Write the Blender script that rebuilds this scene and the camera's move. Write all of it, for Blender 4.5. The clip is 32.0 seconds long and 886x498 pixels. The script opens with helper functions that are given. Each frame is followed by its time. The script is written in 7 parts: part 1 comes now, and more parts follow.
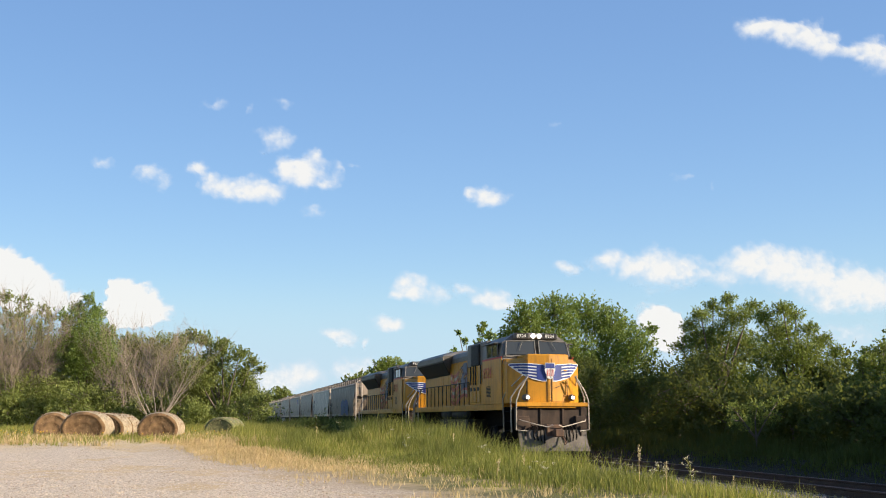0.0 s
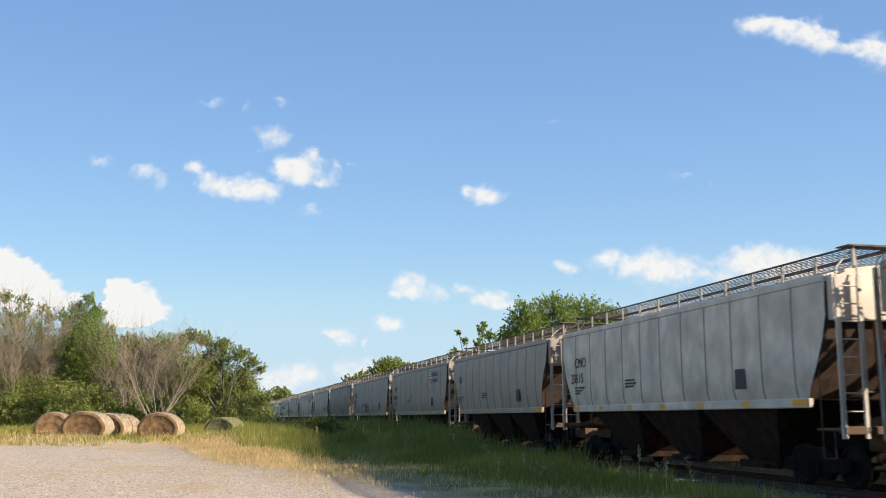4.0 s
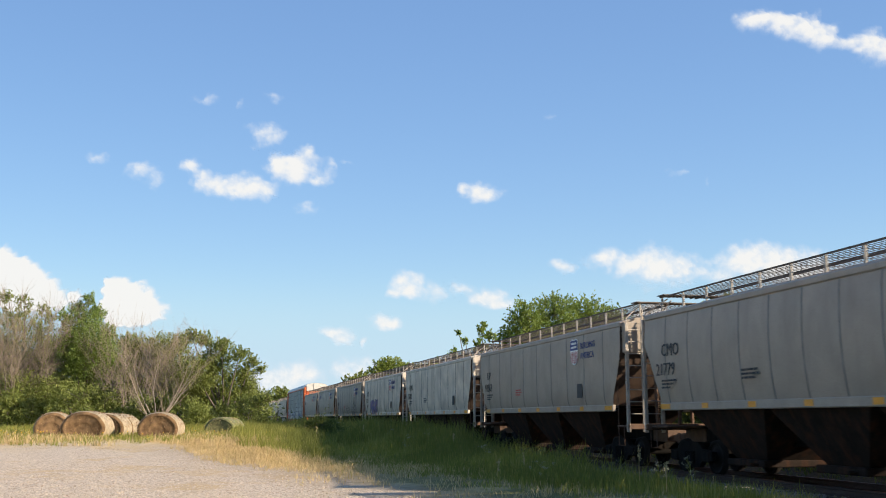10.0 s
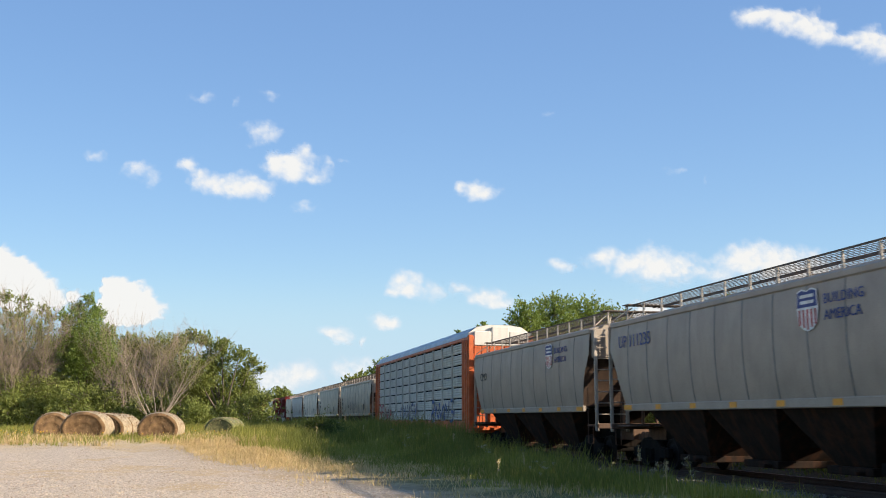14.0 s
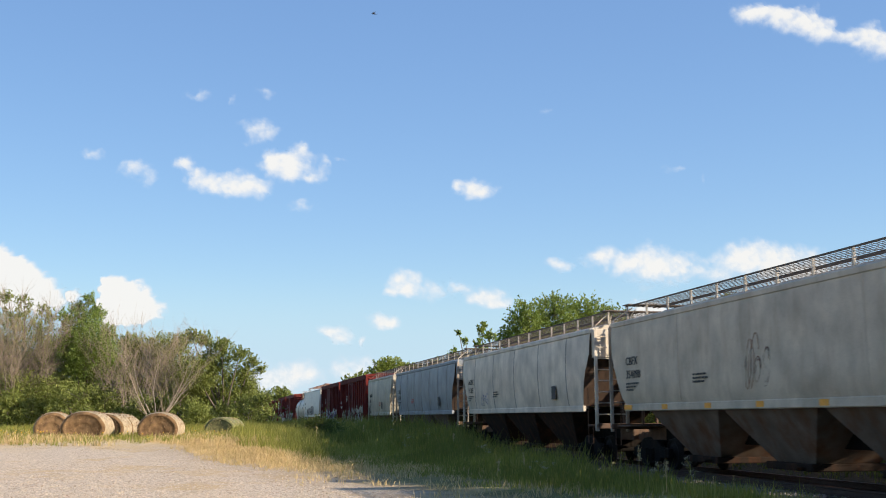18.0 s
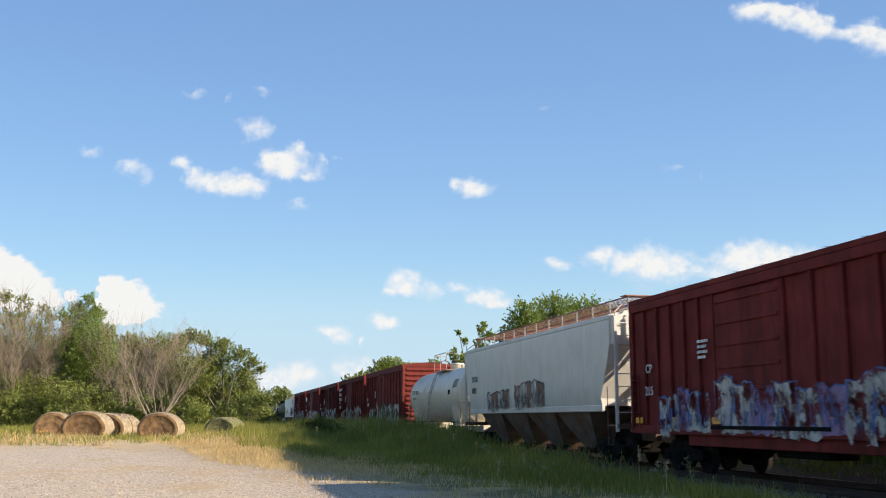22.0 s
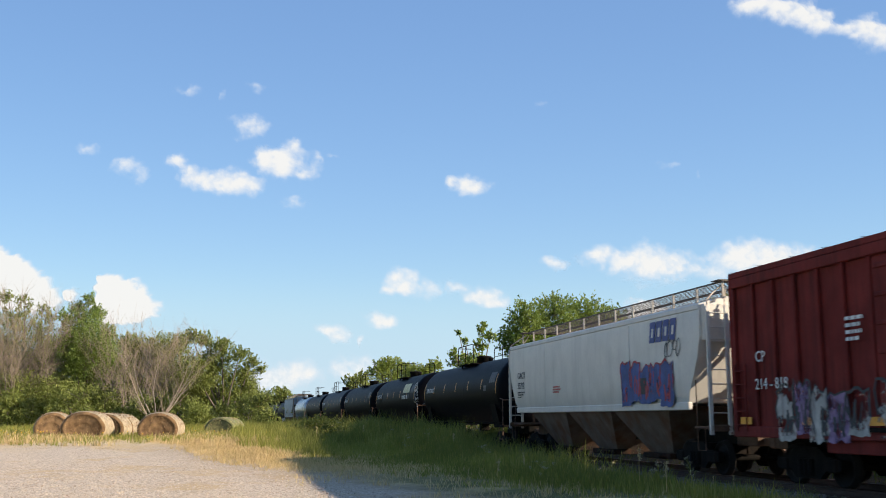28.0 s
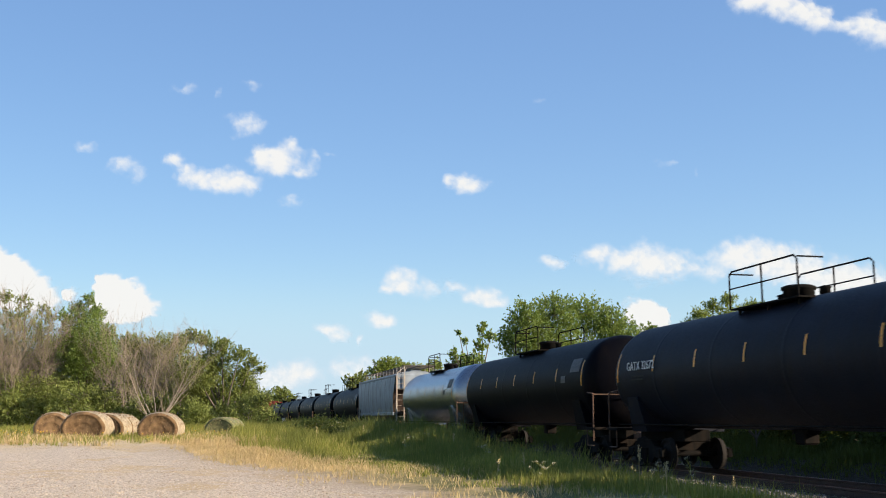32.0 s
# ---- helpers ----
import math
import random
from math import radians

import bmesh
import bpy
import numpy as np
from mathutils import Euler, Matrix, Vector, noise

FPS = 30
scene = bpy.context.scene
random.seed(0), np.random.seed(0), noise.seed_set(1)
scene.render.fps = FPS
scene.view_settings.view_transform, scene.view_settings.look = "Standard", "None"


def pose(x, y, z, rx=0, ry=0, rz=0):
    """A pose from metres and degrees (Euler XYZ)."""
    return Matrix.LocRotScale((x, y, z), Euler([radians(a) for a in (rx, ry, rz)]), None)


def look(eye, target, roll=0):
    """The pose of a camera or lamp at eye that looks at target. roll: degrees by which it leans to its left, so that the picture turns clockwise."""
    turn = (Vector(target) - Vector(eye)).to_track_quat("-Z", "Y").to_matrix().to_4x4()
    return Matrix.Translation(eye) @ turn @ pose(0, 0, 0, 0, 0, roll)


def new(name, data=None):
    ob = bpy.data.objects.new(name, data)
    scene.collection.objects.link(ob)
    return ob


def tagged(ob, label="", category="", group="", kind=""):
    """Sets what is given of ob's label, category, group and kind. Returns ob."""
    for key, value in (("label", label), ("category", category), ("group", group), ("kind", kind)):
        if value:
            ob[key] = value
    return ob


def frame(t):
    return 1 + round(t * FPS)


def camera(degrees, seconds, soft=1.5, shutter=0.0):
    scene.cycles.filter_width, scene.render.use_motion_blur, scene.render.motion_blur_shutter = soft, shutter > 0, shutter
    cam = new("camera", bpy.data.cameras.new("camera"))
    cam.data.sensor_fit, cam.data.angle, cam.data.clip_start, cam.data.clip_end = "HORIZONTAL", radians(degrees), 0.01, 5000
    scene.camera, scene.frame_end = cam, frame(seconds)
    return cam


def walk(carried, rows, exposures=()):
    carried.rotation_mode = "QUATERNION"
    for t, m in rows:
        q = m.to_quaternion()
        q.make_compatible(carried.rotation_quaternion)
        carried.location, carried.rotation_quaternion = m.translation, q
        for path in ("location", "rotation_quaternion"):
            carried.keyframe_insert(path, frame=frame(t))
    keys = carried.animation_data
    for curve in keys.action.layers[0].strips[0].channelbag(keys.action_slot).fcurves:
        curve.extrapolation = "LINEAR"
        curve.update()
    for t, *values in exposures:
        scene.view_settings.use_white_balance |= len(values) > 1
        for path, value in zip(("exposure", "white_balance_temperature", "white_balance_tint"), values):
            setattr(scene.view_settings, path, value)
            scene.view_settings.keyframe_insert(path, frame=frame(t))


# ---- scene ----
cam = camera(46.84, 32.0, soft=1.0, shutter=0.12)
EYE_Z = 1.55
STAND = pose(0, 0, EYE_Z, 99.41, 0, -12.864)
walk(cam, [(0, STAND), (32, STAND)], exposures=[(0, 0.76), (32, 0.76)])

# ---- light ----
SUN = Vector((1.0, -0.64, 0.445)).normalized()
world = bpy.data.worlds.new("sky")
scene.world = world
world.use_nodes = True
wt = world.node_tree


def sky_layer(elevation, rotation):
    n = wt.nodes.new("ShaderNodeTexSky")
    n.sky_type = "NISHITA"
    n.sun_disc = False
    n.sun_elevation, n.sun_rotation = elevation, rotation
    n.altitude, n.air_density, n.dust_density, n.ozone_density = 200.0, 1.3, 0.1, 5.0
    return n.outputs[0]


# clear evening sky; an added second sky, its sun placed elsewhere, evens the brightness
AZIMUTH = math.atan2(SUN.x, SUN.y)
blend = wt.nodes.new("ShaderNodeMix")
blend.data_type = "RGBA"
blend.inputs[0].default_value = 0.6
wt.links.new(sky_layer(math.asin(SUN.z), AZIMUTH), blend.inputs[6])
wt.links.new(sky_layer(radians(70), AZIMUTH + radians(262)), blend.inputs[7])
tint = wt.nodes.new("ShaderNodeMix")
tint.data_type = "RGBA"
tint.blend_type = "MULTIPLY"
tint.inputs[0].default_value = 1.0
tint.inputs[7].default_value = (0.952, 0.978, 1.03, 1)
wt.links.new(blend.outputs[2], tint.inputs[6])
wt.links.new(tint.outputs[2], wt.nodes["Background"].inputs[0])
wt.nodes["Background"].inputs[1].default_value = 0.080
sun = new("sun", bpy.data.lights.new("sun", "SUN"))
sun.data.energy = 5.0
sun.data.angle = radians(0.5)
sun.data.color = (1.0, 0.86, 0.68)
sun.matrix_world = look(SUN * 300, (0, 0, 0))

# ---- plan ----
TRACK_X = 13.4      # centre line of the track
RAIL_Z = 0.16       # top of the rails


def run(t):
    """Metres that the train has gone after t seconds; it slows a little."""
    return 21.3 * t - 0.019 * t * t


def track_y(t0):
    """Where a gap between cars stands at the start, from its time of passing."""
    seen = min(32.0, max(0.0, t0 - 1.5))
    return run(seen) + 20.6 * (t0 - seen) - 2.68


def smooth(a, b, x):
    k = min(1.0, max(0.0, (x - a) / (b - a)))
    return k * k * (3 - 2 * k)


def ground_z(x, y):
    """Height of the ground: a level yard, rising a little to the field, with a ditch edge by the track."""
    z = 0.45 + 0.30 * smooth(26, 46, y) * (1 - 0.67 * smooth(1, 6, x))
    near = 1 - smooth(26, 44, y)
    z -= (0.70 + 0.1 * smooth(26, 46, y)) * smooth(8.3 - 2.0 * near, 11.0 - 0.5 * near, x) * (1 - 0.8 * smooth(15.8, 18.5, x))
    z += 0.5 * smooth(24, 60, x)
    z += 0.04 * noise.noise((x * 0.21, y * 0.21, 3.1)) + 0.015 * noise.noise((x * 1.3, y * 1.3, 1.7))
    return z


# ---- materials ----
def nodes_of(name):
    m = bpy.data.materials.new(name)
    m.use_nodes = True
    t = m.node_tree
    return m, t, t.nodes["Principled BSDF"]


def mix(t, a, b, fac, mode="MIX"):
    n = t.nodes.new("ShaderNodeMix")
    n.data_type = "RGBA"
    n.blend_type = mode
    for i, v in ((0, fac), (6, a), (7, b)):
        if hasattr(v, "is_linked"):
            t.links.new(v, n.inputs[i])
        else:
            n.inputs[i].default_value = v if i == 0 else (*v, 1)
    return n.outputs[2]


def coords(t, scale=(1, 1, 1), kind="Object"):
    c = t.nodes.new("ShaderNodeTexCoord")
    m = t.nodes.new("ShaderNodeMapping")
    m.inputs[3].default_value = scale
    t.links.new(c.outputs[kind], m.inputs[0])
    return m.outputs[0]


def grain(t, scale, detail=4.0, rough=0.55, stretch=(1, 1, 1), kind="Object"):
    n = t.nodes.new("ShaderNodeTexNoise")
    n.inputs["Scale"].default_value = scale
    n.inputs["Detail"].default_value = detail
    n.inputs["Roughness"].default_value = rough
    t.links.new(coords(t, stretch, kind), n.inputs["Vector"])
    return n.outputs[0]


def ramp(t, fac, lo, hi, a=0.0, b=1.0):
    r = t.nodes.new("ShaderNodeMapRange")
    t.links.new(fac, r.inputs[0])
    for i, v in ((1, lo), (2, hi), (3, a), (4, b)):
        r.inputs[i].default_value = v
    return r.outputs[0]


def bump(t, p, fac, strength=0.3, dist=0.02):
    b = t.nodes.new("ShaderNodeBump")
    b.inputs["Strength"].default_value = strength
    b.inputs["Distance"].default_value = dist
    t.links.new(fac, b.inputs["Height"])
    t.links.new(b.outputs[0], p.inputs["Normal"])


def worn_through(m, lo, hi, scale=2.2):
    """Lets a paint show what is under it where it has worn or was sprayed thin."""
    t = m.node_tree
    k = ramp(t, grain(t, scale, 5.0, 0.65), lo, hi)
    t.links.new(k, t.nodes["Principled BSDF"].inputs["Alpha"])
    return m


def surface(name, base, rough=0.6, metal=0.0, var=0.25, scale=3.0, fine=40.0, dirt=None, dirt_amount=0.5, streak=None,
            bumps=0.15, per_object=0.0, spec=0.5):
    """Worn paint, metal, wood or earth: two scales of variation, dirt that runs down, fine relief."""
    m, t, p = nodes_of(name)
    lo = [c * (1 - var) for c in base]
    hi = [min(1, c * (1 + var)) for c in base]
    col = mix(t, lo, hi, ramp(t, grain(t, scale), 0.3, 0.7))
    g2 = grain(t, fine, 2.0)
    col = mix(t, col, [c * 0.7 for c in base], ramp(t, g2, 0.52, 0.75, 0.0, 0.5))
    if dirt:
        st = streak or (3.0, 3.0, 0.35)
        d = ramp(t, grain(t, 1.6, 5.0, 0.6, st), 0.48, 0.68, 0.0, dirt_amount)
        col = mix(t, col, dirt, d)
    if per_object:
        oi = t.nodes.new("ShaderNodeObjectInfo")
        col = mix(t, col, [min(1, c * (1 + per_object * 2)) for c in base], ramp(t, oi.outputs["Random"], 0, 1, 0, 0.5))
    t.links.new(col, p.inputs["Base Color"])
    t.links.new(ramp(t, g2, 0.3, 0.7, max(0.05, rough - 0.1), min(1, rough + 0.1)), p.inputs["Roughness"])
    p.inputs["Metallic"].default_value = metal
    p.inputs["Specular IOR Level"].default_value = spec
    if bumps:
        bump(t, p, g2, bumps, 0.01)
    return m


GREY = surface("hopper_grey_paint", (0.395, 0.330, 0.264), 0.5, spec=0.35, var=0.10, dirt=(0.25, 0.20, 0.155), dirt_amount=0.26, streak=(1.6, 1.6, 0.45), scale=1.2)
WARM = surface("hopper_warm_grey_paint", (0.32, 0.262, 0.205), 0.55, spec=0.35, dirt=(0.15, 0.115, 0.085), dirt_amount=0.4, streak=(1.6, 1.6, 0.45), scale=1.2)
PALE = surface("hopper_pale_paint", (0.660, 0.578, 0.475), 0.5, spec=0.35, dirt=(0.32, 0.26, 0.2), dirt_amount=0.28, streak=(1.6, 1.6, 0.45), scale=1.2)
BEIGE = surface("hopper_beige_paint", (0.53, 0.455, 0.355), 0.5, spec=0.35, dirt=(0.30, 0.21, 0.13), dirt_amount=0.32, streak=(1.6, 1.6, 0.45), scale=1.2)
CREAM = surface("hopper_cream_paint", (0.50, 0.45, 0.36), 0.5, dirt=(0.28, 0.22, 0.15), dirt_amount=0.3, scale=1.2)
WHITE = surface("white_car_paint", (0.68, 0.64, 0.575), 0.4, dirt=(0.35, 0.33, 0.3), dirt_amount=0.2, var=0.08, scale=1.2)
BLUISH = surface("hopper_blue_grey_paint", (0.27, 0.30, 0.33), 0.5, dirt=(0.2, 0.2, 0.2), dirt_amount=0.4, scale=1.2)
BOX_RED = surface("boxcar_dark_red_paint", (0.178, 0.029, 0.024), 0.75, spec=0.12, dirt=(0.06, 0.018, 0.014), dirt_amount=0.6, scale=1.0)
BOX_BRIGHT = surface("boxcar_faded_red_paint", (0.215, 0.043, 0.034), 0.75, spec=0.15, dirt=(0.12, 0.035, 0.026), dirt_amount=0.5, scale=1.0)
TANK_BLACK = surface("tank_black_paint", (0.0035, 0.0035, 0.0055), 0.5, spec=0.05, dirt=(0.010, 0.008, 0.007), dirt_amount=0.5, scale=0.8, streak=(1.5, 1.5, 0.3), bumps=0.05)
TANK_BLUE = surface("tank_blue_black_paint", (0.011, 0.0122, 0.019), 0.5, spec=0.07, dirt=(0.016, 0.013, 0.012), dirt_amount=0.5, scale=0.8, streak=(1.5, 1.5, 0.3), bumps=0.05)
TANK_WHITE = surface("tank_white_paint", (0.71, 0.635, 0.51), 0.42, dirt=(0.35, 0.28, 0.2), dirt_amount=0.3, var=0.1, scale=0.8)
STEEL = surface("polished_tank_steel", (0.33, 0.35, 0.38), 0.3, metal=1.0, var=0.08, bumps=0.02, scale=0.7)
SEAM = surface("grimy_sheet_seam", (0.24, 0.23, 0.21), 0.7, dirt=(0.14, 0.12, 0.1), dirt_amount=0.5)
# BAY: rusty steel, darkened so the shade under the cars is in its colour
BAY = surface("bay_steel_with_painted_shade", (0.026, 0.018, 0.014), 0.9, spec=0.1, dirt=(0.085, 0.036, 0.018), dirt_amount=0.6, scale=3.0, bumps=0.2)
# SLOPE: brown stains plus the end recess's shade, both put into the colour
SLOPE = surface("brown_stained_slope_sheet_in_painted_shade", (0.075, 0.050, 0.037), 0.9, spec=0.1, dirt=(0.03, 0.022, 0.018), dirt_amount=0.8, scale=2.0, bumps=0.2)
BAY_PALE = surface("rust_stained_bay_paint", (0.150, 0.112, 0.086), 0.85, spec=0.15, dirt=(0.12, 0.052, 0.025), dirt_amount=0.8, scale=1.6, streak=(1, 1, 0.6), bumps=0.2)
DUSTY = surface("dusty_pilot_steel", (0.13, 0.11, 0.09), 0.8, dirt=(0.03, 0.028, 0.025), dirt_amount=0.8, scale=2.0, streak=(1, 1, 1), bumps=0.2)
RUST = surface("rusty_brown_steel", (0.13, 0.07, 0.04), 0.8, dirt=(0.05, 0.035, 0.03), dirt_amount=0.7, scale=4.0, bumps=0.3)
PILOT = surface("rust_brown_pilot_steel", (0.05, 0.036, 0.028), 0.85, spec=0.25, dirt=(0.10, 0.065, 0.045), dirt_amount=0.6, scale=2.5, streak=(1.5, 1.5, 0.6), bumps=0.4)
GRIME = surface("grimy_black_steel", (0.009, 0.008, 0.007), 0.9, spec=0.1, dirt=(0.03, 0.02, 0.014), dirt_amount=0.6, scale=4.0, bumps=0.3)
WHEEL = surface("worn_wheel_steel", (0.018, 0.015, 0.013), 0.8, metal=0.2, spec=0.2, scale=6.0)
LADDER = surface("pale_ladder_paint", (0.44, 0.38, 0.31), 0.6, dirt=(0.22, 0.12, 0.07), dirt_amount=0.6, scale=3.0)
DARK_GRATE = surface("weathered_walkway_grating", (0.15, 0.125, 0.105), 0.8, spec=0.2, dirt=(0.08, 0.05, 0.035), dirt_amount=0.5, scale=4.0)
RUSTY_GRATE = surface("rusty_grating", (0.34, 0.16, 0.11), 0.75, dirt=(0.16, 0.08, 0.05), dirt_amount=0.5, scale=4.0)
GALV = surface("galvanised_running_board", (0.33, 0.31, 0.29), 0.6, metal=0.3, dirt=(0.16, 0.1, 0.07), dirt_amount=0.5, scale=4.0)
YELLOW = surface("locomotive_yellow_paint", (0.55, 0.245, 0.012), 0.42, dirt=(0.15, 0.075, 0.025), dirt_amount=0.5, var=0.15, scale=1.3)
LOCO_GREY = surface("locomotive_grey_paint", (0.15, 0.135, 0.12), 0.55, dirt=(0.07, 0.09, 0.08), dirt_amount=0.4, scale=1.5)
LOCO_BLACK = surface("locomotive_black_grille", (0.018, 0.018, 0.018), 0.7, scale=6.0, fine=80)
RED_STRIPE = surface("red_stripe_paint", (0.45, 0.03, 0.03), 0.5)
ORANGE = surface("orange_autorack_paint", (0.55, 0.12, 0.03), 0.5, dirt=(0.2, 0.06, 0.03), dirt_amount=0.4, scale=2.0)
PANEL = surface("galvanised_rack_panel", (0.53, 0.52, 0.46), 0.5, metal=0.1, dirt=(0.3, 0.28, 0.25), dirt_amount=0.4, scale=2.0, per_object=0.1)
RACK_ROOF = surface("grey_rack_roof", (0.30, 0.36, 0.43), 0.4, metal=0.4, scale=1.2)
AMBER = surface("amber_reflector", (0.78, 0.33, 0.02), 0.35, var=0.1)
INK = surface("dark_stencil_paint", (0.03, 0.03, 0.035), 0.6)
CHALK = surface("white_stencil_paint", (0.75, 0.75, 0.72), 0.6)
TAG_CREAM = worn_through(surface("cream_spray_paint", (0.52, 0.45, 0.32), 0.6, scale=2.5, var=0.3, dirt=(0.16, 0.14, 0.13), dirt_amount=0.6), 0.44, 0.53, 2.0)
SHIELD_BLUE = surface("blue_decal", (0.03, 0.05, 0.22), 0.5)
SHIELD_RED = surface("red_decal", (0.45, 0.06, 0.05), 0.5)
WHITE_TRIM = surface("white_decal", (0.78, 0.78, 0.75), 0.5)
TAG_BLUE = worn_through(surface("blue_spray_paint", (0.05, 0.10, 0.30), 0.6, scale=5), 0.36, 0.56)
SOLID_BLUE = surface("dense_blue_spray_paint", (0.035, 0.075, 0.27), 0.55, scale=3, var=0.35, dirt=(0.02, 0.03, 0.10), dirt_amount=0.6)
TAG_PURPLE = worn_through(surface("purple_spray_paint", (0.25, 0.16, 0.30), 0.6, scale=5), 0.36, 0.56)
TAG_WHITE = worn_through(surface("silver_spray_paint", (0.44, 0.415, 0.38), 0.6, scale=2.5, var=0.35, dirt=(0.13, 0.09, 0.085), dirt_amount=0.7), 0.44, 0.54, 2.0)
TAG_RED = worn_through(surface("red_spray_paint", (0.36, 0.04, 0.05), 0.6, scale=5), 0.36, 0.50)
TAG_GREEN = worn_through(surface("green_spray_paint", (0.06, 0.20, 0.12), 0.6, scale=5), 0.36, 0.56)
TAG_BROWN = worn_through(surface("rust_coloured_spray_paint", (0.22, 0.10, 0.06), 0.6, scale=5), 0.36, 0.56)


def plain_glass(name, tint, rough=0.05):
    m, t, p = nodes_of(name)
    p.inputs["Base Color"].default_value = (*tint, 1)
    p.inputs["Roughness"].default_value = rough
    p.inputs["Specular IOR Level"].default_value = 0.8
    return m


GLASS = plain_glass("dark_cab_glass", (0.045, 0.05, 0.05))


def glow(name, colour, strength):
    m, t, p = nodes_of(name)
    p.inputs["Base Color"].default_value = (*colour, 1)
    p.inputs["Emission Color"].default_value = (*colour, 1)
    p.inputs["Emission Strength"].default_value = strength
    return m


HEADLIGHT = glow("lit_headlight", (1.0, 0.93, 0.78), 3.0)


# ---- mesh building ----
class Shape:
    """Collects boxes, tubes and sheets for one mesh."""

    def __init__(self):
        self.v, self.f, self.s, self.m = [], [], [], []

    def add(self, verts, faces, soft=False, mat=0):
        k = len(self.v)
        self.v += [tuple(p) for p in verts]
        self.f += [tuple(i + k for i in f) for f in faces]
        self.s += [soft] * len(faces)
        self.m += [mat] * len(faces)
        return self

    def box(self, x0, x1, y0, y1, z0, z1, c=0.0, mat=0):
        """A box; c cuts its edges."""
        if c <= 0:
            v = [(x, y, z) for x in (x0, x1) for y in (y0, y1) for z in (z0, z1)]
            return self.add(v, [(0, 1, 3, 2), (4, 6, 7, 5), (0, 4, 5, 1), (2, 3, 7, 6), (0, 2, 6, 4), (1, 5, 7, 3)], mat=mat)
        bm = bmesh.new()
        q = [[bm.verts.new((x, y, z)) for z in (z0, z1)] for x in (x0, x1) for y in (y0, y1)]
        a, b, d, e = q
        for f in ((a[0], a[1], b[1], b[0]), (d[0], e[0], e[1], d[1]), (a[0], d[0], d[1], a[1]), (b[0], b[1], e[1], e[0]),
                  (a[0], b[0], e[0], d[0]), (a[1], d[1], e[1], b[1])):
            bm.faces.new(f)
        bmesh.ops.bevel(bm, geom=bm.edges[:], offset=c, segments=1, affect="EDGES")
        bm.verts.index_update()
        self.add([v.co[:] for v in bm.verts], [[v.index for v in f.verts] for f in bm.faces], mat=mat)
        bm.free()
        return self

    def tube(self, path, r, n=6, mat=0, r2=None):
        """A round bar along a path."""
        path = [Vector(p) for p in path]
        r2 = r if r2 is None else r2
        rings = []
        for i, p in enumerate(path):
            d = (path[min(i + 1, len(path) - 1)] - path[max(i - 1, 0)]).normalized()
            a = d.orthogonal().normalized() if i == 0 else (a - d * a.dot(d)).normalized()
            b = d.cross(a)
            k = r + (r2 - r) * i / (len(path) - 1)
            rings.append([p + (a * math.cos(2 * math.pi * j / n) + b * math.sin(2 * math.pi * j / n)) * k for j in range(n)])
        v = [q for ring in rings for q in ring]
        f = [(i * n + j, i * n + (j + 1) % n, (i + 1) * n + (j + 1) % n, (i + 1) * n + j) for i in range(len(path) - 1) for j in range(n)]
        self.add(v, f, True, mat)
        self.add(rings[0], [tuple(range(n))[::-1]], mat=mat)
        return self.add(rings[-1], [tuple(range(n))], mat=mat)

    def loft(self, rings, closed=True, caps=True, soft=True, mat=0):
        """Skin over rings of equally many points."""
        n = len(rings[0])
        v = [q for ring in rings for q in ring]
        m = n if closed else n - 1
        f = [(i * n + j, i * n + (j + 1) % n, (i + 1) * n + (j + 1) % n, (i + 1) * n + j) for i in range(len(rings) - 1) for j in range(m)]
        self.add(v, f, soft, mat)
        if caps:
            self.add(rings[0], [tuple(range(n))[::-1]], mat=mat)
            self.add(rings[-1], [tuple(range(n))], mat=mat)
        return self

    def lathe(self, profile, n, centre, axis="y", mat=0):
        """Turns (along, radius) pairs round an axis."""
        rings = []
        for a, r in profile:
            ring = []
            for j in range(n):
                c, s = math.cos(2 * math.pi * j / n) * r, math.sin(2 * math.pi * j / n) * r
                off = {"y": (s, a, c), "x": (a, c, s), "z": (c, s, a)}[axis]
                ring.append((centre[0] + off[0], centre[1] + off[1], centre[2] + off[2]))
            rings.append(ring)
        return self.loft(rings, mat=mat)

    def plate(self, pts, normal, thick, mat=0):
        """A flat outline given thickness along a normal."""
        n = len(pts)
        d = Vector(normal) * thick
        a = [Vector(p) for p in pts]
        b = [p + d for p in a]
        self.add(a + b, [tuple(range(n))[::-1], tuple(range(n, 2 * n))] + [(i, (i + 1) % n, (i + 1) % n + n, i + n) for i in range(n)], mat=mat)
        return self

    def mesh(self, name, mats):
        me = bpy.data.meshes.new(name)
        me.from_pydata(self.v, [], self.f)
        me.polygons.foreach_set("use_smooth", self.s)
        me.polygons.foreach_set("material_index", self.m)
        for m in mats if isinstance(mats, (list, tuple)) else [mats]:
            me.materials.append(m)
        me.update()
        return me


def part(name, shape, mats, parent, label="", at=None):
    """Links a shape as one mesh under a thing or a part."""
    me = shape if isinstance(shape, bpy.types.Mesh) else shape.mesh(name, mats)
    ob = new(name, me)
    ob.parent = parent
    if at is not None:
        ob.matrix_basis = at
    if label:
        ob["label"] = label
    return ob


def thing(name, label, category, group="", at=None, kind=""):
    ob = new(name)
    ob.empty_display_size = 0.3
    if at is not None:
        ob.matrix_basis = at
    return tagged(ob, label, category, group, kind)


LETTERS = {}


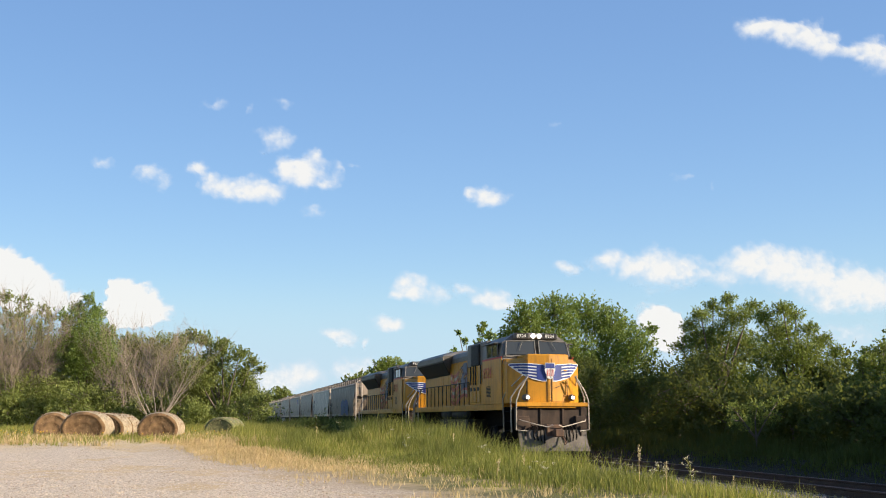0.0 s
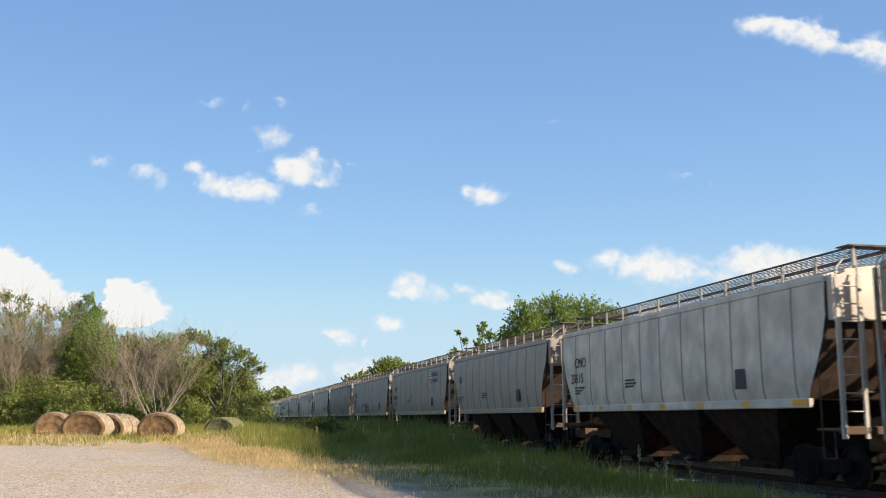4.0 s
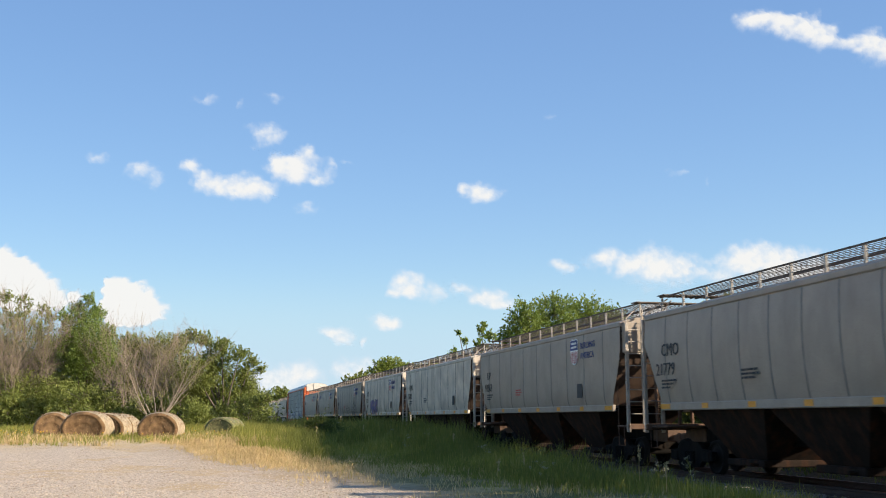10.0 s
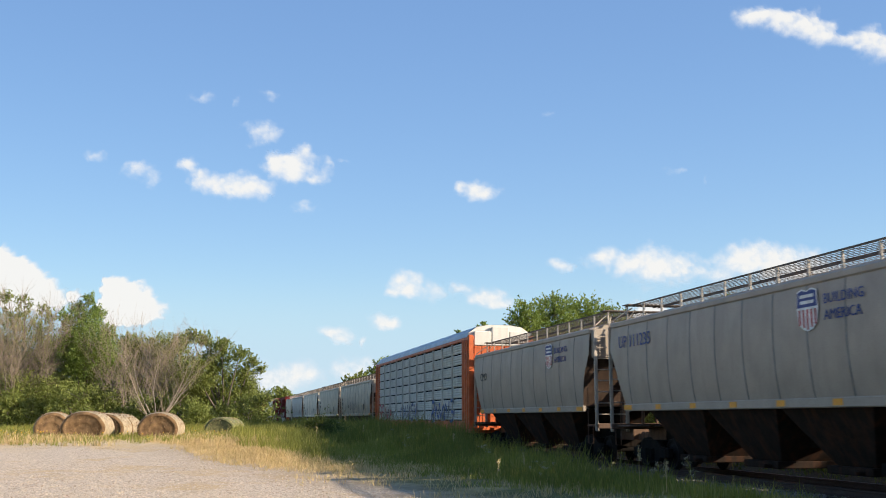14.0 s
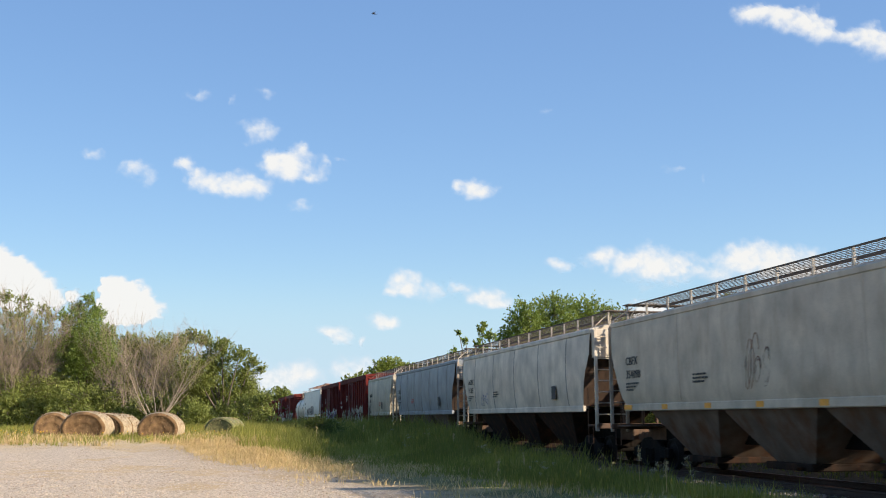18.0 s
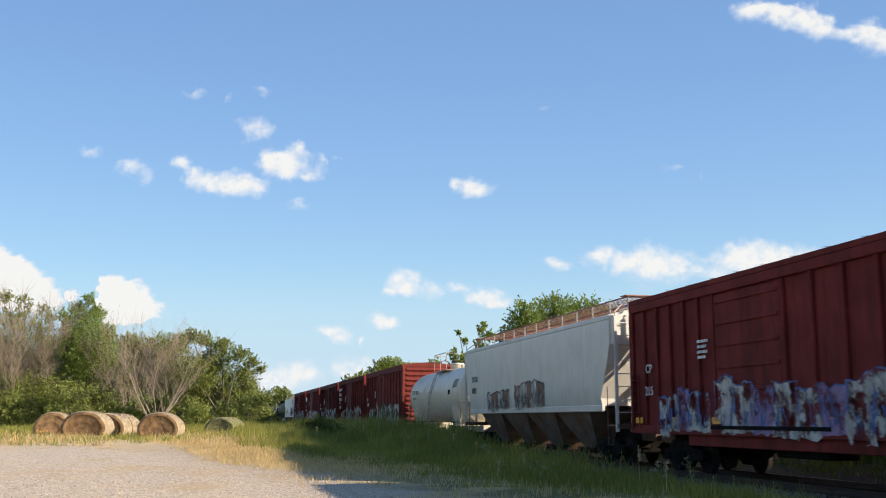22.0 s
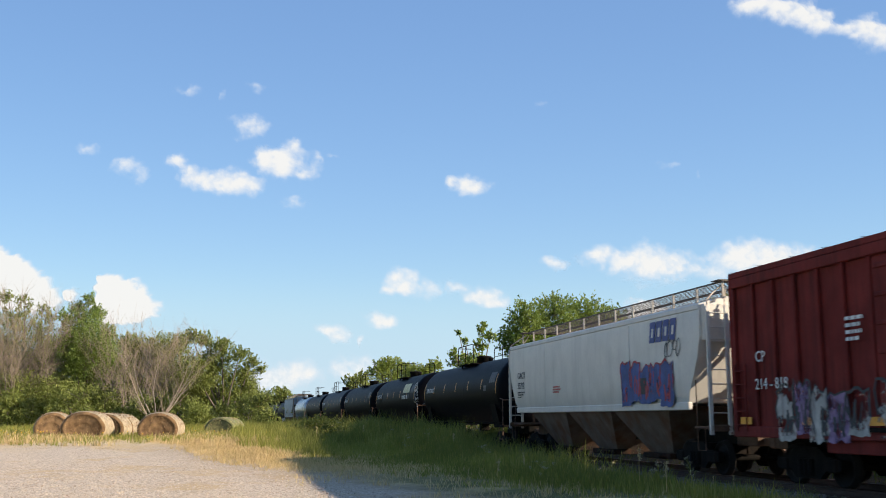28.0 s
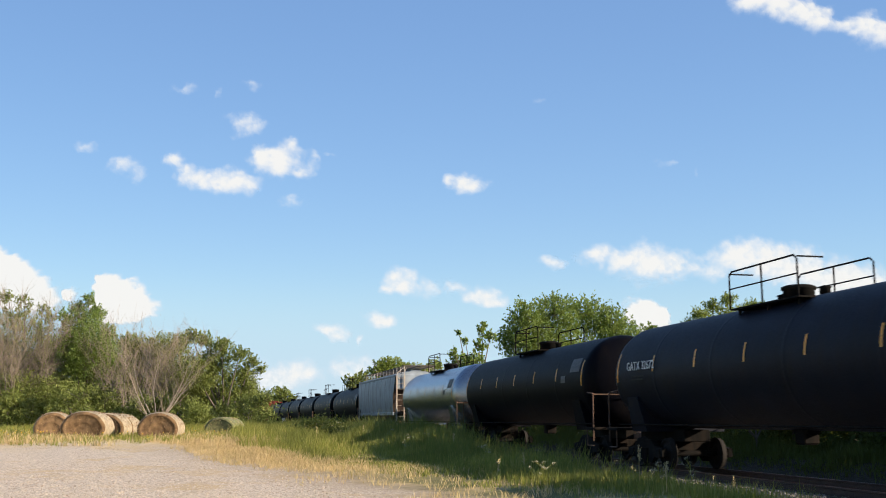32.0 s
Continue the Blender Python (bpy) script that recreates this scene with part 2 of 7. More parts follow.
def lettering(text, size):
    """A mesh of letters, lying in its own xy plane, from the built-in font."""
    if (text, size) not in LETTERS:
        cu = bpy.data.curves.new("letters", "FONT")
        cu.body, cu.size, cu.extrude, cu.resolution_u = text, size, 0.004, 2
        ob = bpy.data.objects.new("letters", cu)
        scene.collection.objects.link(ob)
        me = bpy.data.meshes.new_from_object(ob.evaluated_get(bpy.context.evaluated_depsgraph_get()))
        bpy.data.objects.remove(ob)
        bpy.data.curves.remove(cu)
        LETTERS[text, size] = me
    return LETTERS[text, size].copy()


def on_side(x, y, z):
    """The pose of lettering on a car's side that faces -x, running towards -y."""
    return Matrix(((0, 0, -1, x), (-1, 0, 0, y), (0, 1, 0, z), (0, 0, 0, 1)))


def write(car, text, size, y, z, mat, x=-1.63, label="", stretch=1.0):
    me = lettering(text, size)
    me.materials.clear()
    me.materials.append(mat)
    return part("lettering", me, mat, car, label, on_side(x, y, z) @ Matrix.Diagonal((stretch, 1, 1, 1)))
# ---- running gear shared by all cars ----
def build_truck(wheelbase, parent, at, r=0.42, axles=2):
    """A truck: sprung side frames, a bolster and wheelsets."""
    tr = new("truck")
    tr.parent = parent
    tr.matrix_basis = at
    tr["label"] = "cast steel truck with grimy wheels"
    ys = [wheelbase * (i / (axles - 1) - 0.5) for i in range(axles)]
    for s in (-1, 1):
        a = Shape()
        h = wheelbase / 2
        x0, x1 = (s * 0.93, s * 1.07) if s > 0 else (-1.07, -0.93)
        prof = [(-h - 0.28, 0.34), (-h - 0.28, 0.56), (-h + 0.2, 0.62), (-0.42, 0.80), (0.42, 0.80), (h - 0.2, 0.62), (h + 0.28, 0.56),
                (h + 0.28, 0.34), (h - 0.22, 0.34), (0.45, 0.16), (-0.45, 0.16), (-h + 0.22, 0.34)]
        a.plate([(x0, y, z) for y, z in prof], (1, 0, 0), x1 - x0)
        for k in (-0.17, 0.0, 0.17):
            a.tube([(s * 1.09, k, 0.24), (s * 1.09, k, 0.56)], 0.075, 8)
        for y in ys:
            a.box(s * 1.0 - 0.1, s * 1.0 + 0.1, y - 0.16, y + 0.16, 0.3, 0.56, 0.02)
        part("side_frame", a, GRIME, tr)
    part("bolster", Shape().box(-1.0, 1.0, -0.22, 0.22, 0.45, 0.78, 0.03), GRIME, tr)
    for y in ys:
        for s in (-1, 1):
            w = Shape()
            prof = [(-0.06, 0.1), (-0.06, r * 0.55), (-0.03, r * 0.6), (-0.03, r * 0.86), (-0.065, r * 0.88), (-0.065, r), (0.05, r), (0.05, r + 0.028), (0.08, r + 0.028),
                    (0.08, r * 0.86), (0.03, r * 0.84), (0.03, r * 0.58), (0.06, r * 0.52), (0.06, 0.1)]
            w.lathe([(a * -s, b) for a, b in prof], 20, (s * 0.755, y, r), "x")
            part("wheel", w, WHEEL, tr)
        part("axle", Shape().tube([(-1.05, y, r), (1.05, y, r)], 0.08, 8), GRIME, tr)
    return tr


def build_coupler(car, y, s):
    c = Shape()
    c.box(-0.12, 0.12, min(y, y - s * 0.75), max(y, y - s * 0.75), 0.74, 0.92, 0.02)
    c.box(-0.2, 0.16, min(y, y - s * 0.28), max(y, y - s * 0.28), 0.68, 0.98, 0.04)
    c.tube([(0.25, y - s * 0.7, 0.8), (0.33, y - s * 0.3, 0.5), (0.18, y, 0.4)], 0.03, 6)
    part("coupler", c, RUST, car)


def build_ladder(car, x0, x1, y, z0, z1, rungs, mat, name="ladder", r=0.02, flat=True):
    """Two stiles and rungs, across the car's end."""
    lad = Shape()
    for x in (x0, x1):
        if flat:
            lad.box(x - 0.05, x + 0.05, y - 0.03, y + 0.03, z0, z1, 0.008)
        else:
            lad.tube([(x, y, z0), (x, y, z1)], r, 6)
    for i in range(rungs):
        z = z0 + (z1 - z0) * (i + 0.5) / rungs
        lad.tube([(x0, y, z), (x1, y, z)], r * 0.8, 5)
    return part(name, lad, mat, car)


# ---- covered hopper cars ----
HOPPER_PROFILES = {
    "curved": [(1.78, 1.51), (2.0, 1.55), (2.4, 1.60), (2.9, 1.625), (3.4, 1.62), (3.85, 1.59), (4.08, 1.56)],
    "flat": [(1.78, 1.51), (2.0, 1.57), (2.4, 1.585), (2.9, 1.59), (3.4, 1.59), (3.85, 1.59), (4.08, 1.575)],
}


def build_hopper(car, length, style, paint, bays=3, seams=9, stripes=True, tall=0.0, boards=DARK_GRATE, slope=None):
    """A covered hopper: side sheets cut back at the ends, sloped end sheets, roof with running boards, discharge bays."""
    half = length / 2
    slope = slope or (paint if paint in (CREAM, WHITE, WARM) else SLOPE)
    end = half - 0.62              # outer face of the end ladders
    pr = [(z if z < 2 else z + tall * (z - 2) / 2.08, w) for z, w in HOPPER_PROFILES[style]]
    top = pr[-1][0]

    def reach(z):
        k = max(0.0, min(1.0, (3.35 + tall - z) / 1.6))
        return end - 0.28 - 0.85 * (k ** 1.3 if style == "flat" else k ** 0.7 if k > 0 else 0)

    body = Shape()
    n = 24
    rows = []
    for s in (-1, 1):
        for z, w in pr:
            rows.append([(s * w, -reach(z) + 2 * reach(z) * i / n, z) for i in range(n + 1)])
    k = len(pr)
    left, right = rows[:k], rows[k:]
    roof = []
    for x, dz in ((-1.5, 0.15), (-1.05, 0.27), (-0.4, 0.35), (0.4, 0.35), (1.05, 0.27), (1.5, 0.15)):
        r = reach(4.0 + tall)
        roof.append([(x, -r + 2 * r * i / n, top + dz) for i in range(n + 1)])
    body.loft(left, closed=False, caps=False)
    body.loft([left[-1]] + roof + [right[-1]], closed=False, caps=False, soft=False)
    body.loft(right[::-1], closed=False, caps=False)
    for i in (0, n):
        for a in range(k - 1):
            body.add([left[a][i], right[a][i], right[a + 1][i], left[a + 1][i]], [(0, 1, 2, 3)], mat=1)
        body.add([left[-1][i]] + [q[i] for q in roof] + [right[-1][i]], [tuple(range(8))])
    body.add([left[0][0], left[0][n], right[0][n], right[0][0]], [(0, 1, 2, 3)])
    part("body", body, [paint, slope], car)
    # joints between the side sheets
    for s in (-1, 1):
        ring = []
        for dy, dx in ((-0.024, -0.004), (-0.013, 0.012), (0.013, 0.012), (0.024, -0.004)):
            ring.append([(s * (w + dx), dy, z) for z, w in pr])
        joint = Shape().loft(ring, closed=False, caps=False, soft=False).mesh("side_seam", SEAM if seams > 4 else paint)
        for j in range(seams):
            part("side_seam", joint, paint, car, at=pose(0, -reach(2.2) + 2 * reach(2.2) * (j + 0.5) / seams, 0))
    # side sills, eaves and corner posts
    for s in (-1, 1):
        x0, x1 = sorted((s * 1.44, s * 1.56))
        r = reach(1.72)
        part("side_sill", Shape().box(x0, x1, -r - 0.05, r + 0.05, 1.60, 1.80, 0.02), paint, car)
        x0, x1 = sorted((s * 1.45, s * 1.60))
        r = reach(4.0 + tall)
        part("eave_rail", Shape().box(x0, x1, -r, r, top - 0.02, top + 0.14, 0.03), paint, car)
    for s in (-1, 1):
        pl = Shape()
        ya, yb = sorted((s * (end - 0.02), s * (reach(1.72) + 0.02)))
        pl.box(-1.4, 1.4, ya, yb, 1.14, 1.2, 0.02)
        pl.box(-0.3, 0.3, ya, yb + s * 0.1, 0.72, 1.14, 0.02)
        ya, yb = sorted((s * (end + 0.03), s * (end - 0.12)))
        pl.box(-1.54, 1.54, ya, yb, 1.08, 1.24, 0.02)
        part("end_platform", pl, RUST, car)
        y = s * end
        for q in (-1, 1):
            build_ladder(car, q * 1.5, q * 1.0, y, 1.0, top + 0.05, 9, paint if paint in (PALE, WHITE, CREAM) else LADDER)
            bend = Shape()
            bend.tube([(q * 1.5, y, top + 0.02), (q * 1.46, y - s * 0.06, top + 0.22), (q * 1.2, y - s * 0.2, top + 0.42), (q * 0.9, y - s * 0.35, top + 0.62)], 0.02, 6)
            bend.tube([(q * 1.02, y, top + 0.02), (q * 0.98, y - s * 0.06, top + 0.24), (q * 0.8, y - s * 0.35, top + 0.58)], 0.018, 6)
            part("roof_grab", bend, LADDER, car)
            step = Shape()
            step.tube([(q * 1.5, y - s * 0.75, 2.35), (q * 1.52, y - s * 0.7, 1.2), (q * 1.52, y - s * 0.7, 0.62), (q * 1.52, y - s * 0.3, 0.62), (q * 1.52, y - s * 0.3, 1.2)], 0.014, 5)
            part("corner_step", step, RUST, car)
        up = Shape()
        ya, yb = sorted((s * (end - 0.12), s * (end - 0.3)))
        up.box(-1.52, 1.52, ya, yb, 3.3 + tall, top + 0.12, 0.02)
        part("end_panel", up, paint, car)
        post = Shape()
        for x in (-0.55, 0.55):
            post.tube([(x, s * (end - 0.1), 1.2), (x, s * (end - 0.22), 3.4 + tall)], 0.05, 6)
        post.tube([(-0.9, s * (end - 0.15), 1.9), (0.9, s * (end - 0.15), 1.9)], 0.025, 5)
        part("end_brace", post, RUST, car)
        build_coupler(car, s * half, s)
        build_truck(1.78, car, pose(0, s * (half - 2.35), 0))
    brake = Shape()
    brake.lathe([(-0.03, 0.0), (-0.03, 0.24), (0.03, 0.26), (0.03, 0.0)], 14, (0.35, -(end - 0.02), 2.2), "y")
    brake.box(0.2, 0.5, -(end - 0.05), -(end - 0.3), 1.7, 2.5, 0.03)
    part("hand_brake", brake, LADDER, car, "hand brake wheel on its housing")
    part("centre_sill", Shape().box(-0.28, 0.28, -half + 0.7, half - 0.7, 0.75, 1.1, 0.02), GRIME, car)
    # discharge bays
    span = 2 * reach(1.72) - 2.6
    for j in range(bays):
        y = (j - (bays - 1) / 2) * span / bays
        w = span / bays / 2
        b = Shape()
        b.loft([[(-1.48, y - w, 1.72), (1.48, y - w, 1.72), (1.48, y + w, 1.72), (-1.48, y + w, 1.72)],
                [(-1.2, y - w * 0.75, 1.2), (1.2, y - w * 0.75, 1.2), (1.2, y + w * 0.75, 1.2), (-1.2, y + w * 0.75, 1.2)],
                [(-0.75, y - w * 0.36, 0.42), (0.75, y - w * 0.36, 0.42), (0.75, y + w * 0.36, 0.42), (-0.75, y + w * 0.36, 0.42)]], soft=False)
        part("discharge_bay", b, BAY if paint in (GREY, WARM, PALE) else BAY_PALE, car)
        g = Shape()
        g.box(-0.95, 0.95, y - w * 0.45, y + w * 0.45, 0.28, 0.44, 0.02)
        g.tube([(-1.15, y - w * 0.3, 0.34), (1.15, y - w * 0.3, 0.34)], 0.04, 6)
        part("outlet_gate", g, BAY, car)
    # running boards on the roof
    r = end - 0.05
    zb = top + 0.70
    for s in (-1, 1):
        xa, xb = sorted((s * 0.08, s * 1.0))
        walkway = Shape()
        for k in range(8):
            xk = xa + (xb - xa) * k / 7
            edge = k in (0, 7)
            walkway.box(xk - 0.01, xk + 0.01, -r, r, zb - (0.035 if edge else 0.009), zb)
        for k in range(int(2 * r / 0.2) + 1):
            yk = -r + 0.2 * k
            walkway.box(xa, xb, yk, yk + (0.05 if k % 6 == 0 else 0.02), zb - 0.008, zb - 0.001)
        part("running_board", walkway, boards, car)
        m = 13
        x0, x1 = sorted((s * 0.955, s * 0.998))
        bracket = Shape().plate([(x0, -0.035, top + 0.26), (x0, 0.035, top + 0.26), (x0, 0.03, zb - 0.032), (x0, -0.03, zb - 0.032)], (1, 0, 0), x1 - x0).mesh("board_bracket", LADDER)
        for j in range(m):
            part("board_bracket", bracket, boards, car, at=pose(0, -r + 0.1 + (2 * r - 0.2) * j / (m - 1), 0))
    for y in (-r + 0.25, r - 0.25):
        part("roof_crosswalk", Shape().box(-1.1, 1.1, y - 0.22, y + 0.22, zb + 0.004, zb + 0.03), boards, car)
    part("hatch_cover", Shape().box(-0.32, 0.32, -r + 1.2, r - 1.2, top + 0.34, top + 0.47, 0.03), paint, car)
    if stripes:
        m = 7
        r = reach(1.72)
        for j in range(m):
            y = -r + 0.25 + (2 * r - 0.5) * j / (m - 1)
            w = 0.28 if j in (0, m - 1) else 0.16
            part("reflector", Shape().box(-1.568, -1.558, y - w, y + w, 1.64, 1.77), AMBER, car)
    return car


# ---- boxcars ----
def build_boxcar(car, length, paint, door=0.0, plug=True, reflect=True, roof_mat=None):
    half = length / 2
    end = half - 0.72
    z0, z1 = 1.0, 4.62
    b = Shape()
    b.box(-1.5, 1.5, -end, end, z0, z1)
    part("body", b, paint, car)
    r = Shape()
    prof = [(-1.6, z1 - 0.02), (-1.6, z1 + 0.10), (-0.8, z1 + 0.2), (0, z1 + 0.25), (0.8, z1 + 0.2), (1.6, z1 + 0.10), (1.6, z1 - 0.02)]
    r.loft([[(x, y, z) for x, z in prof] for y in (-end - 0.04, end + 0.04)], soft=False)
    m = 13
    for j in range(m):
        y = -end + 2 * end * j / (m - 1)
        r.loft([[(x, y + d, z + 0.025) for x, z in prof[1:-1]] for d in (-0.05, 0.05)], closed=False, caps=False, soft=False)
    part("roof", r, roof_mat or paint, car)
    for s in (-1, 1):
        x0, x1 = sorted((s * 1.5, s * 1.6))
        part("side_sill", Shape().box(x0, x1, -end, end, 0.98, 1.22, 0.02).box(min(s * 1.3, s * 1.5), max(s * 1.3, s * 1.5), -end * 0.55, end * 0.55, 0.72, 1.0, 0.02), paint, car)
        part("top_rail", Shape().box(x0, x1, -end, end, z1 - 0.26, z1 - 0.025, 0.02), paint, car)
        wd = 1.55
        posts = []
        for side in (-1, 1):
            a, c = (door + wd, end - 0.06) if side > 0 else (-end + 0.06, door - wd)
            posts += [a + (c - a) * i / 6 for i in range(7)]
        for y in posts:
            p = Shape().box(min(s * 1.5, s * 1.585), max(s * 1.5, s * 1.585), y - 0.055, y + 0.055, 1.22, z1 - 0.26, 0.015)
            part("side_post", p, paint, car)
        d = Shape()
        x0, x1 = sorted((s * 1.502, s * 1.57))
        d.box(x0, x1, door - wd + 0.08, door + wd - 0.08, 1.24, z1 - 0.3, 0.02)
        dr = part("sliding_door", d, paint, car)
        xa, xb = sorted((s * 1.565, s * 1.605))
        for q in range(6):
            z = 1.5 + q * 0.52
            part("door_rib", Shape().box(xa, xb, door - wd + 0.15, door + wd - 0.15, z, z + 0.09, 0.015), paint, dr)
        if plug:
            for y in (-0.5, 0.5):
                part("lock_bar", Shape().tube([(s * 1.62, door + y, 1.3), (s * 1.62, door + y, 4.2)], 0.03, 6), paint, dr)
        part("door_rail", Shape().box(min(s * 1.5, s * 1.64), max(s * 1.5, s * 1.64), door - wd - 1.6, door + wd + 0.2, 1.14, 1.225), GRIME, car)
        lad = Shape()
        for yy in (-end + 0.12, -end + 0.55, end - 0.55, end - 0.12):
            lad.box(min(s * 1.59, s * 1.63), max(s * 1.59, s * 1.63), yy - 0.02, yy + 0.02, 1.1, 2.6)
        for yy in (-end + 0.33, end - 0.33):
            for q in range(5):
                lad.tube([(s * 1.63, yy - 0.22, 1.25 + 0.3 * q), (s * 1.63, yy + 0.22, 1.25 + 0.3 * q)], 0.014, 5)
        part("side_ladder", lad, paint, car)
    for s in (-1, 1):
        # corrugated end
        e = Shape()
        prof = []
        rows = 11
        for j in range(rows):
            za = 1.1 + (z1 - 1.2) * j / rows
            h = (z1 - 1.2) / rows
            prof += [(0.02, za), (0.02, za + h * 0.25), (0.11, za + h * 0.45), (0.13, za + h * 0.6), (0.11, za + h * 0.75), (0.02, za + h * 0.95)]
        prof.append((0.02, z1 - 0.06))
        e.loft([[(-1.42 + (0.10 if d > 0.05 else 0), s * (end + d), z) for d, z in prof], [(1.42 - (0.10 if d > 0.05 else 0), s * (end + d), z) for d, z in prof]], closed=False, caps=False, soft=False)
        for q in (-1, 1):
            e.box(q * 1.5 - 0.09, q * 1.5 + 0.09, min(s * end, s * (end + 0.1)), max(s * end, s * (end + 0.1)), 0.98, z1, 0.02)
        part("corrugated_end", e, paint, car)
        build_ladder(car, -1.48, -1.05, s * (end + 0.24), 1.05, 3.0, 6, paint, "end_ladder", 0.02, False)
        t = Shape()
        t.box(-1.5, 1.5, min(s * (end + 0.1), s * (end + 0.42)), max(s * (end + 0.1), s * (end + 0.42)), 1.02, 1.08)
        t.box(-0.3, 0.3, min(s * end, s * (end + 0.5)), max(s * end, s * (end + 0.5)), 0.7, 1.0, 0.02)
        t.tube([(-1.1, s * (end + 0.3), 1.1), (-1.1, s * (end + 0.3), 2.2), (-0.2, s * (end + 0.3), 2.2)], 0.025, 5)
        part("crossover_platform", t, RUST, car)
        build_coupler(car, s * half, s)
        build_truck(1.78, car, pose(0, s * (half - 2.7), 0))
    hb = Shape().lathe([(-0.03, 0.0), (-0.03, 0.26), (0.03, 0.28), (0.03, 0.0)], 14, (0.5, -(end + 0.3), 2.4), "y")
    part("hand_brake", hb, GRIME, car, "hand brake wheel")
    part("underframe", Shape().box(-0.3, 0.3, -end, end, 0.72, 1.0).box(-1.2, -0.5, -1.6, 0.4, 0.55, 0.98, 0.04), GRIME, car)
    if reflect:
        for j in range(7):
            y = -end + 0.5 + (2 * end - 1.0) * j / 6
            part("reflector", Shape().box(-1.612, -1.602, y - 0.24, y + 0.24, 1.26, 1.42), AMBER, car)
    return car


TABLE = surface("dull_grey_data_panel", (0.07, 0.068, 0.064), 0.6, var=0.4, scale=9, dirt=(0.02, 0.02, 0.02), dirt_amount=0.7, streak=(1, 1, 6))


# ---- tank cars ----
def build_tank(car, length, paint, radius=1.5, white=False, dome=0.0, jacket=False):
    half = length / 2
    end = half - 0.62
    zc = 2.62
    R = radius
    reach = end - (0.0 if white else 0.18)
    sh = Shape()
    prof = [(-reach, 0.02), (-reach + 0.06, R * 0.42), (-reach + 0.17, R * 0.70), (-reach + 0.33, R * 0.89), (-reach + 0.52, R * 0.98), (-reach + 0.66, R), (-reach + 0.8, R), (-reach + 0.95, R)]
    mids = [-reach * 0.6, -reach * 0.2, reach * 0.2, reach * 0.6]
    for y in mids:
        prof += [(y - 0.12, R), (y - 0.03, R), (y - 0.012, R + 0.003), (y + 0.012, R + 0.003), (y + 0.03, R), (y + 0.12, R)]
    prof += [(-y, r) for y, r in prof[7::-1]]
    sh.lathe(prof, 40, (0, 0, zc), "y")
    part("tank_shell", sh, paint, car)
    top = zc + R
    # manway, platform and rails
    mw = Shape()
    mw.lathe([(top - 0.2, 0.02), (top - 0.2, 0.36), (top + 0.22, 0.36), (top + 0.24, 0.4), (top + 0.3, 0.4), (top + 0.34, 0.3), (top + 0.36, 0.02)], 18, (0, dome, 0), "z")
    part("manway", mw, paint if white else GRIME, car, "round manway lid on a short neck")
    for y in (dome - 0.9, dome + 0.85):
        vp = Shape().lathe([(top - 0.1, 0.02), (top - 0.1, 0.12), (top + 0.16, 0.12), (top + 0.2, 0.16), (top + 0.24, 0.02)], 10, (0.1, y, 0), "z")
        part("top_valve", vp, GRIME if not white else paint, car)
    pf = Shape()
    for q in (-1, 1):
        x0, x1 = sorted((q * 0.5, q * 0.95))
        pf.box(x0, x1, dome - 1.5, dome + 1.5, top - 0.12, top - 0.08)
        for y in (-1.3, 0, 1.3):
            pf.box(q * 0.8 - 0.03, q * 0.8 + 0.03, dome + y - 0.03, dome + y + 0.03, top - 0.4, top - 0.1)
    railm = LADDER if white else GRIME
    part("top_platform", pf, railm, car)
    rails = Shape()
    for q in (-1, 1):
        x = q * 0.95
        for ya, yb in ((-1.5, 1.5),):
            rails.tube([(x, dome + ya, top - 0.1), (x, dome + ya, top + 0.72), (x, dome + ya + 0.12, top + 0.82), (x, dome + yb - 0.12, top + 0.82), (x, dome + yb, top + 0.72), (x, dome + yb, top - 0.1)], 0.022, 6)
        rails.tube([(x, dome, top - 0.1), (x, dome, top + 0.82)], 0.022, 6)
        rails.tube([(x, dome - 1.5, top + 0.4), (x, dome + 1.5, top + 0.4)], 0.018, 5)
    for y in (-1.5, 1.5):
        rails.tube([(-0.95, dome + y, top + 0.78), (-0.3, dome + y, top + 0.78)], 0.02, 5)
    part("safety_rail", rails, railm, car)
    for q in (-1, 1) if white else ():
        lad = Shape()
        pts = [(q * (R + 0.12), 1.0), (q * (R + 0.14), zc), (q * (R * 0.82), zc + R * 0.78), (q * 0.95, top - 0.1)]
        for dy in (-0.22, 0.22):
            lad.tube([(x, dome + dy, z) for x, z in pts], 0.022, 5)
        for z in np.arange(1.2, zc + 0.9, 0.32):
            xx = q * (R + 0.13) if z < zc else q * float(np.interp(z, [zc, zc + R * 0.78], [R + 0.14, R * 0.82]))
            lad.tube([(xx, dome - 0.22, float(z)), (xx, dome + 0.22, float(z))], 0.016, 5)
        part("side_ladder", lad, railm, car)
    for s in (-1, 1):
        sd = Shape()
        ys = s * (half - 2.35)
        sd.loft([[(-1.2, ys - 0.5, 1.02), (1.2, ys - 0.5, 1.02), (1.2, ys + 0.5, 1.02), (-1.2, ys + 0.5, 1.02)], [(-1.42, ys - 0.35, 2.0), (1.42, ys - 0.35, 2.0), (1.42, ys + 0.35, 2.0), (-1.42, ys + 0.35, 2.0)]], soft=False)
        part("saddle", sd, paint, car)
        pl = Shape()
        a, b = sorted((s * (end + 0.02), s * (end - 2.9)))
        pl.box(-0.4, 0.4, a, b, 0.75, 1.08, 0.02)
        a, b = sorted((s * (end + 0.02), s * (end - 0.75)))
        pl.box(-1.5, 1.5, a, b, 1.04, 1.12, 0.01)
        part("end_platform", pl, GRIME if not white else paint, car)
        hr = Shape()
        y = s * (end - 0.05)
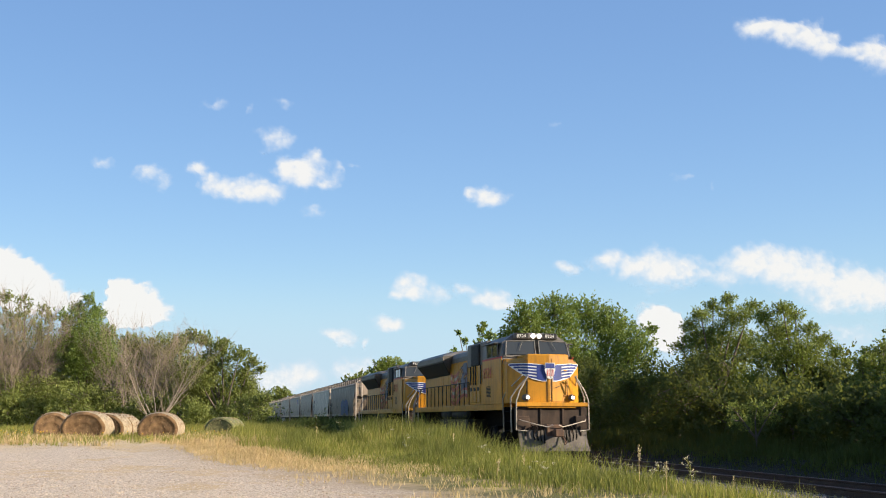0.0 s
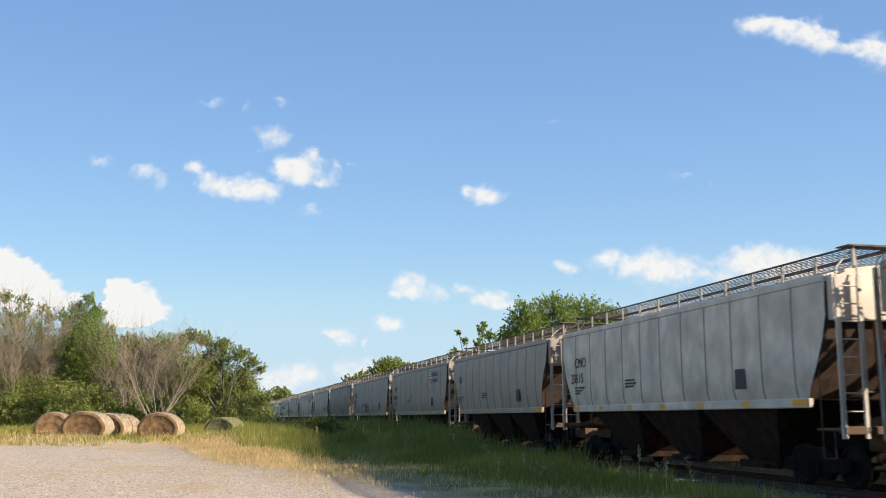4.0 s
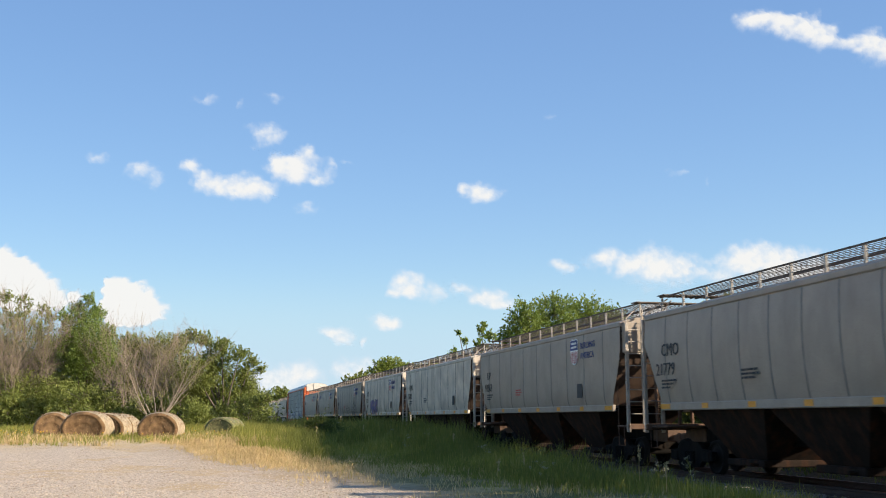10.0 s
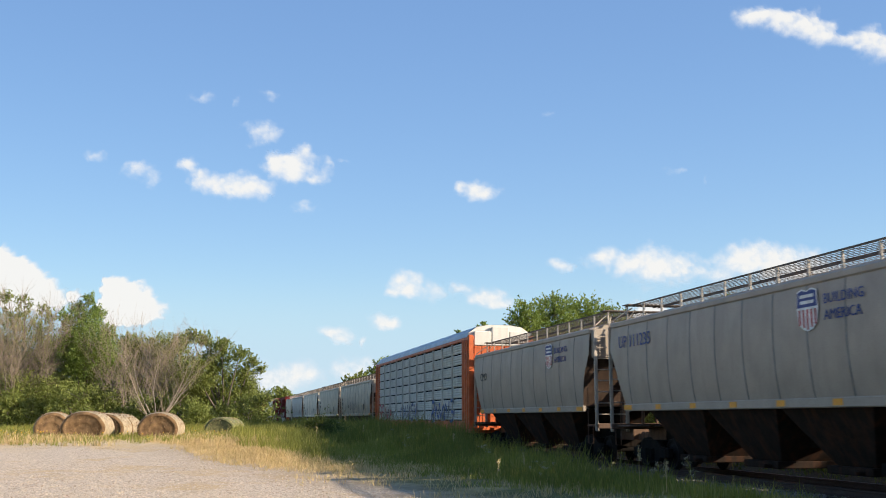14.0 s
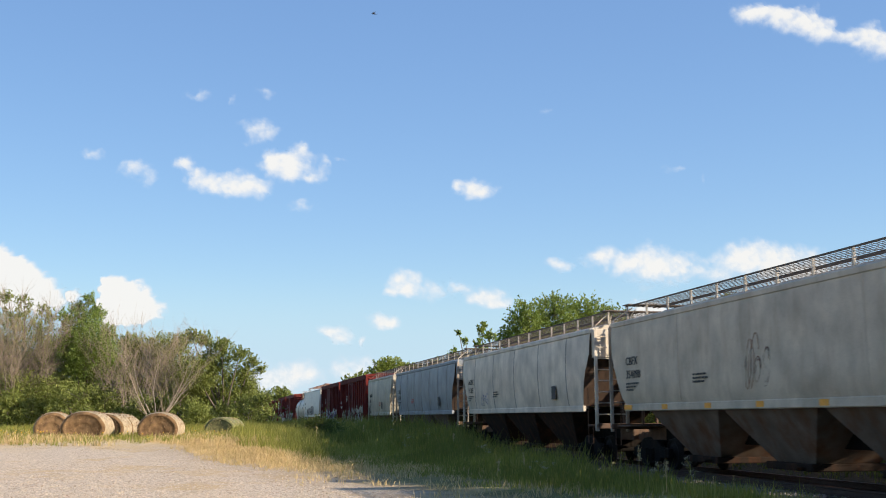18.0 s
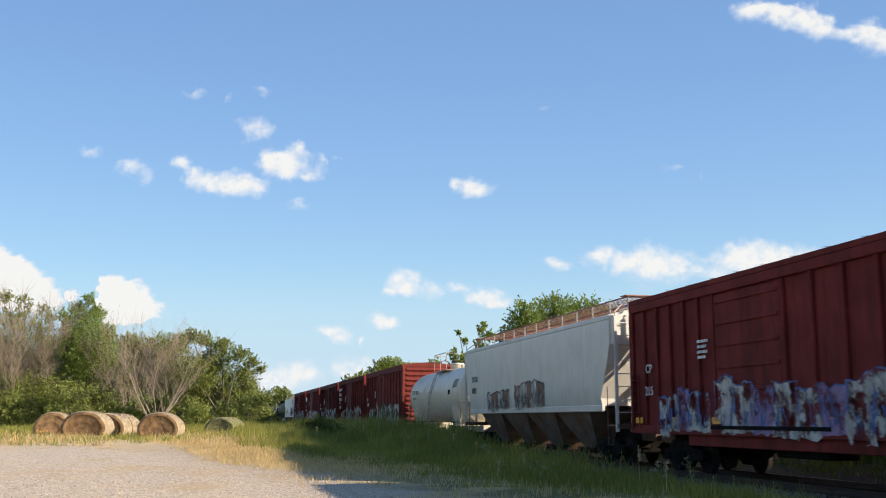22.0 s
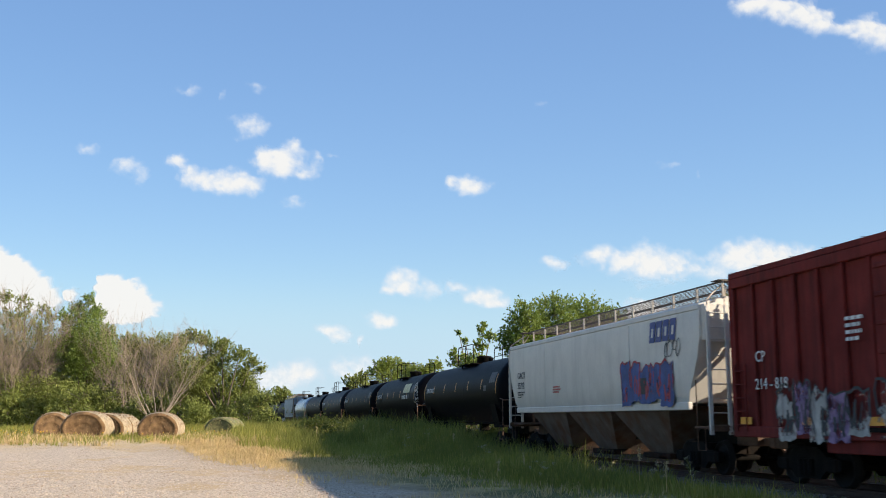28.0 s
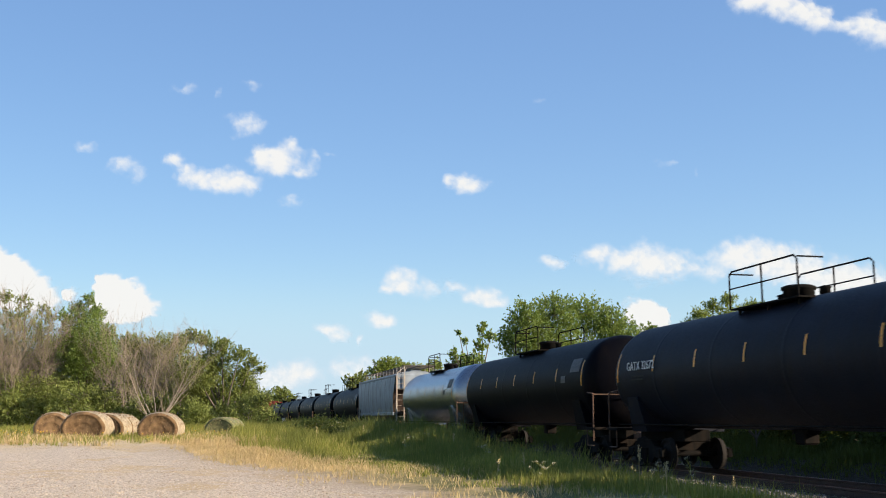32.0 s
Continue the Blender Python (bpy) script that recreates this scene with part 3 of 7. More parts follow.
        for q in (-1, 1):
            hr.tube([(q * 1.45, y, 0.7), (q * 1.45, y, 2.1), (q * 1.42, y - s * 0.08, 2.18), (q * 1.4, y - s * 0.6, 2.22)], 0.022, 6)
            hr.tube([(q * 1.45, y - s * 0.55, 0.55), (q * 1.45, y - s * 0.55, 1.1)], 0.02, 5)
            hr.tube([(q * 1.45, y, 0.55), (q * 1.45, y - s * 0.55, 0.55)], 0.02, 5)
        hr.tube([(-1.45, y, 2.15), (1.45, y, 2.15)], 0.022, 6)
        part("end_handrail", hr, LADDER if white else RUST, car)
        build_coupler(car, s * half, s)
        build_truck(1.78, car, pose(0, s * (half - 2.35), 0))
    run = Shape()
    for q in (-1, 1):
        run.tube([(q * 1.3, -end + 0.5, 1.22), (q * 1.3, end - 0.5, 1.22)], 0.02, 5)
    run.tube([(0, -0.3, 1.2), (0, 0.3, 1.2)], 0.2, 10)
    run.box(-0.2, 0.2, -0.2, 0.2, 0.8, 1.2, 0.04)
    part("bottom_outlet", run, GRIME, car)
    def patch(name, ya, yb, a0, a1, mat, label, lift=0.008):
        ring = [[(-(R + lift) * math.cos(q), y, zc + (R + lift) * math.sin(q)) for q in np.linspace(a0, a1, 6)] for y in (ya, yb)]
        part(name, Shape().loft(ring, closed=False, caps=False), mat, car, label)

    patch("data_table", -reach + 1.0, -reach + 1.9, 0.2, 0.52, TABLE if not white else SEAM, "grey table of stencilled data")
    patch("inspection_panel", -reach + 2.3, -reach + 2.75, -0.02, 0.14, GRIME if white else TABLE, "small stencilled panel")
    if white:
        patch("worn_yellow_patch", reach - 5.0, reach - 4.5, 0.14, 0.36, AMBER, "worn yellow patch")
    # reflector marks
    for j, y in enumerate(np.linspace(-reach + 0.75, reach - 0.75, 7)):
        h = 0.42 if j in (0, 6) else 0.22
        mk = Shape()
        ring = [[(-(R + 0.01) * math.cos(a), float(y) + d, zc + (R + 0.01) * math.sin(a)) for a in np.linspace(0.2 - h * 0.75, 0.2 + h * 0.6, 6)] for d in (-0.035, 0.035)]
        mk.loft(ring, closed=False, caps=False)
        part("reflector", mk, AMBER if not white else AMBER, car)
    return car


# ---- automobile rack car ----
def build_autorack(car, length):
    half = length / 2
    end = half - 0.75
    zt = 5.05
    part("deck", Shape().box(-1.5, 1.5, -end - 0.2, end + 0.2, 0.72, 1.05, 0.02), ORANGE, car)
    bays = 11
    yy = [-end + 1.15 + (2 * end - 2.3) * i / bays for i in range(bays + 1)]
    for s in (-1, 1):
        part("side_sill", Shape().box(min(s * 1.46, s * 1.58), max(s * 1.46, s * 1.58), -end, end, 0.92, 1.28, 0.02), ORANGE, car)
        part("top_chord", Shape().box(min(s * 1.46, s * 1.56), max(s * 1.46, s * 1.56), -end, end, zt - 0.02, zt + 0.14, 0.02), ORANGE, car)
        for i, y in enumerate(yy):
            w = 0.03 if 0 < i < bays else 0.1
            part("post", Shape().box(min(s * 1.46, s * 1.585), max(s * 1.46, s * 1.585), y - w, y + w, 1.28, zt - 0.02, 0.015), PANEL if 0 < i < bays else ORANGE, car)
        for e in (-1, 1):
            ya, yb = sorted((e * (end - 0.05), e * (end - 1.05)))
            pn = Shape().box(min(s * 1.48, s * 1.545), max(s * 1.48, s * 1.545), ya, yb, 1.28, zt - 0.02, 0.015)
            for yk in (ya + 0.3, yb - 0.3):
                pn.box(min(s * 1.54, s * 1.57), max(s * 1.54, s * 1.57), yk - 0.05, yk + 0.05, 1.28, zt - 0.03, 0.01)
            part("end_side_panel", pn, ORANGE, car)
        for i in range(bays):
            a, b = yy[i] + 0.06, yy[i + 1] - 0.06
            for j in range(7):
                z0 = 1.31 + j * 0.53
                p = Shape()
                ring = []
                for q in range(9):
                    z = z0 + 0.47 * q / 8
                    ring.append((s * (1.50 + (0.03 if q % 2 else 0.0)), z))
                p.loft([[(x, a, z) for x, z in ring], [(x, b, z) for x, z in ring]], closed=False, caps=False, soft=False)
                part("side_panel", p, PANEL, car)
    # solid black box added to stand for the shade inside the rack
    part("rack_shade_filler", Shape().box(-1.44, 1.44, -end + 0.3, end - 0.3, 1.06, zt), GRIME, car, "solid dark box standing for the shaded inside of the rack")
    rf = Shape()
    prof = [(-1.56, zt + 0.14), (-1.5, zt + 0.34), (-1.1, zt + 0.62), (-0.5, zt + 0.72), (0.5, zt + 0.72), (1.1, zt + 0.62), (1.5, zt + 0.34), (1.56, zt + 0.14)]
    rf.loft([[(x, y, z) for x, z in prof] for y in np.linspace(-end + 0.2, end - 0.2, 20)], closed=False, caps=False, soft=False)
    rib = Shape().loft([[(x, e, z + 0.02) for x, z in prof] for e in (-0.04, 0.04)], closed=False, caps=False, soft=False).mesh("roof_rib", RACK_ROOF)
    for y in np.linspace(-end + 0.5, end - 0.5, 19):
        part("roof_rib", rib, RACK_ROOF, car, at=pose(0, float(y), 0))
    part("roof", rf, RACK_ROOF, car)
    for s in (-1, 1):
        y = s * (end - 0.1)
        ya, yb = sorted((y, y + s * 0.12))
        for q in (-1, 1):
            part("end_post", Shape().box(min(q * 1.34, q * 1.58), max(q * 1.34, q * 1.58), ya - 0.1, yb + 0.1, 0.95, zt + 0.2, 0.03), ORANGE, car)
        for q in range(7):
            xa = -1.3 + q * 2.6 / 7
            part("end_door_leaf", Shape().box(xa + 0.01, xa + 2.6 / 7 - 0.01, ya, yb, 1.1, zt - 0.3, 0.02), ORANGE, car)
        for q in range(3):
            xa = -1.3 + q * 2.6 / 3
            hd = Shape().box(xa + 0.015, xa + 2.6 / 3 - 0.015, ya - 0.03, yb + 0.03, zt - 0.28, zt + 0.62 - (0.22 if q != 1 else 0.0), 0.03)
            part("end_header", hd, WHITE, car)
        cap = Shape().plate([(x, s * (end - 0.2), z - 0.01) for x, z in prof], (0, s, 0), 0.05)
        part("roof_end_cap", cap, WHITE, car)
        lad = Shape()
        for q in range(12):
            lad.tube([(-1.6, y + s * 0.05, 1.1 + q * 0.33), (-1.6, y - s * 0.35, 1.1 + q * 0.33)], 0.016, 5)
        for d in (0.05, -0.35):
            lad.tube([(-1.6, y + s * d, 0.9), (-1.6, y + s * d, 5.0)], 0.02, 5)
        part("side_ladder", lad, ORANGE, car)
        pl = Shape()
        ya, yb = sorted((s * end, s * (half - 0.3)))
        pl.box(-1.5, 1.5, ya, yb, 0.85, 0.98, 0.02)
        part("end_platform", pl, ORANGE, car)
        build_coupler(car, s * half, s)
        build_truck(1.78, car, pose(0, s * (half - 4.3), 0))
    part("underframe", Shape().box(-0.4, 0.4, -end, end, 0.5, 0.74), GRIME, car)
    return car
# ---- locomotives ----
def build_locomotive(car, number, lights_on):
    """A six-axle road locomotive, its nose at -y."""
    half = 11.3
    # frame, walkway, pilot
    part("frame", Shape().box(-0.55, 0.55, -10.2, 10.4, 1.05, 1.75, 0.03), GRIME, car)
    wk = Shape()
    wk.box(-1.55, 1.55, -8.7, 9.6, 1.80, 2.0, 0.02)
    part("walkway", wk, YELLOW, car)
    for q in (-1, 1):
        part("walkway_edge", Shape().box(min(q * 1.54, q * 1.57), max(q * 1.54, q * 1.57), -8.7, 9.6, 1.74, 1.83), YELLOW, car)
    for s in (-1, 1):
        pl = Shape()
        y0, y1 = sorted((s * 10.12, s * 10.26))
        pl.box(-1.5, 1.5, y0, y1, 0.95, 1.84, 0.03)
        for q in (-1, 1):
            y0, y1 = sorted((s * 10.2, s * 10.42))
            pl.box(min(q * 0.95, q * 1.5), max(q * 0.95, q * 1.5), y0, y1, 0.95, 1.5, 0.04)
            y0, y1 = sorted((s * 10.24, s * 10.32))
            pl.box(min(q * 0.42, q * 0.5), max(q * 0.42, q * 0.5), y0, y1, 0.95, 1.8, 0.02)
        part("pilot", pl, PILOT, car, "grimy rust-brown steel pilot")
        y0, y1 = sorted((s * 10.2, s * 10.62))
        part("draft_gear_box", Shape().box(-0.34, 0.34, y0, y1, 0.66, 1.16, 0.05), RUST, car, "rusty coupler box")
        for q in (-1, 1):
            pw = Shape()
            rows = []
            for z, out in ((0.95, 10.36), (0.7, 10.42), (0.45, 10.52), (0.25, 10.66), (0.13, 10.82)):
                rows.append([(q * x, s * (out + 0.22 * (1 - x / 1.45)), z) for x in (0.0, 0.5, 1.0, 1.42)])
            pw.loft(rows, closed=False, caps=False, soft=False)
            pw.loft([[(x, y - s * 0.03, z) for x, y, z in r] for r in rows], closed=False, caps=False, soft=False)
            part("snowplough_half", pw, DUSTY, car, "dusty steel snowplough")
            for x in (0.35, 0.75, 1.15):
                y0, y1 = sorted((s * 10.3, s * 10.5))
                part("plough_bracket", Shape().box(q * x - 0.03, q * x + 0.03, y0, y1, 0.7, 1.1, 0.01), PILOT, car)
            part("cut_lever", Shape().tube([(q * 1.38, s * 10.4, 1.35), (q * 1.3, s * 10.62, 1.3), (q * 0.6, s * 10.66, 1.12), (q * 0.3, s * 10.72, 1.06), (q * 0.12, s * 10.8, 1.14)], 0.024, 5), LADDER, car, "bent uncoupling lever")
        en = Shape()
        y0, y1 = sorted((s * 8.7, s * 10.4))
        en.box(-1.0, 1.0, y0, y1, 1.80, 2.0, 0.02)
        y0, y1 = sorted((s * 10.38, s * 10.46))
        en.box(-1.5, 1.5, y0, y1, 1.86, 2.02, 0.02)
        part("end_deck", en, YELLOW, car)
        for q in (-1, 1):
            y0, y1 = sorted((s * 8.85, s * 9.75))
            for i in range(4):
                z = 0.5 + i * 0.38
                part("step_tread", Shape().box(min(q * 1.12, q * 1.5), max(q * 1.12, q * 1.5), y0, y1, z, z + 0.04), GRIME, car)
            for y in (8.8, 9.8):
                part("step_side", Shape().box(min(q * 1.1, q * 1.52), max(q * 1.1, q * 1.52), s * y - 0.02, s * y + 0.02, 0.45, 1.85), GRIME, car)
            hr = Shape()
            hr.tube([(q * 1.53, s * 8.75, 0.85), (q * 1.56, s * 8.75, 2.2), (q * 1.5, s * 9.0, 2.45), (q * 1.15, s * 10.1, 3.1)], 0.028, 6)
            hr.tube([(q * 1.53, s * 9.85, 0.85), (q * 1.56, s * 9.85, 2.2), (q * 1.4, s * 10.0, 2.5), (q * 1.0, s * 10.35, 3.05)], 0.028, 6)
            hr.tube([(q * 1.0, s * 10.42, 3.05), (q * 1.35, s * 10.44, 2.5), (q * 1.5, s * 10.45, 2.1), (q * 1.52, s * 10.45, 0.95), (q * 1.1, s * 10.5, 0.9)], 0.026, 6)
            part("step_handrail", hr, LADDER, car, "worn white handrail")
        build_coupler(car, s * half, s)
        for q in (-1, 1):
            for k in range(4):
                x = q * (0.45 + k * 0.14)
                part("air_hose", Shape().tube([(x, s * 10.4, 1.12), (x, s * 10.66, 1.0), (x * 1.02, s * 10.72, 0.7), (x * 0.97, s * 10.74, 0.42 + 0.05 * k)], 0.028, 5), GRIME, car)
    # nose
    # plan of the nose: a crease down the middle, then swept back
    def front(u, q, z, off):
        if u <= 0.86:
            x, y, n = u, -10.12 + 0.17 * u, Vector((0.17, -1, 0))
        else:
            x, y, n = 0.86 + (u - 0.86) * 0.68, -9.974 + (u - 0.86) * 0.73, Vector((0.73, -0.68, 0))
        n.normalize()
        return Vector((q * (x + n.x * off), y + n.y * off, z))

    ns = Shape()
    plan = [(-1.52, -8.3), (-1.52, -9.27), (-0.86, -9.974), (0, -10.12), (0.86, -9.974), (1.52, -9.27), (1.52, -8.3)]
    ns.loft([[(x, y, 2.0) for x, y in plan], [(x, y, 3.58) for x, y in plan], [(x * 0.99, y + 0.04, 3.64) for x, y in plan], [(x * 0.95, min(-8.3, y + 0.5), 3.82) for x, y in plan]], soft=False)
    part("nose", ns, YELLOW, car)
    plan = [(-0.86, -8.35), (-0.86, -9.978), (0, -10.124), (0.86, -9.978), (0.86, -8.35)]
    bx = Shape().loft([[(x, y, 3.4) for x, y in plan], [(x, y, 3.9) for x, y in plan], [(x * 0.96, y + 0.05, 3.96) for x, y in plan]], soft=False)
    part("nose_top_housing", bx, YELLOW, car)
    d = Shape()
    d.plate([front(0.1, 1, 2.06, 0.004), front(0.72, 1, 2.06, 0.004), front(0.72, 1, 3.78, 0.004), front(0.1, 1, 3.78, 0.004)], (0.17, -1, 0), 0.03)
    for z in (2.3, 2.8, 3.3):
        d.tube([front(0.62, 1, z, 0.05), front(0.74, 1, z, 0.05)], 0.03, 6)
    part("nose_door", d, YELLOW, car)
    part("door_handle", Shape().tube([front(0.2, 1, 2.6, 0.04), front(0.22, 1, 2.6, 0.08), front(0.42, 1, 2.68, 0.08), front(0.44, 1, 2.68, 0.04)], 0.014, 5), LOCO_BLACK, car)
    for u, q, z0, z1 in ((0.02, 1, 2.1, 3.5), (0.74, 1, 2.3, 2.9), (0.88, -1, 2.2, 2.9)):
        part("nose_grab_rail", Shape().tube([front(u, q, z0, 0.01), front(u, q, z0, 0.08), front(u, q, z1, 0.08), front(u, q, z1, 0.01)], 0.016, 5), LOCO_BLACK, car, "black grab rail")
    us = [0.12, 0.3, 0.5, 0.7, 0.859, 0.861, 1.0, 1.2, 1.4, 1.6, 1.76]
    upper = [3.50, 3.54, 3.56, 3.575, 3.59, 3.59, 3.595, 3.60, 3.60, 3.60, 3.59]
    lower = [2.86, 2.86, 2.90, 2.96, 3.02, 3.02, 3.08, 3.18, 3.30, 3.42, 3.54]
    for q in (-1, 1):
        wing = Shape().loft([[front(u, q, z, 0.04) for u, z in zip(us, e)] for e in (lower, upper)], closed=False, caps=False, soft=False, mat=1)
        for i in range(5):
            reach = 1.70 - 0.2 * i
            uu = [u for u in us if 0.4 < u < reach] + [reach]
            top = [float(np.interp(u, us, upper)) - 0.03 - 0.125 * i + (0.02 * i * (u - 0.4)) for u in uu]
            wing.loft([[front(u, q, z - 0.075, 0.046) for u, z in zip(uu, top)], [front(u, q, z, 0.046) for u, z in zip(uu, top)]], closed=False, caps=False, soft=False, mat=0)
        wing.loft([[front(u, q, z, 0.046) for u, z in ((0.14, 2.89), (0.3, 2.89), (0.52, 2.95))], [front(u, q, z, 0.046) for u, z in ((0.14, 3.48), (0.3, 3.52), (0.52, 3.53))]], closed=False, caps=False, soft=False, mat=0)
        part("emblem_wing", wing, [SHIELD_BLUE, WHITE_TRIM], car, "blue and white striped wing emblem")
        lamp = Shape().lathe([(-10.2, 0.02), (-10.2, 0.105), (-10.12, 0.13), (-9.8, 0.13), (-9.8, 0.02)], 16, (q * 0.95, 0, 2.22), "y")
        lmp = part("ditch_light", lamp, LOCO_GREY, car)
        part("lens", Shape().lathe([(-10.212, 0.01), (-10.212, 0.068), (-10.201, 0.068), (-10.201, 0.01)], 14, (q * 0.95, 0, 2.22), "y"), HEADLIGHT if lights_on else GLASS, lmp)
    sh = Shape()
    sh.plate([(-0.2, -10.17, 3.60), (0.2, -10.17, 3.60), (0.22, -10.17, 3.33), (0.12, -10.17, 3.00), (0, -10.17, 2.94), (-0.12, -10.17, 3.00), (-0.22, -10.17, 3.33)], (0, -1, 0), 0.03, 1)
    sh.plate([(-0.18, -10.202, 3.58), (0.18, -10.202, 3.58), (0.2, -10.202, 3.38), (-0.2, -10.202, 3.38)], (0, -1, 0), 0.006, 0)
    for k in (-0.12, -0.04, 0.04, 0.12):
        sh.plate([(k - 0.02, -10.202, 3.34), (k + 0.02, -10.202, 3.34), (k + 0.02, -10.202, 3.06), (k - 0.02, -10.202, 3.06)], (0, -1, 0), 0.006, 2)
    part("shield_emblem", sh, [SHIELD_BLUE, WHITE_TRIM, SHIELD_RED], car, "blue white and red shield emblem")
    # cab
    cab = Shape()
    prof = [(-1.56, 2.0), (-1.56, 3.95), (-1.46, 4.55), (-1.05, 4.84), (-0.5, 4.95), (0.5, 4.95), (1.05, 4.84), (1.46, 4.55), (1.56, 3.95), (1.56, 2.0)]
    cab.loft([[(x, -5.6, z) for x, z in prof], [(x, -7.75, z) for x, z in prof], [(x * (0.97 if z > 3.6 else 1), -8.25 if z > 4.5 else -8.55 if z > 3.6 else -8.62, z) for x, z in prof]], soft=False, mat=1)
    cb = part("cab", cab, [YELLOW, LOCO_GREY], car, "grey cab above yellow sides")
    for q in (-1, 1):
        low = Shape()
        low.box(min(q * 1.555, q * 1.575), max(q * 1.555, q * 1.575), -8.6, -5.6, 2.0, 3.86)
        part("cab_side", low, YELLOW, car)
    for q in (-1, 1):
        part("red_band", Shape().box(min(q * 1.56, q * 1.582), max(q * 1.56, q * 1.582), -8.6, -5.6, 3.86, 3.93), RED_STRIPE, car)
        wn = Shape()
        wn.box(min(q * 1.545, q * 1.575), max(q * 1.545, q * 1.575), -8.0, -7.3, 3.98, 4.48, 0.01, 1)
        wn.box(min(q * 1.545, q * 1.575), max(q * 1.545, q * 1.575), -7.15, -6.4, 3.98, 4.48, 0.01, 1)
        for y in (-8.05, -7.22, -6.35):
            wn.box(min(q * 1.56, q * 1.595), max(q * 1.56, q * 1.595), y - 0.03, y + 0.03, 3.94, 4.52, 0.01, 0)
        wn.box(min(q * 1.56, q * 1.595), max(q * 1.56, q * 1.595), -8.08, -6.32, 3.93, 3.98, 0.01, 0)
        wn.box(min(q * 1.4, q * 1.75), max(q * 1.4, q * 1.75), -8.1, -6.25, 4.5, 4.54, 0.01, 0)
        part("cab_side_window", wn, [LOCO_GREY, GLASS], cb)
        ws = Shape()
        ws.plate([(q * 0.12, -8.58, 4.02), (q * 1.36, -8.58, 4.0), (q * 1.28, -8.40, 4.54), (q * 0.12, -8.40, 4.58)][::q], (0, -1, 0.5), 0.03)
        part("windshield", ws, GLASS, cb)
        fr = Shape()
        pts = [(q * 0.09, -8.62, 3.98), (q * 1.39, -8.62, 3.96), (q * 1.31, -8.42, 4.58), (q * 0.09, -8.42, 4.62)]
        for i in range(4):
            fr.tube([pts[i], pts[(i + 1) % 4]], 0.03, 4)
        fr.tube([(q * 0.6, -8.5, 4.62), (q * 0.8, -8.64, 4.2)], 0.012, 4)
        part("window_frame", fr, LOCO_GREY, cb)
    nb = Shape()
    nb.box(-0.95, 0.95, -8.46, -7.7, 4.68, 4.93, 0.04)
    part("headlight_housing", nb, LOCO_GREY, car)
    for q in (-1, 1):
        bd = part("number_board", Shape().box(q * 0.62 - 0.28, q * 0.62 + 0.28, -8.50, -8.46, 4.70, 4.92), LOCO_BLACK, car)
        me = lettering(number, 0.2)
        me.materials.clear()
        me.materials.append(CHALK)
        part("number", me, CHALK, bd, "white road number", Matrix.Translation((q * 0.62 - 0.24, -8.503, 4.74)) @ pose(0, 0, 0, 90, 0, 0))
        hl = Shape().lathe([(-8.53, 0.01), (-8.53, 0.062), (-8.46, 0.1), (-8.46, 0.01)], 14, (q * 0.13, 0, 4.81), "y")
        part("headlight", hl, HEADLIGHT if lights_on else GLASS, car)
    # equipment behind the cab, long hood, radiator
    eq = Shape()
    eq.box(-1.5, 1.5, -5.6, -3.0, 2.0, 3.75, 0.03, 0)
    eq.box(-1.4, 1.4, -5.6, -2.2, 3.75, 4.8, 0.04, 1)
    part("electrical_cabinet", eq, [YELLOW, LOCO_GREY], car)
    for q in (-1, 1):
        gr = Shape()
        gr.box(min(q * 1.3, q * 1.5), max(q * 1.3, q * 1.5), -4.6, -3.3, 3.75, 4.72, 0.03)
        for k in range(6):
            gr.box(min(q * 1.5, q * 1.52), max(q * 1.5, q * 1.52), -4.55, -3.35, 3.82 + k * 0.15, 3.88 + k * 0.15)
        part("intake_grille", gr, LOCO_BLACK, car)
        for k in range(8):
            part("louvre", Shape().box(min(q * 1.575, q * 1.59), max(q * 1.575, q * 1.59), -6.9, -6.3, 2.3 + k * 0.06, 2.335 + k * 0.06), LOCO_BLACK, car)
        for k in range(3):
            vp = part("vent_panel", Shape().box(min(q * 1.5, q * 1.53), max(q * 1.5, q * 1.53), -4.95 + k * 0.62, -4.38 + k * 0.62, 2.1, 2.88, 0.02), YELLOW, car)
            part("vent_slot", Shape().box(min(q * 1.525, q * 1.54), max(q * 1.525, q * 1.54), -4.85 + k * 0.62, -4.5 + k * 0.62, 2.62, 2.78), LOCO_BLACK, vp)
        for y in (-5.5, -5.1, -4.2, -3.8, -3.3):
            part("dark_grab_bar", Shape().box(min(q * 1.5, q * 1.55), max(q * 1.5, q * 1.55), y - 0.03, y + 0.03, 2.9, 3.75, 0.01), LOCO_BLACK, car)
    hd = Shape()
    hd.box(-1.02, 1.02, -3.0, 9.2, 2.0, 4.2, 0.03, 0)
    hp = [(-1.02, 4.2), (-1.02, 4.42), (-0.95, 4.62), (-0.6, 4.76), (0.6, 4.76), (0.95, 4.62), (1.02, 4.42), (1.02, 4.2)]
    hd.loft([[(x, -3.0, z) for x, z in hp], [(x, 2.6, z) for x, z in hp]], soft=False, mat=1)
    hoods = part("long_hood", hd, [YELLOW, LOCO_GREY], car)
    for q in (-1, 1):
        for k in range(15):
            y = -2.85 + k * 0.56
            dr = Shape().box(min(q * 1.02, q * 1.045), max(q * 1.02, q * 1.045), y, y + 0.52, 2.15, 4.1, 0.01)
            dr.box(min(q * 1.04, q * 1.07), max(q * 1.04, q * 1.07), y + 0.44, y + 0.47, 2.9, 3.1)
            part("hood_door", dr, YELLOW, hoods)
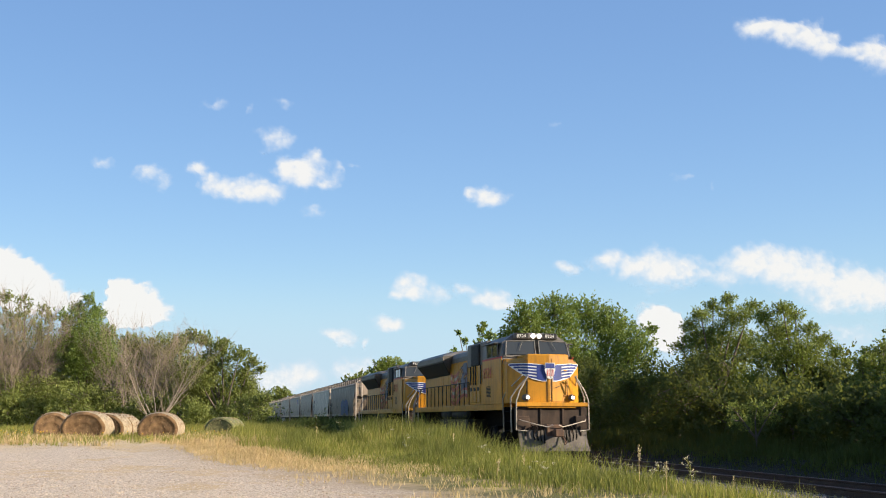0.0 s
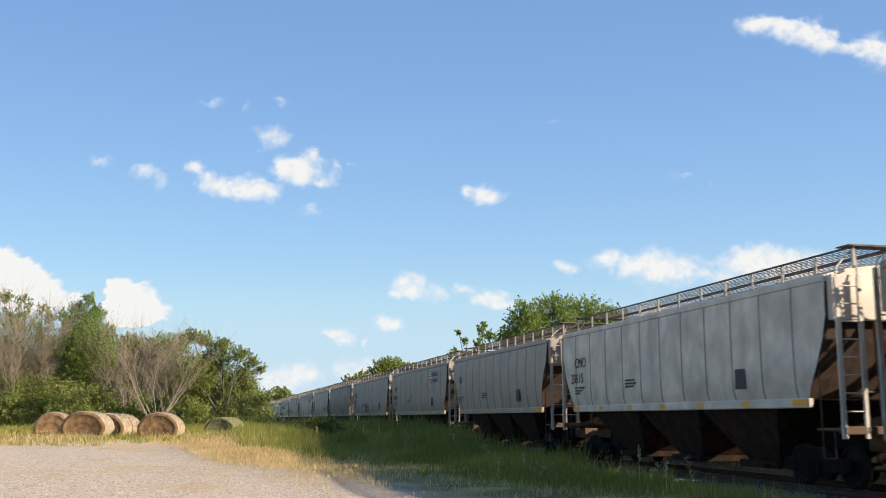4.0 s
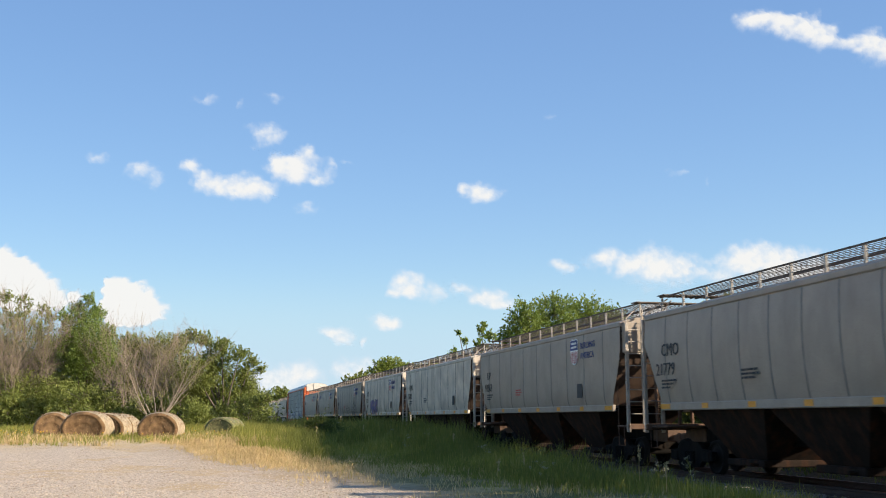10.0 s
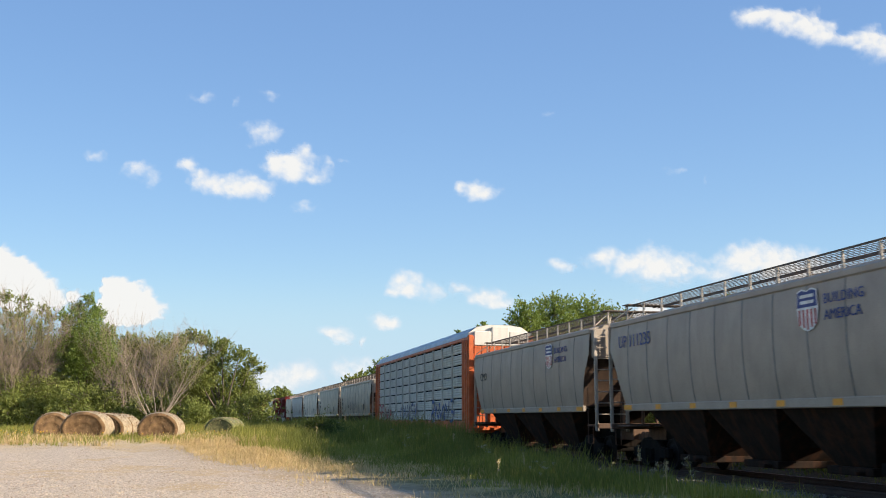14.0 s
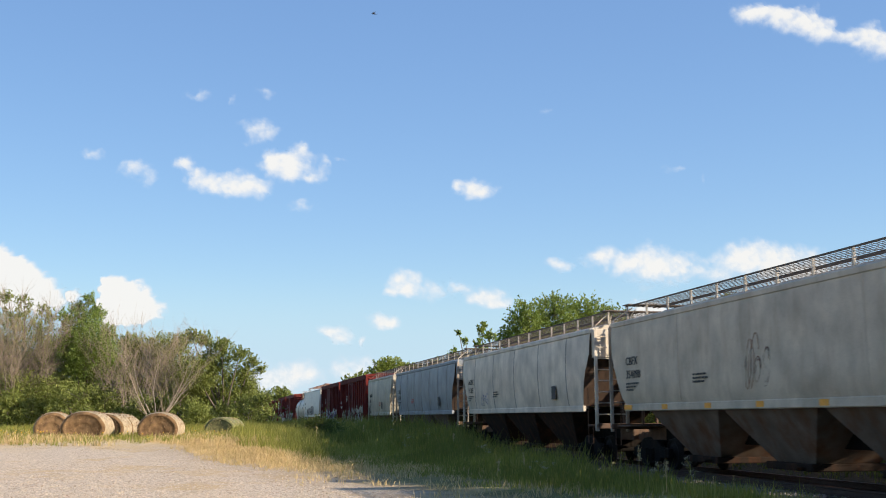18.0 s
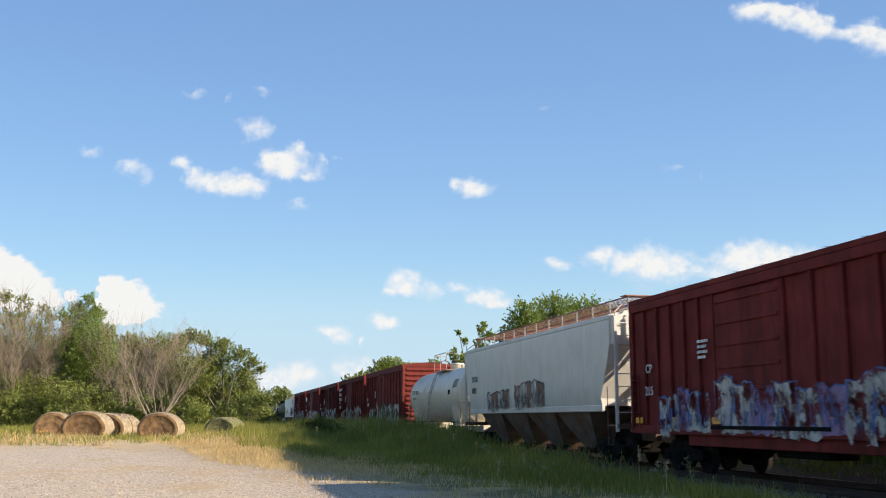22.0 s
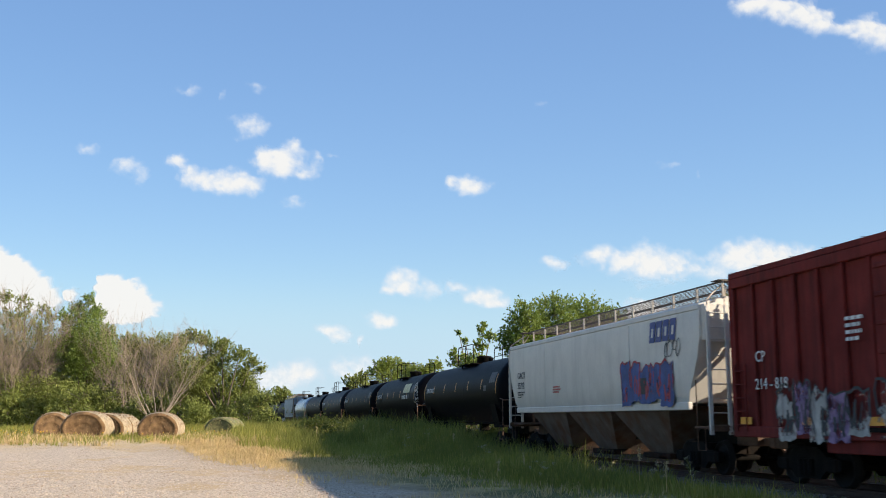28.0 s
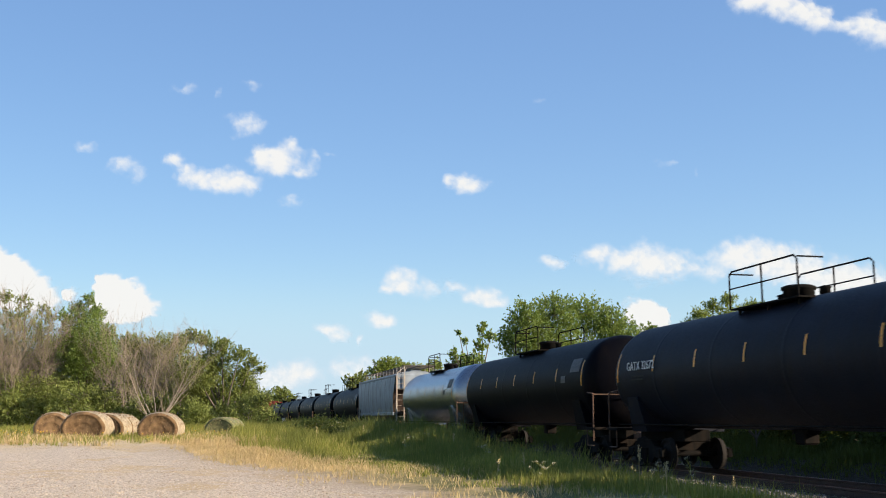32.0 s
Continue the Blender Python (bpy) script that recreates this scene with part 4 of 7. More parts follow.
    ex = Shape().box(-0.5, 0.5, -0.2, 1.0, 4.74, 4.86, 0.05)
    part("exhaust_stack", ex, LOCO_BLACK, car)
    part("horn", Shape().tube([(-0.35, -2.0, 4.7), (-0.35, -2.0, 4.95), (-0.8, -2.0, 5.0)], 0.06, 8), LOCO_BLACK, car)
    rd = Shape()
    pr = [(-1.02, 3.6), (-1.55, 4.33), (-1.55, 4.58), (-1.2, 4.78), (-0.4, 4.92), (0.4, 4.92), (1.2, 4.78), (1.55, 4.58), (1.55, 4.33), (1.02, 3.6)]
    rd.loft([[(x, 2.4 if 4.0 < z < 4.7 else 3.0, z) for x, z in pr], [(x, 9.0 if z > 4.0 else 8.8, z) for x, z in pr]], soft=False, mat=0)
    part("radiator_housing", rd, [LOCO_GREY], car, "flared grey radiator housing")
    for q in (-1, 1):
        s = Shape()
        s.plate([(q * 1.06, 2.9, 3.64), (q * 1.06, 8.7, 3.64), (q * 1.53, 8.9, 4.26), (q * 1.53, 2.3, 4.26)][::q], (q * 0.8, 0, -0.6), 0.02)
        part("radiator_grille", s, LOCO_BLACK, car)
        # faded flag and lettering on the hood
        fl = Shape()
        n = 10
        for j in range(9):
            za = 2.3 + j * 0.17
            ring = [[(q * (1.078 + 0.002 * (j % 2)), -0.9 + 3.5 * i / n, za + dz + 0.3 * math.sin(i / n * 5.2 + 0.8) * (0.4 + 0.6 * i / n)) for i in range(n + 1)] for dz in (0.0, 0.17)]
            fl.loft(ring, closed=False, caps=False, soft=False, mat=j % 2)
        ring = [[(q * 1.083, -0.9 + 1.5 * i / 6, z + 0.3 * math.sin(i / n * 5.2 + 0.8) * 0.5) for i in range(7)] for z in (2.75, 3.95)]
        fl.loft(ring, closed=False, caps=False, soft=False, mat=2)
        part("faded_flag_decal", fl, [FADED_RED, FADED_WHITE, FADED_BLUE], car, "faded peeling flag decal")
        rails = Shape()
        xs = q * 1.5
        for k in range(14):
            y = -2.9 + k * 0.93
            rails.tube([(xs, y, 2.0), (xs, y, 3.05)], 0.022, 5)
        rails.tube([(xs, -2.9, 3.05), (xs, 9.3, 3.05)], 0.022, 5)
        part("walkway_handrail", rails, LOCO_BLACK, car, "dark walkway handrail")
    write(car, number, 0.66, -5.8, 3.1, FADED_RED, -1.592, "faded red road number")
    # tanks and trucks
    ft = Shape()
    pr = [(-1.5, 1.35), (-1.5, 0.75), (-1.2, 0.5), (1.2, 0.5), (1.5, 0.75), (1.5, 1.35)]
    ft.loft([[(x, -2.6, z) for x, z in pr], [(x, 3.2, z) for x, z in pr]], soft=False)
    part("fuel_tank", ft, TANK_GREY, car)
    for q in (-1, 1):
        for ya, yb in ((-2.4, 0.6), (0.9, 3.0)):
            part("air_reservoir", Shape().lathe([(ya, 0.02), (ya + 0.05, 0.2), (ya + 0.12, 0.24), (yb - 0.12, 0.24), (yb - 0.05, 0.2), (yb, 0.02)], 14, (q * 1.28, 0, 1.6), "y"), TANK_GREY, car)
    for s in (-1, 1):
        build_truck(4.1, car, pose(0, s * 6.6, 0), 0.53, 3)
    back = Shape().box(-0.9, 0.9, 9.2, 9.28, 2.1, 3.9, 0.02)
    part("rear_hood_panel", back, YELLOW, car)
    return car


FADED_RED = worn_through(surface("faded_red_decal", (0.50, 0.13, 0.08), 0.6, var=0.3, scale=4), 0.36, 0.5, 1.4)
FADED_WHITE = worn_through(surface("faded_white_decal", (0.50, 0.42, 0.30), 0.6, var=0.2, scale=4), 0.46, 0.6, 1.4)
FADED_BLUE = worn_through(surface("faded_blue_decal", (0.12, 0.13, 0.17), 0.6, var=0.3, scale=4), 0.36, 0.5, 1.4)
TANK_GREY = surface("grey_dusty_tank_paint", (0.020, 0.0185, 0.017), 0.7, spec=0.25, dirt=(0.02, 0.045, 0.04), dirt_amount=0.5, scale=2)


# ---- markings ----
def build_shield(car, y, z, size, x=-1.635):
    """A blue, white and red shield."""
    s = size
    sh = Shape()
    out = [(-0.42, 1.0), (-0.2, 1.06), (0, 1.0), (0.2, 1.06), (0.42, 1.0), (0.46, 0.55), (0.4, 0.2), (0.2, 0.05), (0, 0), (-0.2, 0.05), (-0.4, 0.2), (-0.46, 0.55)]
    sh.plate([(x, y - a * s, z + b * s) for a, b in out], (-1, 0, 0), 0.006, 1)
    top = [(-0.4, 0.97), (-0.2, 1.02), (0, 0.97), (0.2, 1.02), (0.4, 0.97), (0.43, 0.6), (-0.43, 0.6)]
    sh.plate([(x - 0.008, y - a * s, z + b * s) for a, b in top], (-1, 0, 0), 0.003, 0)
    for k in range(5):
        a = -0.34 + k * 0.17
        lo = 0.04 + abs(a) * 0.35
        sh.plate([(x - 0.008, y - (a - 0.04) * s, z + lo * s), (x - 0.008, y - (a + 0.04) * s, z + lo * s), (x - 0.008, y - (a + 0.04) * s, z + 0.54 * s), (x - 0.008, y - (a - 0.04) * s, z + 0.54 * s)], (-1, 0, 0), 0.003, 2)
    for k in range(2):
        sh.plate([(x - 0.012, y + 0.3 * s, z + (0.68 + 0.15 * k) * s), (x - 0.012, y - 0.3 * s, z + (0.68 + 0.15 * k) * s), (x - 0.012, y - 0.3 * s, z + (0.76 + 0.15 * k) * s), (x - 0.012, y + 0.3 * s, z + (0.76 + 0.15 * k) * s)], (-1, 0, 0), 0.002, 1)
    part("shield_decal", sh, [SHIELD_BLUE, WHITE_TRIM, SHIELD_RED], car, "blue white and red shield decal")


def bars(car, rows, y, z, mat, x=-1.63, h=0.05, gap=0.09, rnd=None, label=""):
    """Small stencilled lines that cannot be read."""
    sh = Shape()
    for i, w in enumerate(rows):
        yy = y
        while yy > y - w:
            k = (0.05 + 0.12 * rnd.random()) if h < 0.2 else h * (0.45 + 0.25 * rnd.random())
            sh.box(x - 0.004, x, max(y - w, yy - k), yy, z - i * gap - h, z - i * gap)
            yy -= k + (0.03 if h < 0.2 else 0.09)
    tagged(part("stencil_block", sh, mat, car, label), kind="stuff")


STROKES = [
    [[(0.05, 0.0), (0.4, 1.0), (0.9, 0.0)], [(0.2, 0.4), (0.75, 0.4)]],
    [[(0.9, 0.9), (0.3, 1.0), (0.1, 0.7), (0.8, 0.4), (0.7, 0.05), (0.05, 0.1)]],
    [[(0.9, 1.0), (0.1, 0.9), (0.15, 0.05), (0.9, 0.0)], [(0.15, 0.5), (0.7, 0.55)]],
    [[(0.5, 0.0), (0.05, 0.3), (0.1, 0.8), (0.6, 1.0), (0.95, 0.6), (0.5, 0.0)]],
    [[(0.15, 0.0), (0.1, 1.0)], [(0.9, 1.0), (0.2, 0.45), (0.95, 0.0)]],
    [[(0.1, 0.0), (0.15, 1.0), (0.8, 0.0), (0.9, 1.0)]],
]


def graffiti(car, y0, y1, z0, z1, fill, line, seed, x=-1.64, letters=6, hollow=False, lean=0.15, solid=False):
    """Sprayed letters: angular patches of paint with drawn outlines, or loose loops of line alone."""
    rnd = random.Random(seed)
    w = (y0 - y1) / letters
    for i in range(letters):
        cy, cz = y0 - w * (i + 0.5), (z0 + z1) / 2
        hh = (z1 - z0) / 2
        dx = 0.0015 * i
        sh = Shape()

        def stroke(pts, wide, k, mat=1):
            a, b = [], []
            for n, p in enumerate(pts):
                d = Vector(pts[min(n + 1, len(pts) - 1)]) - Vector(pts[max(n - 1, 0)])
                e = Vector((-d.y, d.x)).normalized() * wide / 2
                a.append((x - dx - k, p[0] - e.x, p[1] - e.y))
                b.append((x - dx - k, p[0] + e.x, p[1] + e.y))
            sh.loft([a, b], closed=False, caps=False, soft=False, mat=mat)

        if hollow:
            for loop in range(2):
                n, turns = 18, rnd.uniform(0.8, 1.6)
                ry, rz = w * rnd.uniform(0.2, 0.55), hh * rnd.uniform(0.35, 0.95)
                a0, py, pz = rnd.uniform(0, 6.28), cy + rnd.uniform(-0.3, 0.3) * w, cz + rnd.uniform(-0.25, 0.25) * hh
                stroke([(py - ry * math.cos(a0 + turns * 6.28 * k / n) * (1 - 0.3 * k / n) - lean * rz * math.sin(a0 + turns * 6.28 * k / n), pz + rz * math.sin(a0 + turns * 6.28 * k / n) * (1 - 0.25 * k / n)) for k in range(n + 1)], 0.024, 0.004)
        elif not solid:
            wide = min(w, hh) * rnd.uniform(0.22, 0.36)
            turn = rnd.choice((-1, 1))
            for n, path in enumerate(rnd.choice(STROKES)):
                pts = [(cy - turn * (u - 0.5 + rnd.uniform(-0.08, 0.08)) * w * 1.05 - lean * (q - 0.5) * hh, cz + (q - 0.5 + rnd.uniform(-0.08, 0.08)) * hh * 2) for u, q in path]
                dense = [(a[0] + (b[0] - a[0]) * f, a[1] + (b[1] - a[1]) * f) for a, b in zip(pts, pts[1:]) for f in (0.0, 0.33, 0.66)] + [pts[-1]]
                dense = [tuple(sum(dense[max(0, min(len(dense) - 1, k + o))][c] for o in (-1, 0, 1)) / 3 for c in (0, 1)) for k in range(len(dense))]
                stroke(dense, wide * 1.35, 0.0006 * n, 1)
                stroke(dense, wide, 0.002 + 0.0006 * n, 0)
        else:
            left, right = cy + w * rnd.uniform(0.46, 0.6), cy - w * rnd.uniform(0.46, 0.6)
            top, low = cz + hh * rnd.uniform(0.6, 1.15), cz - hh * rnd.uniform(0.85, 1.15)
            m = 5
            ring = [(left + rnd.uniform(-0.1, 0.1) * w, low + (top - low) * k / m) for k in range(m)]
            ring += [(left + (right - left) * k / m, top + rnd.uniform(-0.22, 0.14) * hh) for k in range(m)]
            ring += [(right + rnd.uniform(-0.1, 0.1) * w, top + (low - top) * k / m) for k in range(m)]
            ring += [(right + (left - right) * k / m, low + rnd.uniform(-0.08, 0.08) * hh) for k in range(m)]
            sh.add([(x - dx, p, q) for p, q in ring], [tuple(range(len(ring)))])
            stroke([ring[k] for k in range(m - 3, 2 * m + 4)], rnd.uniform(0.03, 0.07), 0.004)
            for k in range(5):
                p = (cy + rnd.uniform(-0.4, 0.4) * w, low + rnd.uniform(0.15, 0.4) * hh)
                q = (p[0] + rnd.uniform(-0.25, 0.25) * w, p[1] + rnd.uniform(0.5, 1.0) * hh)
                stroke([p, ((p[0] + q[0]) / 2 + rnd.uniform(-0.1, 0.1) * w, (p[1] + q[1]) / 2), q], rnd.uniform(0.03, 0.10), 0.003 + 0.0004 * k)
        part("graffiti_letter", sh, [(fill[i % len(fill)] if isinstance(fill, tuple) else fill) or line, line], car, "sprayed graffiti letter")


# ---- the train, car by car ----
def car_pose(t_front, t_rear):
    return pose(TRACK_X, (track_y(t_front) + track_y(t_rear)) / 2, RAIL_Z)


TRAIN = []


def roll_in(name, label, category, ta, tb, group):
    car = thing(name, label, category, group, car_pose(ta, tb))
    TRAIN.append((car, car.matrix_basis.copy()))
    return car, track_y(tb) - track_y(ta)


for mid, number, lit in ((49.55, "8324", True), (71.87, "8523", False)):
    car, L = roll_in("diesel_locomotive", "yellow and grey diesel locomotive" + (" with lit headlights" if lit else " coupled behind another"), "locomotive", 1, 2, "locomotives")
    car.matrix_basis = pose(TRACK_X, mid, RAIL_Z)
    TRAIN[-1] = (car, car.matrix_basis.copy())
    build_locomotive(car, number, lit)

# front gap, rear gap, shape, paint, bays, seams, stripes, code and number, shield
HOPPERS = [
    (4.10, 4.97, "curved", WARM, 3, 13, False, ("", "30848"), False, "weathered brown-grey covered hopper car with blue graffiti"),
    (4.97, 5.78, "flat", PALE, 3, 11, True, ("CMO", "20615"), False, "pale grey covered hopper car with amber reflectors"),
    (5.78, 6.53, "curved", GREY, 3, 11, True, ("", "1"), False, "grey covered hopper car with rounded sides"),
    (6.53, 7.36, "flat", GREY, 3, 9, True, ("", "93470"), True, "grey covered hopper car with shield and face graffiti"),
    (7.36, 8.235, "flat", GREY, 3, 9, True, ("CMO", "20577"), False, "grey covered hopper car with dark sprayed marks"),
    (8.235, 9.015, "curved", WARM, 3, 7, False, ("", ""), False, "warm grey covered hopper car with rust-coloured graffiti"),
    (9.015, 9.79, "curved", GREY, 3, 8, False, ("CMO", "22673"), False, "plain grey covered hopper car with rounded sides"),
    (9.79, 10.63, "flat", GREY, 3, 10, True, ("", "95980"), True, "grey covered hopper car with shield and slogan"),
    (10.63, 11.46, "curved", GREY, 3, 11, True, ("CMO", "21779"), True, "grey covered hopper car with rounded sides"),
    (11.46, 12.305, "flat", GREY, 3, 9, True, ("", "93563"), True, "grey covered hopper car with shield"),
    (12.305, 13.15, "flat", PALE, 3, 9, True, ("CMO", "20265"), False, "pale grey covered hopper car with rust below the roof"),
    (13.15, 13.96, "flat", PALE, 3, 9, True, ("CMO", "22529"), True, "pale grey covered hopper car with purple graffiti"),
    (13.96, 14.80, "flat", GREY, 3, 10, True, ("", "95816"), True, "grey covered hopper car with shield and black tags"),
    (14.80, 15.58, "curved", GREY, 3, 10, True, ("", "111235"), True, "grey covered hopper car with rounded sides"),
    (15.58, 16.36, "curved", GREY, 3, 9, True, ("CMO", ""), True, "grey covered hopper car coupled to an autorack"),
    (17.74, 18.68, "curved", BEIGE, 4, 10, True, ("CITX", "701985"), False, "long beige-grey hopper car with outlined graffiti"),
    (18.68, 19.58, "flat", BEIGE, 3, 2, True, ("CBFX", "354098"), False, "beige smooth-sided hopper car with sprayed hand"),
    (19.58, 20.47, "curved", PALE, 3, 5, False, ("AGPX", "11303"), False, "off-white covered hopper car with blue tag"),
    (20.47, 21.34, "curved", BLUISH, 3, 7, False, ("TILX", "54747"), False, "blue-grey covered hopper car with rounded sides"),
    (21.34, 21.91, "curved", CREAM, 2, 3, False, ("WWUX", "2051"), False, "short cream two-bay covered hopper car"),
    (29.21, 30.11, "flat", WHITE, 3, 2, False, ("GACX", "55732"), False, "white covered hopper car with blue graffiti block"),
    (35.28, 36.15, "curved", BLUISH, 3, 8, False, ("", ""), False, "blue-grey covered hopper car between tank cars"),
]
rnd = random.Random(5)
SIGNS = []
for ta, tb, style, paint, bays, seams, stripes, (code, num), shield, label in HOPPERS:
    car, L = roll_in("covered_hopper_car", label, "hopper car", ta, tb, "freight cars")
    build_hopper(car, L, style, paint, bays, seams, stripes)
    y = L / 2 - 2.2
    xs = -1.606 if style == "flat" else -1.642
    big = 0.34 if code in ("TILX", "GACX", "WWUX", "AGPX", "CITX", "CBFX") else 0.46
    if num == "111235":
        write(car, "UP 111235", 0.5, y + 0.6, 3.42, SHIELD_BLUE, xs)
        num = ""
    elif code:
        write(car, code, big, y + 0.2, 3.02 if big > 0.4 else 2.9, INK, xs)
    elif num:
        write(car, "UP", 0.46, y + 0.2, 3.02, INK, xs)
    if num:
        write(car, num, big, y + 0.55 if big > 0.4 else y + 0.2, 2.52, INK, xs)
        bars(car, [0.9, 0.7, 0.5], y + 0.2, 2.4, INK, xs, rnd=rnd)
        bars(car, [0.7, 0.8, 0.6], y - 4.0, 2.5, INK if rnd.random() < 0.5 else SHIELD_RED, xs, rnd=rnd)
        part("data_panel", Shape().box(xs - 0.004, xs, -L / 2 + 4.1, -L / 2 + 4.55, 2.05, 2.5), INK, car, "black data panel")
    if shield:
        build_shield(car, -L / 2 + 4.75, 3.12, 0.82, xs)
        write(car, "BUILDING", 0.29, -L / 2 + 4.2, 3.62, SHIELD_BLUE, xs)
        write(car, "AMERICA", 0.29, -L / 2 + 4.2, 3.3, SHIELD_BLUE, xs)
    SIGNS.append((car, L, xs))

graffiti(SIGNS[0][0], 0.0, -4.6, 1.75, 3.0, SOLID_BLUE, TAG_GREEN, 3, letters=5, solid=True, x=SIGNS[0][2])
graffiti(SIGNS[3][0], 2.0, 0.7, 1.8, 2.9, None, INK, 4, letters=1, hollow=True, x=SIGNS[3][2])
graffiti(SIGNS[4][0], 1.6, 0.0, 1.9, 2.5, INK, TAG_WHITE, 5, letters=2, solid=True, x=SIGNS[4][2])
graffiti(SIGNS[5][0], 5.5, -2.5, 1.9, 2.8, None, TAG_BROWN, 6, letters=8, hollow=True, x=SIGNS[5][2])
graffiti(SIGNS[11][0], 4.6, 1.4, 1.75, 2.7, TAG_PURPLE, TAG_BLUE, 7, letters=4, solid=True, x=SIGNS[11][2])
graffiti(SIGNS[12][0], 1.2, -1.2, 1.8, 2.5, None, INK, 8, letters=4, hollow=True, x=SIGNS[12][2])
graffiti(SIGNS[12][0], -2.8, -4.6, 1.75, 2.7, TAG_WHITE, INK, 9, letters=3, x=SIGNS[12][2])
graffiti(SIGNS[15][0], 2.4, -1.2, 1.8, 2.8, None, INK, 10, letters=4, hollow=True, x=SIGNS[15][2])
graffiti(SIGNS[16][0], 0.5, -0.6, 1.9, 3.3, None, TAG_BROWN, 11, letters=3, hollow=True, x=SIGNS[16][2])
graffiti(SIGNS[17][0], 4.9, 3.6, 1.85, 2.5, None, TAG_BLUE, 12, letters=3, hollow=True, x=SIGNS[17][2])
graffiti(SIGNS[20][0], -3.2, -6.6, 1.78, 3.05, SOLID_BLUE, TAG_RED, 13, letters=5, solid=True, x=SIGNS[20][2])
for k in range(4):
    ya = -5.3 - 0.42 * k
    block = Shape().plate([(SIGNS[20][2], ya + 0.05, 3.42), (SIGNS[20][2], ya - 0.30, 3.42), (SIGNS[20][2], ya - 0.42, 3.98), (SIGNS[20][2], ya - 0.07, 3.98)], (-1, 0, 0), 0.004)
    block.plate([(SIGNS[20][2] - 0.005, ya - 0.10, 3.56), (SIGNS[20][2] - 0.005, ya - 0.22, 3.56), (SIGNS[20][2] - 0.005, ya - 0.27, 3.80), (SIGNS[20][2] - 0.005, ya - 0.15, 3.80)], (-1, 0, 0), 0.003, 1)
    part("painted_mark", block, [SHIELD_BLUE, WHITE], SIGNS[20][0], "slanted blue painted block")
graffiti(SIGNS[20][0], -6.2, -7.2, 2.95, 3.5, None, INK, 15, letters=2, hollow=True, x=SIGNS[20][2])

# autorack
car, L = roll_in("autorack_car", "orange autorack car with galvanised side panels and graffiti", "autorack", 16.345, 17.715, "freight cars")
build_autorack(car, L)
for i, (a, b) in enumerate(((11.5, 6.5), (3.5, -2.0), (-5.5, -11.0))):
    graffiti(car, a, b, 1.2, 2.3, TAG_BLUE if i else TAG_RED, TAG_WHITE, 20 + i, letters=5)

# long plastics hopper
car, L = roll_in("covered_hopper_car", "tall white plastics hopper car with scribbled graffiti", "hopper car", 23.50, 24.46, "freight cars")
build_hopper(car, L, "flat", WHITE, 4, 1, False, tall=0.3, boards=RUSTY_GRATE)
write(car, "DCLX", 0.36, L / 2 - 2.2, 3.0, INK, -1.606)
write(car, "8085", 0.36, L / 2 - 2.2, 2.5, INK, -1.606)
graffiti(car, 5.0, 1.8, 1.7, 2.6, (TAG_WHITE, TAG_BROWN), INK, 30, x=-1.606, letters=4, solid=True)
graffiti(car, 1.0, -2.6, 1.75, 2.75, (TAG_BROWN, TAG_WHITE), INK, 31, x=-1.606, letters=5, solid=True)

BOXES = [(21.91, 22.72, BOX_RED, ""), (22.72, 23.50, BOX_RED, ""), (25.175, 25.975, BOX_BRIGHT, ""), (25.975, 26.79, BOX_RED, "P"), (26.79, 27.59, BOX_RED, ""),
         (27.59, 28.40, BOX_BRIGHT, "C"), (28.40, 29.21, BOX_RED, ""), (42.4, 43.2, BOX_BRIGHT, ""), (43.2, 44.0, BOX_RED, ""), (44.0, 44.8, BOX_RED, ""), (44.8, 45.6, BOX_BRIGHT, "")]
for i, (ta, tb, paint, kind) in enumerate(BOXES):
    car, L = roll_in("boxcar", ("faded red" if paint is BOX_BRIGHT else "dark red") + " steel boxcar with ribbed sides" + (" and sprayed graffiti" if i < 7 else ""), "boxcar", ta, tb, "freight cars")
    build_boxcar(car, L, paint, 0.8, i % 2 == 0, roof_mat=None)
    if i < 7:
        xs = -1.614
        g = ((TAG_CREAM, TAG_WHITE), (TAG_WHITE, TAG_WHITE, TAG_PURPLE), (TAG_CREAM, TAG_WHITE, TAG_CREAM, TAG_GREEN), (TAG_WHITE, TAG_CREAM), (TAG_PURPLE, TAG_WHITE), (TAG_WHITE, TAG_CREAM, TAG_RED), (TAG_WHITE, TAG_PURPLE))[i]
        o = (TAG_BROWN, TAG_BLUE, TAG_GREEN, TAG_RED, TAG_WHITE, TAG_BLUE, INK)[i]
        graffiti(car, L / 2 - 2.6, 2.6, 1.0, 2.1, g, o, 40 + i, xs, 5, solid=True)
        graffiti(car, 2.3, -L / 2 + 1.6, 1.0, 2.3, g, o, 60 + i, xs, 10, solid=True)
        if i in (1, 6):
            write(car, "CP", 0.34, L / 2 - 1.75, 2.62, CHALK, xs)
            write(car, "214 - 818" if i == 6 else "215", 0.34, L / 2 - 1.7, 2.02, CHALK, xs)
        else:
            bars(car, [0.5], L / 2 - 1.5, 2.9, CHALK, xs, 0.22, rnd=rnd)
            bars(car, [0.9], L / 2 - 1.5, 2.5, CHALK, xs, 0.22, rnd=rnd)
        bars(car, [0.55, 0.45, 0.5, 0.4], 3.1, 3.3, CHALK, xs, 0.07, 0.13, rnd=rnd)
        if kind == "P":
            bars(car, [1.9, 1.4, 1.7], L / 2 - 1.2, 4.05, CHALK, xs, 0.24, 0.42, rnd=rnd)
        if kind == "C":
            bars(car, [1.5], L / 2 - 1.2, 3.9, CHALK, xs, 0.5, rnd=rnd)

